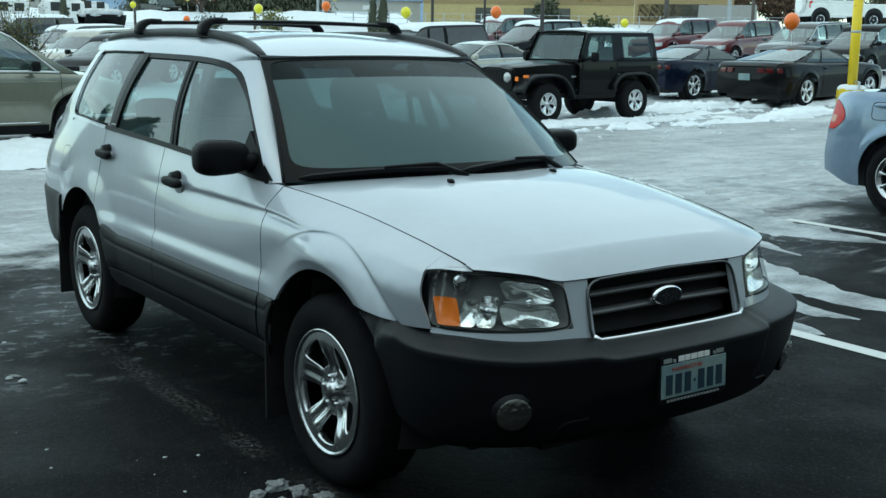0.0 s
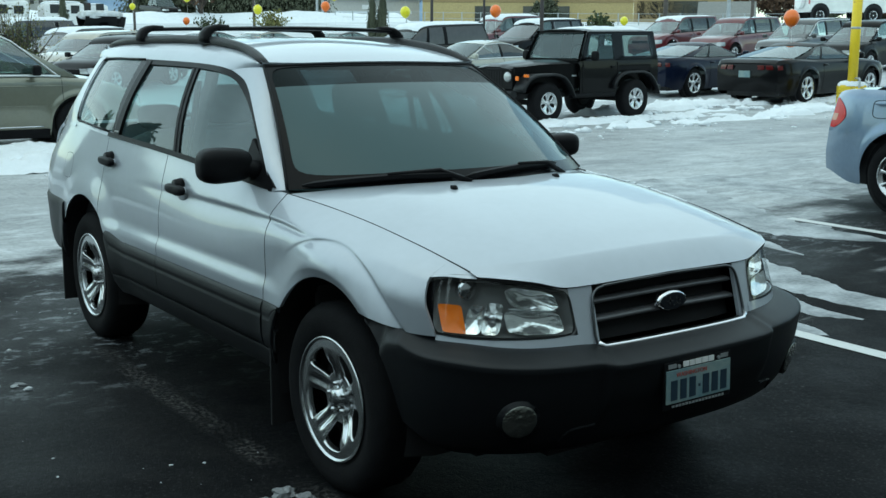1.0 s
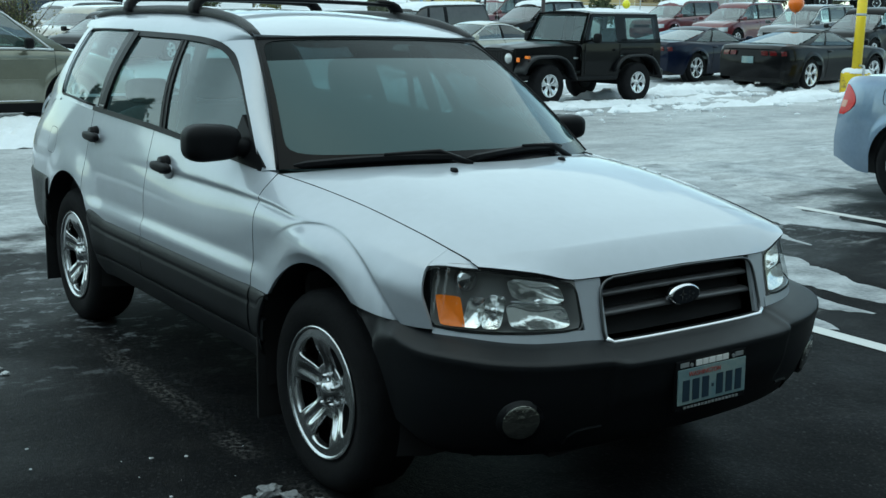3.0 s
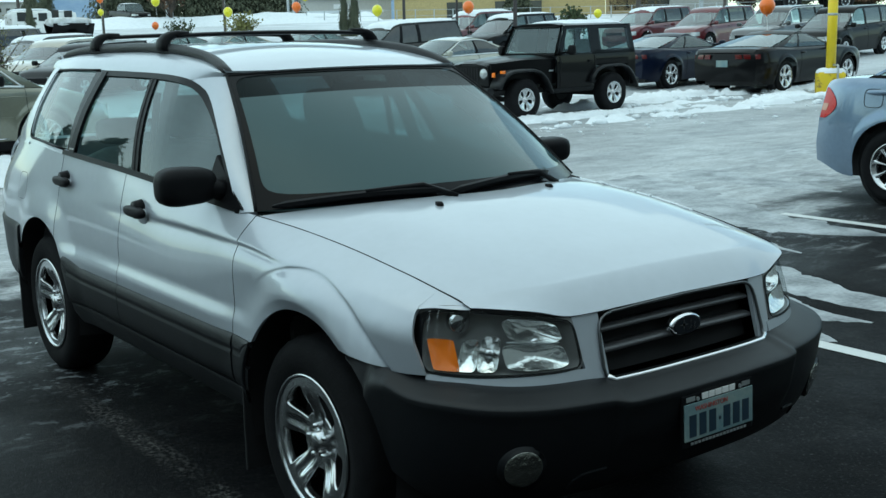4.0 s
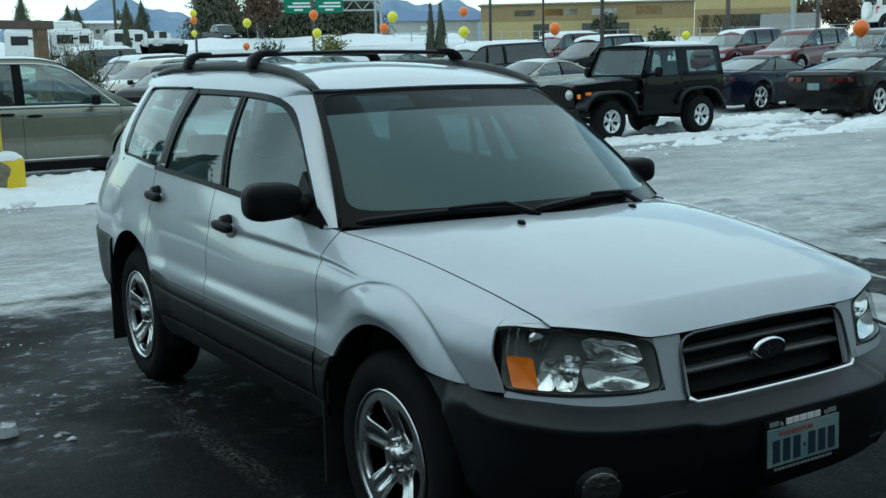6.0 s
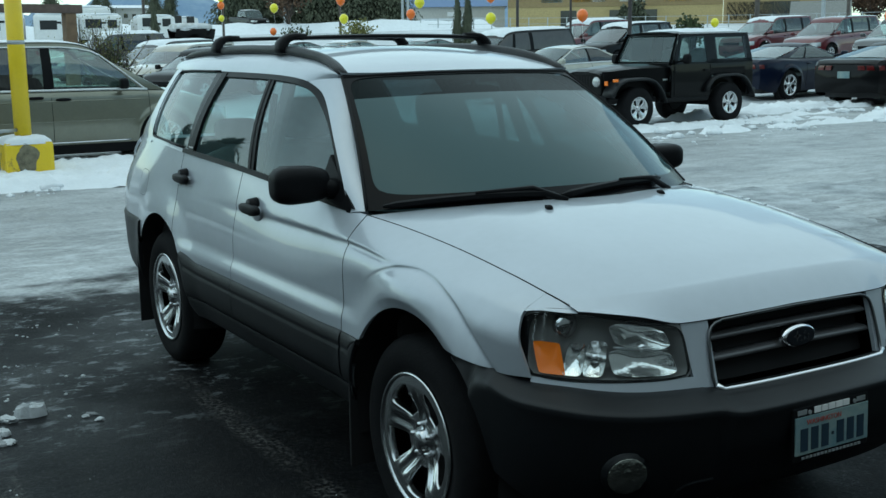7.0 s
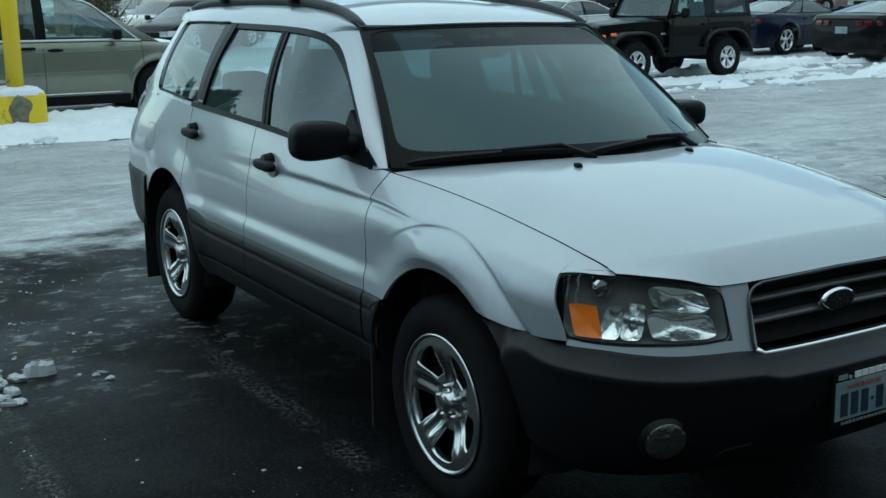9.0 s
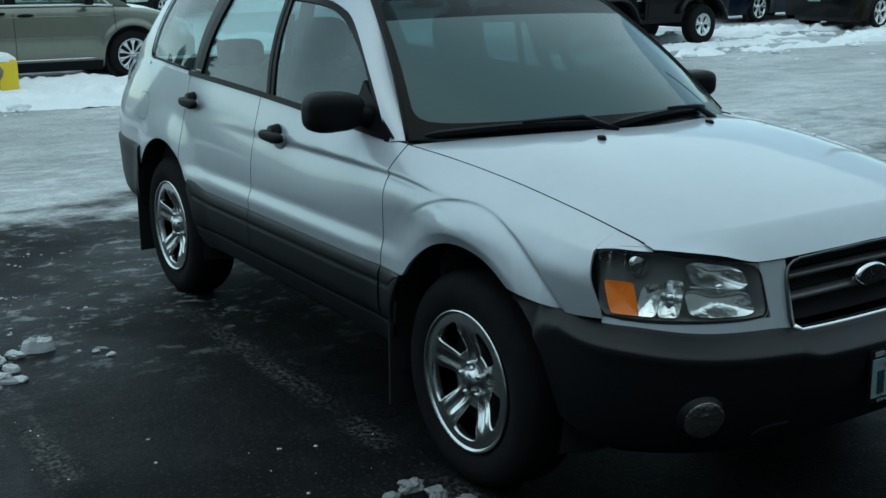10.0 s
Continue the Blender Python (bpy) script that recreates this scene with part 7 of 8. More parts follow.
def slab(x, y, w, d, h, turn, label):
    """A broken plate of slush, thin and ragged."""
    bm = bmesh.new()
    n, rows = 26, []
    sd = rnd.random() * 40
    for q, z in ((1.06, -0.004), (1.0, 0.45 * h), (0.90, h), (0.55, h * 1.1), (0.02, h)):
        row = []
        for i in range(n):
            a = 2 * math.pi * i / n
            k = q * (1 + 0.32 * noise.noise(Vector((math.cos(a) * 1.6 + sd, math.sin(a) * 1.6, 0))) + 0.16 * noise.noise(Vector((math.cos(a) * 6, math.sin(a) * 6, sd))))
            row.append(bm.verts.new((w * k * math.cos(a), d * k * math.sin(a), z * (1 + 0.4 * noise.noise(Vector((k * 4, a * 2, sd)))))))
        rows.append(row)
    for a, b in zip(rows, rows[1:]):
        for i in range(n):
            bm.faces.new((a[i], a[(i + 1) % n], b[(i + 1) % n], b[i]))
    ob = part("slush_slab", bm, SNOW_D if h > 0.015 else SNOW_G, None)
    ob.matrix_basis = pose(x, y, ground_h(x, y), 0, 0, turn)
    return tagged(ob, label, "snow", "slabs of slush")


slab(-1.68, -1.80, 0.075, 0.030, 0.010, 60, "thin plate of dirty slush beside the snow lumps")
slab(-1.80, -1.75, 0.045, 0.025, 0.018, 20, "thick broken plate of dirty snow on wet asphalt")
slab(-1.98, -1.60, 0.058, 0.036, 0.045, 75, "thick broken plate of dirty snow on wet asphalt")
slab(-1.86, -1.37, 0.030, 0.010, 0.006, 40, "thin scrap of slush on wet asphalt")
# lumps near the front wheel take the grey snow, their shade being in its colour
for x, y, r in ((-2.04, -1.86, 0.09), (-2.16, -1.95, 0.08), (-1.90, -1.80, 0.045), (-1.84, -1.90, 0.04), (-1.72, -1.80, 0.03), (-1.66, -1.74, 0.022), (-1.62, -1.86, 0.035), (-1.95, -1.70, 0.03), (-2.02, -1.55, 0.02), (-1.80, -1.74, 0.02),
                (-0.05, -0.97, 0.035), (0.03, -0.93, 0.03), (0.14, -0.90, 0.035), (0.20, -0.93, 0.03), (0.10, -1.02, 0.03), (-0.02, -1.06, 0.022), (0.24, -1.02, 0.025), (-1.84, -1.40, 0.012), (-1.76, -1.36, 0.015), (-1.88, -1.46, 0.008)):
    chunk(x, y, r, 0.75 if r > 0.05 else 0.5, SNOW_G if x > -0.5 else None)


# ---- yellow lamp posts ----
OLDC = material("weathered_concrete", (0.10, 0.09, 0.06), 0.9, color2=(0.24, 0.22, 0.15), scale=14, bump=0.5, bscale=60)


def lamp_post(x, y, label, turn):
    z = ground_h(x, y)
    p = thing("lamp_post", pose(x, y, z, 0, 0, turn), label, "lamp post", "yellow lamp posts")
    bm = bmesh.new()
    box(bm, -0.30, 0.30, -0.30, 0.30, -0.05, 0.475, 0.06)
    part("base", bm, scuff(material("chipped_yellow", (0.76, 0.55, 0.02), 0.55, color2=(0.74, 0.53, 0.03), scale=3, bump=0.4, bscale=30), (0.24, 0.15, 0.05), 5.0, 0.57, 0.66), p, "chipped yellow concrete base")
    bm = bmesh.new()
    vs = []
    for i in range(22):
        a = 2 * math.pi * i / 22
        q = 1 + 0.35 * noise.noise(Vector((math.cos(a) * 2, math.sin(a) * 2, y))) + 0.12 * noise.noise(Vector((math.cos(a) * 7, math.sin(a) * 7, y)))
        vs.append(bm.verts.new((0.3035, -0.045 + 0.135 * q * math.cos(a), 0.27 + 0.185 * q * math.sin(a))))
    bm.faces.new(vs)
    part("bare_patch", bm, OLDC, p, "bare concrete where the paint has broken off")
    bm = bmesh.new()
    tube(bm, [(0, 0, 0.5), (0, 0, 2.55)], 0.105, 20)
    part("painted_pole", bm, YELLOW, p, smooth=True)
    bm = bmesh.new()
    tube(bm, [(0, 0, 1.68), (0, 0, 1.73)], 0.108, 20)
    part("tape_band", bm, STEEL, p, "grey band round the pole", smooth=True)
    bm = bmesh.new()
    tube(bm, [(0, 0, 2.55), (0, 0, 7.5)], [0.104, 0.09], 16)
    part("upper_pole", bm, material("brown_pole", (0.09, 0.06, 0.045), 0.6, vary=0.2), p, smooth=True)
    bm = bmesh.new()
    rows = []
    for i in range(25):
        row = []
        for q in (0.0, 0.5, 0.8, 0.95, 1.0):
            a = 2 * math.pi * i / 24
            e = max(abs(math.cos(a)), abs(math.sin(a)))**0.8
            w_ = q * (0.305 + 0.02 * noise.noise(Vector((math.cos(a) * 3, math.sin(a) * 3, x)))) / e
            row.append(bm.verts.new((w_ * math.cos(a), w_ * math.sin(a), 0.47 + (1 - q**5) * (0.075 + 0.03 * noise.noise(Vector((w_ * math.cos(a) * 9, w_ * math.sin(a) * 9, x)))) - 0.03 * (q == 1.0))))
        rows.append(row)
    for a, b in zip(rows, rows[1:]):
        for k in range(4):
            bm.faces.new((a[k], a[k + 1], b[k + 1], b[k]))
    part("base_snow", bm, SNOW, p, "snow on the base", smooth=True)
    bm = bmesh.new()
    tube(bm, [(0.12, -0.355, -0.05), (0.12, -0.355, 0.56), (0.12, -0.33, 0.60), (0.11, -0.28, 0.61), (0.05, -0.09, 0.61)], 0.024, 8)
    part("conduit", bm, STEEL, p, smooth=True)
    return p


lamp_post(-12.08, 0.30, "tall yellow lamp post on a chipped concrete base in snow", 4)
lamp_post(-11.95, 19.3, "tall yellow lamp post on a square base behind the aisle", 40)

# wooden sign frame by the snow bank
sign = thing("timber_frame", pose(-22.45, 3.33, ground_h(-22.45, 3.33), 0, 0, 100), "brown timber sign frame of post and beam", "sign frame")
bm = bmesh.new()
box(bm, -0.12, 0.12, -0.12, 0.12, 0, 2.42, 0.01)
part("post", bm, material("brown_timber", (0.17, 0.11, 0.065), 0.8, vary=0.25), sign)
bm = bmesh.new()
box(bm, -4.7, 0.26, -0.14, 0.14, 2.42, 2.60, 0.01)
part("beam", bm, material("grey_brown_timber", (0.12, 0.085, 0.07), 0.8, vary=0.25), sign)
bm = bmesh.new()
box(bm, -4.4, -4.18, -0.11, 0.11, 0, 2.42, 0.01)
part("post", bm, BARK, sign)


# ---- trees ----
NEEDLE = material("conifer_needles", (0.042, 0.050, 0.032), 0.85, color2=(0.105, 0.112, 0.070), scale=2)
LEAF_B = material("brown_leaves", (0.07, 0.04, 0.025), 0.85, color2=(0.12, 0.07, 0.04), scale=3)
LEAF_Y = material("yellow_green_leaves", (0.15, 0.16, 0.05), 0.85, color2=(0.22, 0.20, 0.07), scale=4)
LEAF_G = material("green_leaves", (0.03, 0.05, 0.015), 0.85, color2=(0.06, 0.07, 0.03), scale=4)


def conifer(label, x, y, h, w, seed, lean=0.0):
    rn = random.Random(seed)
    t = thing("conifer_tree", pose(x, y, ground_h(x, y) - 0.1), label, "tree", "conifers")
    bm = bmesh.new()
    tube(bm, [(0, 0, 0), (0, 0, h * 0.5), (0, 0, h * 0.97)], [h * 0.018, h * 0.012, 0.01], 8)
    part("trunk", bm, BARK, t)
    verts, faces = [], []
    tiers = 66
    side = [0.55 + 0.75 * rn.random() for _ in range(9)]
    for i in range(tiers):
        f = i / (tiers - 1)
        z = h * (0.10 + 0.88 * f)
        rad = w * (1 - f)**0.85 * (0.75 + 0.5 * rn.random()) + 0.10
        nb = max(8, int(34 * (1 - f) + 8))
        for k in range(nb):
            a = 2 * math.pi * (k + rn.random()) / nb
            q = rad * (0.45 + 0.6 * rn.random()) * side[(int(a / 0.7) + i // 5) % 9]
            if rn.random() < 0.22:
                continue
            ca, sa = math.cos(a), math.sin(a)
            for s_ in (0.3, 0.5, 0.68, 0.84, 1.0):
                c = Vector((q * s_ * ca, q * s_ * sa, z - 0.18 * q * s_ + rn.uniform(-0.3, 0.3)))
                wd = 0.058 * rad * (1.15 - s_ * 0.6) + 0.035
                dz = rn.uniform(0.12, 0.30) * (0.4 + 0.25 * rad)
                b0 = len(verts)
                verts += [c + Vector((-ca * wd * 0.9, -sa * wd * 0.9, dz * 0.3)), c + Vector((-sa * wd, ca * wd, -dz * 0.3)), c + Vector((ca * wd * 0.9, sa * wd * 0.9, -dz * 0.8)), c + Vector((sa * wd, -ca * wd, -dz * 0.2)), c + Vector((0, 0, dz * 0.5))]
                faces += [(b0, b0 + 1, b0 + 4), (b0 + 1, b0 + 2, b0 + 4), (b0 + 2, b0 + 3, b0 + 4), (b0 + 3, b0, b0 + 4)]
    mesh_ob("crown", verts, faces, NEEDLE, t, smooth=False)
    return t


def leafy(name, label, x, y, h, w, mat, seed, leaves=500, size=0.12, base=0.25, twigs=26):
    """A small tree or shrub: branching twigs with clumps of leaves and gaps between."""
    rn = random.Random(seed)
    t = thing(name, pose(x, y, ground_h(x, y) - 0.05), label, "shrub" if h < 3 else "tree")
    bm = bmesh.new()
    tips = []
    tube(bm, [(0, 0, 0), (0.02 * h, 0, h * base), (0, 0, h * (base + 0.25))], [0.03 * h, 0.022 * h, 0.012 * h], 6)
    for k in range(twigs):
        a, e = rn.uniform(0, 2 * math.pi), rn.uniform(0.25, 1.25)
        p0 = Vector((0, 0, h * base * rn.uniform(0.5, 1.6)))
        L = h * rn.uniform(0.30, 0.72)
        d = Vector((math.cos(a) * math.cos(e) * w / h * 1.2, math.sin(a) * math.cos(e) * w / h * 1.2, math.sin(e))).normalized()
        p1 = p0 + d * L * 0.5 + Vector((rn.uniform(-1, 1), rn.uniform(-1, 1), rn.uniform(0, 1))) * 0.05 * h
        p2 = p1 + (d + Vector((rn.uniform(-0.3, 0.3), rn.uniform(-0.3, 0.3), rn.uniform(0, 0.4)))).normalized() * L * 0.5
        tube(bm, [p0, p1, p2], [0.010 * h, 0.006 * h, 0.002 * h], 4)
        tips += [p1, p2, (p1 + p2) / 2]
        for q in range(2):
            p3 = p1 + (p2 - p1) * rn.random() + Vector((rn.uniform(-1, 1), rn.uniform(-1, 1), rn.uniform(0, 1))) * 0.16 * h
            tube(bm, [p1, p3], [0.004 * h, 0.001 * h], 3)
            tips.append(p3)
    part("trunk", bm, BARK, t)
    verts, faces = [], []
    for k in range(leaves):
        c = rn.choice(tips) + Vector((rn.gauss(0, 1), rn.gauss(0, 1), rn.gauss(0, 1))) * 0.05 * h
        u = Vector((rn.gauss(0, 1), rn.gauss(0, 1), rn.gauss(0, 1))).normalized() * size * rn.uniform(0.5, 1.2)
        v = u.orthogonal().normalized() * size * rn.uniform(0.3, 0.7)
        b0 = len(verts)
        verts += [c - u, c + v, c + u, c - v]
        faces.append((b0, b0 + 1, b0 + 2, b0 + 3))
    if leaves:
        mesh_ob("leaves", verts, faces, mat, t, smooth=False)
    return t


for i, (x, y, h, w) in enumerate(((-101.9, 37.0, 10.5, 2.6), (-104.0, 40.1, 8.8, 2.6), (-103.9, 42.9, 10.5, 2.3), (-100.8, 44.8, 10.0, 2.8), (-102.7, 47.9, 11.5, 3.2),
                                  (-99.1, 48.4, 9.8, 2.8), (-100.1, 51.0, 11.5, 3.2), (-97.3, 51.9, 9.5, 2.6), (-108.7, 32.8, 4.6, 1.6), (-119.6, 34.6, 5.2, 1.7), (-130, 32.0, 5.0, 2.0), (-141, 40.0, 5.4, 2.0), (-150, 36.0, 6.5, 2.6), (-140, 28.0, 7.0, 2.6), (-146, 18.0, 7.5, 2.8), (-62, 96.0, 5.0, 2.4))):
    conifer("dark green conifer beyond the road", x, y, h, w, 100 + i)
conifer("narrow dark cypress at the edge of the lot", -49.7, 13.4, 2.6, 0.28, 140)
for dy in (0.0, 0.45):
    conifer("narrow dark young conifer beside the lot", -56.6 + dy, 34.4 + dy, 3.2, 0.28, 141 + int(dy * 10))
leafy("brown_tree", "tree with brown withered leaves by the road", -87.1, 36.3, 5.6, 1.3, LEAF_B, 3, 1100, 0.22, 0.2, 40)
leafy("bare_shrub", "twiggy shrub with few leaves beside the parked cars", -24.3, 4.55, 2.75, 0.72, LEAF_Y, 4, 1500, 0.030, 0.15, 60)
leafy("low_shrub", "dense low shrub beside the parked cars", -24.1, 4.55, 1.75, 0.40, LEAF_G, 5, 2600, 0.040, 0.15, 34)
leafy("yellow_shrub", "yellow-green shrub standing in snow", -55.2, 26.8, 1.9, 1.0, LEAF_Y, 6, 900, 0.10, 0.15, 30)
leafy("green_shrub", "thin green shrub standing in snow", -57.5, 24.0, 1.6, 1.1, LEAF_G, 7, 500, 0.09, 0.15, 30)
leafy("green_shrub", "low green shrub beside the road", -40.8, 38.7, 1.8, 1.5, LEAF_G, 8, 900, 0.12, 0.15, 30)
for k, (x, y) in enumerate(((-94, 80.5),)):
    leafy("dark_shrub", "dark evergreen shrub before the shop", x, y, 3.4, 2.6, NEEDLE, 20 + k, 1200, 0.28, 0.12, 34)

# brown winter trees and thickets beyond the road
for k, (x, y, h, w, mt) in enumerate(((-66, 92, 6.5, 5.5, LEAF_B), (-60, 95, 6.0, 5.0, NEEDLE), (-55, 97, 6.8, 5.5, LEAF_B), (-50, 99, 6.4, 5.0, NEEDLE), (-45, 101, 6.6, 5.5, LEAF_B), (-40, 103, 6.0, 5.0, LEAF_B), (-62, 88, 4.2, 4.5, NEEDLE), (-52, 93, 4.4, 4.5, LEAF_B), (-47, 96, 4.2, 4.0, NEEDLE), (-70, 90, 6.2, 5.0, LEAF_B), (-57, 91, 4.0, 4.2, LEAF_B), (-76, 88, 6.6, 5.5, NEEDLE), (-82, 93, 6.8, 5.5, LEAF_B), (-88, 98, 6.8, 5.5, NEEDLE), (-73, 84, 5.2, 4.5, LEAF_B), (-35, 104, 6.0, 5.0, NEEDLE))):
    leafy("winter_tree", "dark brown winter tree beyond the snowy road bank", x, y, h, w, mt, 60 + k, 2600, 0.20, 0.10, 60)

# ---- poles, gantry and sign ----
def pole(x, y, top, r, label, mat=None, arm=0.0, nm="utility_pole"):
    p = thing(nm, pose(x, y, ground_h(x, y)), label, "pole", "poles")
    g = ground_h(x, y)
    bm = bmesh.new()
    tube(bm, [(0, 0, -0.1), (0, 0, top - g)], [r, r * 0.8], 10)
    part("shaft", bm, mat or POLE, p, smooth=True)
    if arm:
        bm = bmesh.new()
        box(bm, -0.05, 0.05, -arm, arm, top - g - 1.2, top - g - 1.05)
        part("cross_arm", bm, mat or POLE, p)
    return p


pole(-112.3, 31.2, 13.0, 0.16, "brown wooden utility pole", arm=1.2)
pole(-62.9, 21.6, 9.5, 0.085, "brown wooden utility pole", arm=1.0)
pole(-60.1, 28.1, 9.5, 0.09, "grey wooden utility pole")
pole(-46.4, 31.8, 8.5, 0.085, "dark slim lamp pole", material("dark_pole", (0.06, 0.05, 0.05), 0.6))
pole(-32.8, 24.9, 7.5, 0.05, "dark slim lamp pole", bpy.data.materials["dark_pole"])
pole(-27.6, 23.5, 7.5, 0.075, "dark slim lamp pole", bpy.data.materials["dark_pole"])
pole(-45.3, 48.3, 8.5, 0.15, "brown wooden utility pole")
pole(-39.3, 47.0, 8.5, 0.12, "grey metal lamp pole", STEEL)
pole(-38.3, 47.8, 8.5, 0.10, "brown wooden utility pole")

gan = thing("sign_gantry", pose(-91.5, 43.5, ground_h(-91.5, 43.5), 0, 0, 90 - 24), "steel road gantry with green direction signs", "road sign")
GG = ground_h(-91.5, 43.5)
for sx in (-5.2, -4.8, 5.6, 6.1):
    bm = bmesh.new()
    tube(bm, [(sx, 0, -0.1), (sx, 0, 8.6 - GG)], 0.13, 10)
    part("gantry_post", bm, STEEL, gan)
for z in (6.55 - GG, 7.45 - GG):
    bm = bmesh.new()
    tube(bm, [(-5.2, 0, z), (6.1, 0, z)], 0.07, 8)
    part("gantry_chord", bm, STEEL, gan)
bm = bmesh.new()
for k in range(14):
    x0_ = -5.2 + k * 0.8
    tube(bm, [(x0_, 0, 6.55 - GG + 0.9 * (k % 2)), (x0_ + 0.8, 0, 6.55 - GG + 0.9 * ((k + 1) % 2))], 0.04, 5)
part("gantry_lattice", bm, STEEL, gan)
GREEN = material("sign_green", (0.0, 0.16, 0.085), 0.5, vary=0.08)
for x0_, x1_ in ((-2.75, -0.15), (0.1, 2.6)):
    bm = bmesh.new()
    box(bm, x0_, x1_, -0.16, -0.10, 6.35 - GG, 8.3 - GG, 0.02)
    sg = part("sign_board", bm, GREEN, gan, "green direction board with white lettering bars")
    for z, a, b in ((7.15, 0.3, 0.9), (6.85, 0.12, 0.92), (6.55, 0.35, 0.65)):
        bm = bmesh.new()
        w_ = x1_ - x0_
        box(bm, x0_ + w_ * a, x0_ + w_ * b, -0.175, -0.162, z - GG, z + 0.16 - GG)
        part("lettering_bar", bm, WHITE, sg)

# ---- buildings beyond the road ----
def hall(name, label, x, y, turn, w, d, h, wall, roof, doors=(), roofh=0.6, snow=False):
    g = ground_h(x, y)
    b = thing(name, pose(x, y, g, 0, 0, turn), label, "building")
    bm = bmesh.new()
    for q in ((-w / 2, w / 2, -0.2, 0.0), (-w / 2, w / 2, d, d + 0.2), (-w / 2, -w / 2 + 0.2, 0.0, d), (w / 2 - 0.2, w / 2, 0.0, d)):
        box(bm, *q, -0.3, h)
    part("wall", bm, wall, b)
    bm = bmesh.new()
    vs = [bm.verts.new(p) for p in ((-w / 2 - 0.4, -0.6, h), (w / 2 + 0.4, -0.6, h), (w / 2 + 0.4, d / 2, h + roofh), (-w / 2 - 0.4, d / 2, h + roofh), (-w / 2 - 0.4, d + 0.6, h), (w / 2 + 0.4, d + 0.6, h))]
    for f in ((0, 1, 2, 3), (3, 2, 5, 4), (0, 3, 4), (1, 5, 2), (0, 4, 5, 1)):
        bm.faces.new([vs[i] for i in f])
    part("roof", bm, roof, b)
    for nm, x0_, x1_, z0, z1, mt in doors:
        bm = bmesh.new()
        box(bm, x0_, x1_, -0.26, -0.205, z0, z1, 0.01)
        part(nm, bm, mt, b)
    return b


DKWIN = material("dark_window", (0.02, 0.022, 0.025), 0.15, coat=0.5)
TAN = material("tan_wall", (0.46, 0.36, 0.17), 0.8, vary=0.12)
PALE = material("pale_wall", (0.48, 0.47, 0.44), 0.8, vary=0.1)
BROOF = material("blue_roof", (0.06, 0.13, 0.28), 0.5, vary=0.1)
SROOF = material("snow_roof", (0.75, 0.78, 0.82), 0.8, vary=0.05)
SBLUE = material("sign_blue", (0.30, 0.50, 0.62), 0.5)
SORG = material("sign_orange", (0.80, 0.42, 0.06), 0.5)
hall("long_building", "long white building with square windows and a snowy roof", -132.5, 32.0, 77, 13.0, 8, 3.3, PALE, SROOF, [("window", -5 + 0.95 * k, -4.55 + 0.95 * k, 2.15, 2.6, DKWIN) for k in range(11)], 0.5)
hall("shop_building", "pale shop with a blue roof and small signs", -116.1, 71.3, 58, 11.5, 10, 3.1, PALE, BROOF, [("shop_window", -3.2, 3.8, 0.4, 1.3, DKWIN), ("sign_panel", -1.3, 1.2, 1.95, 2.5, WHITE), ("awning", -4.5, 4.8, 1.45, 1.75, SROOF)], 1.4)
hall("shop_building", "tan flat-fronted shop with coloured sign panels", -97.3, 80.4, 51, 24.0, 12, 4.3, TAN, material("brown_roof", (0.16, 0.13, 0.10), 0.8, vary=0.1),
     [("fascia", -12, 12, 2.5, 4.25, material("brown_fascia", (0.30, 0.22, 0.11), 0.8, vary=0.1)), ("sign_panel", -8.2, -5.8, 3.0, 3.7, SBLUE), ("sign_panel", -5.0, -2.6, 3.0, 3.8, SORG), ("sign_panel", -2.4, -1.0, 3.0, 3.7, WHITE), ("sign_panel", 0.6, 3.4, 3.0, 3.7, WHITE), ("sign_panel", 5.5, 8.5, 2.9, 3.9, SORG),
      ("shop_window", -0.5, 4.8, 0.2, 2.1, DKWIN), ("shop_door", -6.0, -4.2, 0.1, 2.1, DKWIN)], 0.5)
hall("shop_building", "brown and tan low shop beyond the road bank", -70.0, 76.5, 43, 9.0, 8, 4.2, TAN, bpy.data.materials["brown_roof"], [("fascia", -4.5, 4.5, 0.0, 2.4, bpy.data.materials["brown_fascia"]), ("shop_window", -4.2, 2.2, 0.3, 1.9, DKWIN)], 0.5)
hall("shed", "small grey gabled shed in the snow", -60.5, 71.5, 40, 4.0, 4, 0.5, PALE, material("grey_roof", (0.20, 0.20, 0.19), 0.8, vary=0.15), [], 1.5)
for k, x in enumerate((-1.6, 1.6)):
    bm = bmesh.new()
    box(bm, -1.3, 1.3, -1, 1, 0, 0.95, 0.03)
    c = part("cargo_box", bm, BROOF, None)
    c.matrix_basis = pose(-112.5 + k * 1.0, 67.4 + k * 2.9, ground_h(-112, 68) + 0.0, 0, 0, 58)
    tagged(c, "blue steel cargo box beside the shop", "container", "cargo boxes")


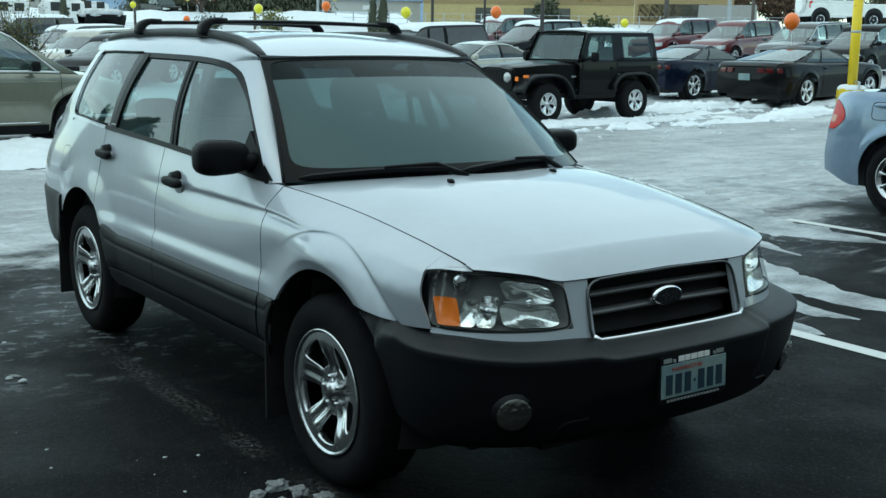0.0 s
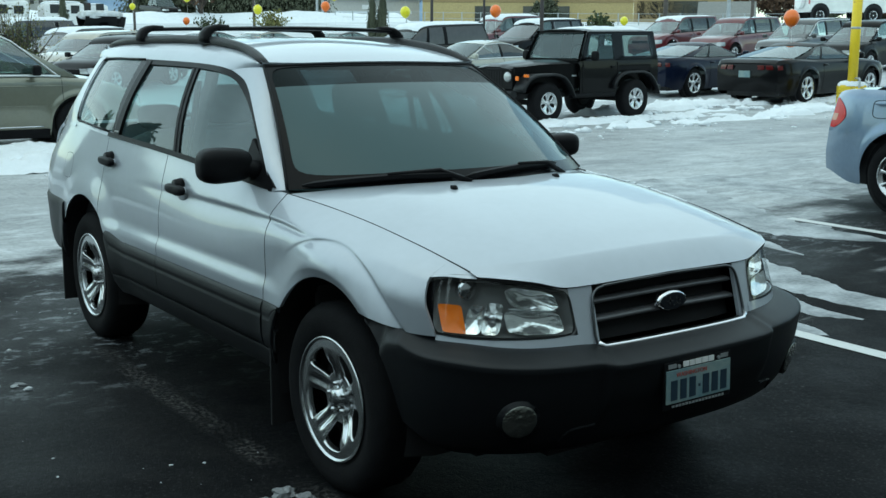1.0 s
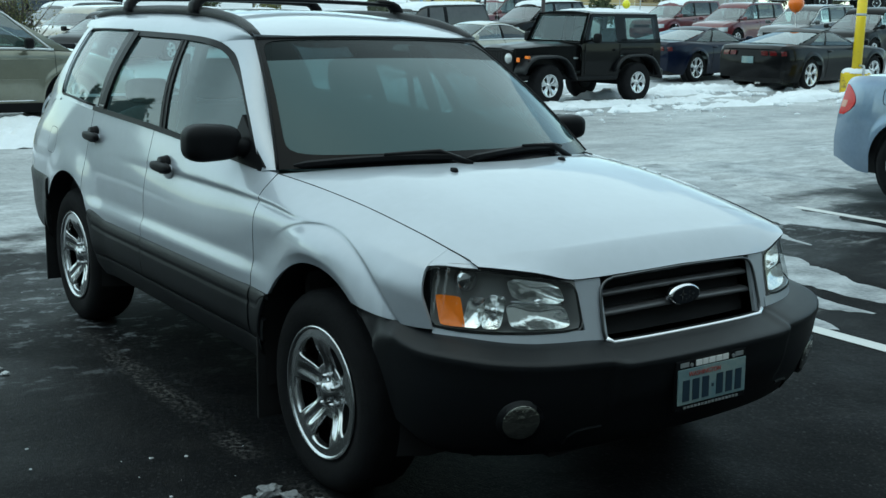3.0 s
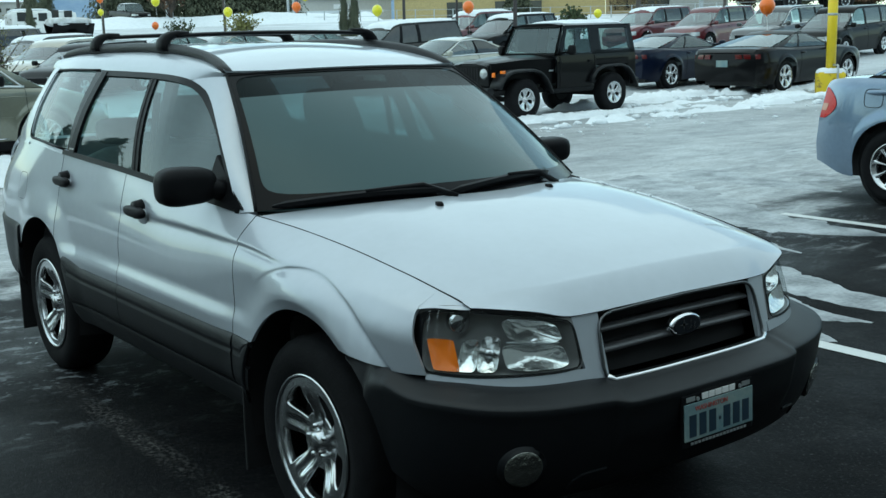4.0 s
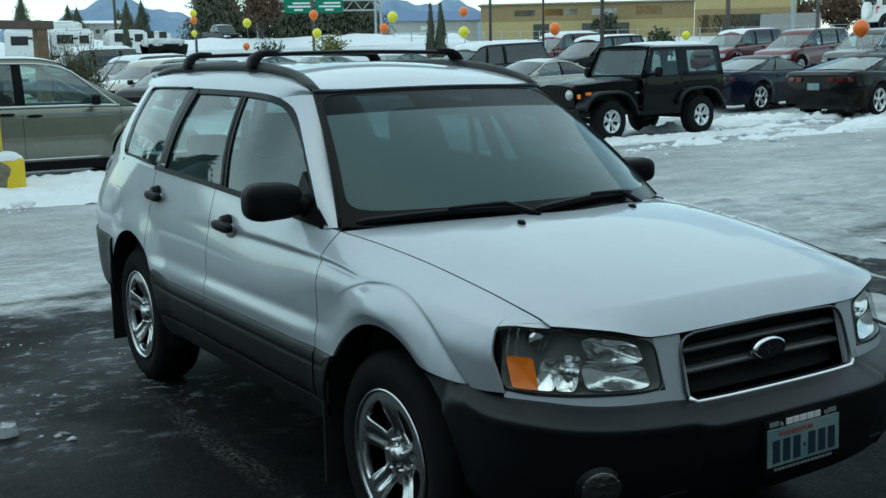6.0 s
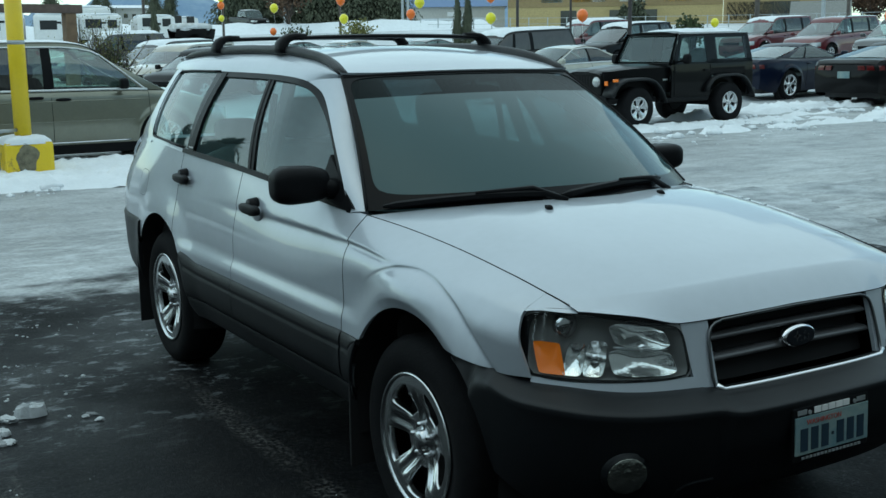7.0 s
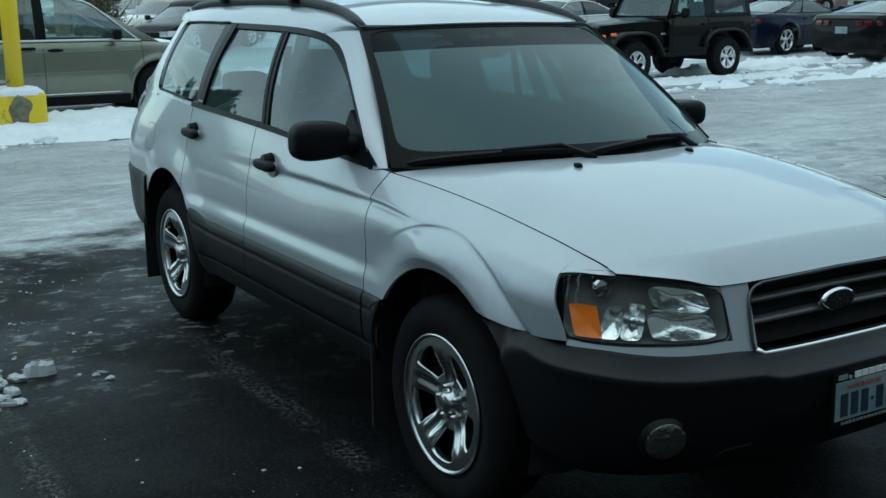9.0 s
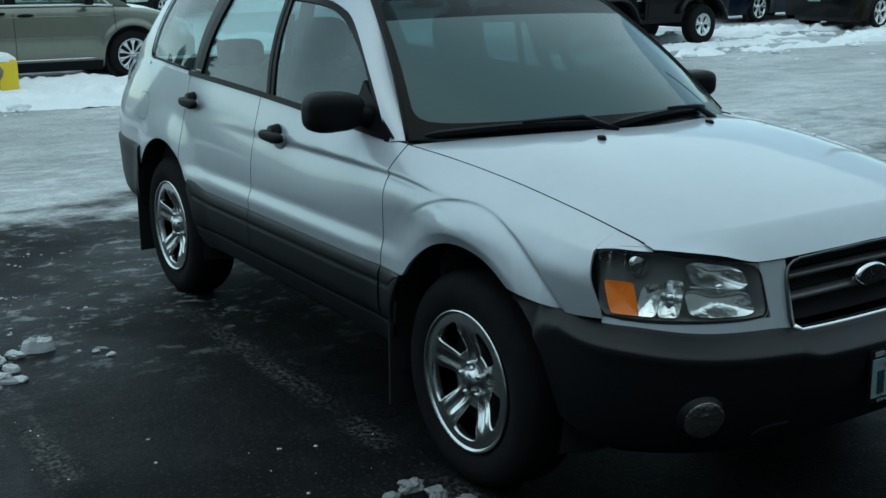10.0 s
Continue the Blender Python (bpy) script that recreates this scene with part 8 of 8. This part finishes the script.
def camper(x, y, turn, w, h, label):
    g = ground_h(x, y)
    c = thing("camper_trailer", pose(x, y, g, 0, 0, turn), label, "trailer", "campers")
    bm = bmesh.new()
    box(bm, -w / 2, w / 2, 0, 6.5, 0.45, h, 0.18)
    part("body", bm, WHITE, c)
    bm = bmesh.new()
    cushion(bm, -w / 2 + 0.05, w / 2 - 0.05, 0.1, 6.4, h - 0.06, h + 0.16)
    part("roof_snow", bm, SNOW, c, smooth=True)
    for x0_, x1_, z0, z1 in ((-w * 0.36, w * 0.02, 1.2, 1.75), (w * 0.16, w * 0.38, 1.2, 1.7)):
        bm = bmesh.new()
        box(bm, x0_, x1_, -0.02, 0.02, z0, z1, 0.01)
        part("window", bm, DKWIN, c)
    bm = bmesh.new()
    box(bm, -w * 0.2, w * 0.12, -0.015, 0.015, h - 0.55, h - 0.42, 0.004)
    part("lettering_bar", bm, CLAD, c)
    for s in (-1, 1):
        bm = bmesh.new()
        tube(bm, [(s * (w / 2 - 0.25), 3.4, 0.35), (s * (w / 2), 3.4, 0.35)], 0.35, 18)
        part("wheel", bm, RUBBER, c)
    bm = bmesh.new()
    box(bm, -w / 2 + 0.1, w / 2 - 0.1, 0.1, 0.3, 0.0, 0.5)
    part("skirt", bm, CLAD, c)
    return c


for k, (x, y, w, h) in enumerate(((-69.7, 16.0, 2.6, 2.0), (-69.2, 19.4, 2.4, 1.85), (-68.5, 13.0, 2.6, 2.1), (-69.0, 9.8, 2.7, 2.2), (-69.5, 6.5, 2.7, 2.2), (-69.0, 3.0, 2.7, 2.1), (-74.0, 22.6, 2.4, 1.6), (-69.0, -0.5, 2.7, 2.2), (-78, 17.5, 2.6, 2.4), (-78, 11.5, 2.6, 2.5))):
    camper(x, y, 90 - 12, w, h, "white camper trailer under snow")
bt = thing("boat_trailer", pose(-63.5, 19.8, ground_h(-63.5, 19.8), 0, 0, 100), "dark boat under a snowy grey cover", "boat")
surf("hull", lin(-1.3, 1.3, 14), lin(-1, 1, 11), lambda x, v: (x, v * (0.85 - 0.3 * (x / 1.3)**2), 0.4 + 0.75 * abs(v)**2.5), P_BLACK, bt, solid=0.03)
bm = bmesh.new()
cushion(bm, -1.3, 1.2, -0.8, 0.8, 0.95, 1.5)
part("cover", bm, material("grey_cover", (0.36, 0.36, 0.34), 0.8, color2=(0.7, 0.72, 0.75), scale=3), bt, smooth=True)
bm = bmesh.new()
box(bm, -1.2, 1.2, -0.5, 0.5, 0.30, 0.44)
for s in (-1, 1):
    tube(bm, [(0, s * 0.6, 0.3), (0, s * 0.8, 0.3)], 0.3, 14)
part("carriage", bm, DARK, bt)

# white box-shaped off-road car standing on higher ground, and its mound
tagged(surf("snow_mound", lin(-42, -22, 30), lin(38, 60, 30), lambda x, y: (x, y, ground_h(x, y) - 0.1 + 1.0 * sst(11, 5, math.hypot(x + 32, y - 48.7)) + 0.05 * noise.noise(Vector((x * 0.7, y * 0.7, 0)))), SNOW, None), "low snow-covered mound behind the car rows", "snow", kind="stuff")
hx, hy_ = -32.0, 48.9
gz = ground_h(hx, hy_) + 1.05
h3 = thing("box_suv", Matrix.Translation((hx, hy_, gz)) @ pose(0, 0, 0, 0, 0, 62), "white box-shaped off-road car with a spare wheel on its tail", "car")
bm = bmesh.new()
box(bm, -3.4, 0.9, -0.93, 0.93, 0.55, 1.20, 0.06)
box(bm, -3.35, -0.75, -0.86, 0.86, 1.15, 1.88, 0.08)
part("body", bm, P_WHITE, h3)
bm = bmesh.new()
tube(bm, [(-3.42, 0, 1.15), (-3.62, 0, 1.15)], 0.40, 28)
part("spare_wheel", bm, WHITE, h3, "white spare wheel cover")
for s in (-1, 1):
    for x0_, x1_ in ((-3.15, -2.45), (-2.3, -1.65), (-1.5, -0.95)):
        bm = bmesh.new()
        box(bm, x0_, x1_, s * 0.855, s * 0.868, 1.35, 1.70, 0.005)
        part("side_window", bm, DKWIN, h3)
    bm = bmesh.new()
    box(bm, -3.40, -3.30, s * 0.74, s * 0.90, 0.95, 1.30, 0.01)
    part("tail_lamp", bm, RED, h3)
    for ax in (0.0, -2.84):
        bm = bmesh.new()
        tube(bm, [(ax, s * 0.905, 0.50), (ax, s * 0.938, 0.50)], 0.50, 24)
        part("wheel_arch", bm, CLAD, h3)
        wheel(h3, ax, s * 0.95, 0.41, 0.24, 0.22, s, 5, False, 0.5)
bm = bmesh.new()
box(bm, -3.355, -3.345, -0.7, 0.7, 1.38, 1.74, 0.004)
part("rear_window", bm, DKWIN, h3)

# ---- balloons on strings ----
BY, BO = material("yellow_balloon", (0.78, 0.70, 0.02), 0.3, coat=0.4), material("orange_balloon", (0.80, 0.16, 0.01), 0.3, coat=0.4)


def balloon(x, y, z, r, mat, word):
    g = ground_h(x, y)
    b = thing("balloon", pose(x, y, g), word + " balloon on a string tied to the car row", "balloon", "balloons")
    bm = bmesh.new()
    bmesh.ops.create_uvsphere(bm, u_segments=20, v_segments=14, radius=1)
    for v in bm.verts:
        k = 1 - 0.16 * max(0, -v.co.z)
        v.co = Vector((v.co.x * r * k, v.co.y * r * k, v.co.z * r * 1.12 + z - g))
    tube(bm, [(0, 0, z - g - r * 1.12), (0, 0, z - g - r * 1.24)], [r * 0.05, r * 0.12], 8)
    part("skin", bm, mat, b, smooth=True)
    bm = bmesh.new()
    tube(bm, [(0, 0, z - g - r * 1.15), (0.05, 0.02, (z - g) * 0.5), (0, 0, 0.0)], 0.004, 3)
    part("string", bm, WHITE, b)


for x, y, z, r, c in ((-62.6, 21.4, 4.79, 0.21, 0), (-62.6, 21.4, 4.37, 0.21, 1), (-62.6, 21.4, 3.61, 0.18, 0), (-47.9, 18.7, 3.63, 0.20, 0), (-34.1, 12.9, 2.26, 0.12, 1), (-46.6, 21.6, 3.96, 0.22, 1), (-46.5, 21.7, 3.09, 0.22, 0),
                      (-42.4, 23.1, 3.18, 0.21, 1), (-38.8, 25.1, 3.77, 0.20, 1), (-38.8, 25.1, 2.89, 0.23, 0), (-28.6, 22.2, 2.67, 0.20, 1), (-29.2, 29.1, 2.44, 0.16, 0), (-15.3, 21.4, 2.21, 0.20, 1), (-43.5, 24.2, 3.75, 0.24, 0)):
    balloon(x, y, z, r, BO if c else BY, "orange" if c else "yellow")

# ---- fence along the road, mountains, and unseen trees and an added wall that close the place behind the camera ----
fence = thing("road_fence", pose(0, 0, 0), "thin wire fence along the snowy road bank", "fence")
for k in range(26):
    t = k / 25
    x, y = -88 + 34 * t, 48 + 26 * t
    bm = bmesh.new()
    tube(bm, [(x, y, ground_h(x, y) - 0.1), (x, y, ground_h(x, y) + 1.0)], 0.05, 5)
    part("post", bm, STEEL, fence)
bm = bmesh.new()
for dz in (0.45, 0.95):
    tube(bm, [(-88 + 34 * k / 25, 48 + 26 * k / 25, ground_h(-88 + 34 * k / 25, 48 + 26 * k / 25) + dz) for k in range(26)], 0.02, 4)
part("wire", bm, STEEL, fence)

HILL = material("hazy_blue_mountain", (0.14, 0.22, 0.34), 1.0, color2=(0.24, 0.32, 0.42), scale=0.010)


def ridge(name, a0, a1, peak, seed, dist):
    """A mountain range seen far off, between two bearings in degrees from +x."""
    def f(u, v):
        a = radians(a0 + (a1 - a0) * u)
        k = math.sin(math.pi * u)**0.55 * (0.82 + 0.22 * noise.noise(Vector((u * 5, seed, 0))) + 0.06 * noise.noise(Vector((u * 19, seed, 2))))
        d = dist + 700 * v
        return (d * math.cos(a), d * math.sin(a), -5 + peak * k * math.sin(math.pi * min(1, 0.02 + v * 0.75)))
    tagged(surf(name, lin(0, 1, 80), lin(0, 1, 10), f, HILL, None), kind="structure")


ridge("backdrop_mountain", 170.5, 157.0, 205, 1.0, 2500)
ridge("backdrop_mountain", 154.0, 143.0, 215, 2.0, 2500)
ridge("backdrop_mountain", 182.0, 164.0, 150, 3.0, 2800)

# unseen wall, added to darken the wagon's front and the near asphalt
WALL = material("unseen_wall_grey", (0.24, 0.235, 0.23), 0.85, vary=0.2)
bm = bmesh.new()
box(bm, 8.6, 9.0, -20, 26, -0.3, 7.5)
tagged(part("wall_behind", bm, WALL, None), kind="structure")
for i in range(13):
    conifer("tall dark conifer in a row beside the lot", -13 + i * 1.9 + (i % 3) * 0.5, -14 - (i % 4) * 1.1, 9.5 + (i * 7 % 5) * 0.8, 2.0, 300 + i)
for i, (x, y) in enumerate(((-12.5, -4.6), (-14.6, -5.2), (-16.4, -4.9), (-18.5, -5.8), (-20.6, -5.4), (-22.8, -6.4), (-25.0, -6.0), (-28.0, -7.0))):
    conifer("tall dark conifer in a row beside the lot", x, y, 3.3 + (i * 5 % 4) * 0.35, 0.9, 340 + i)
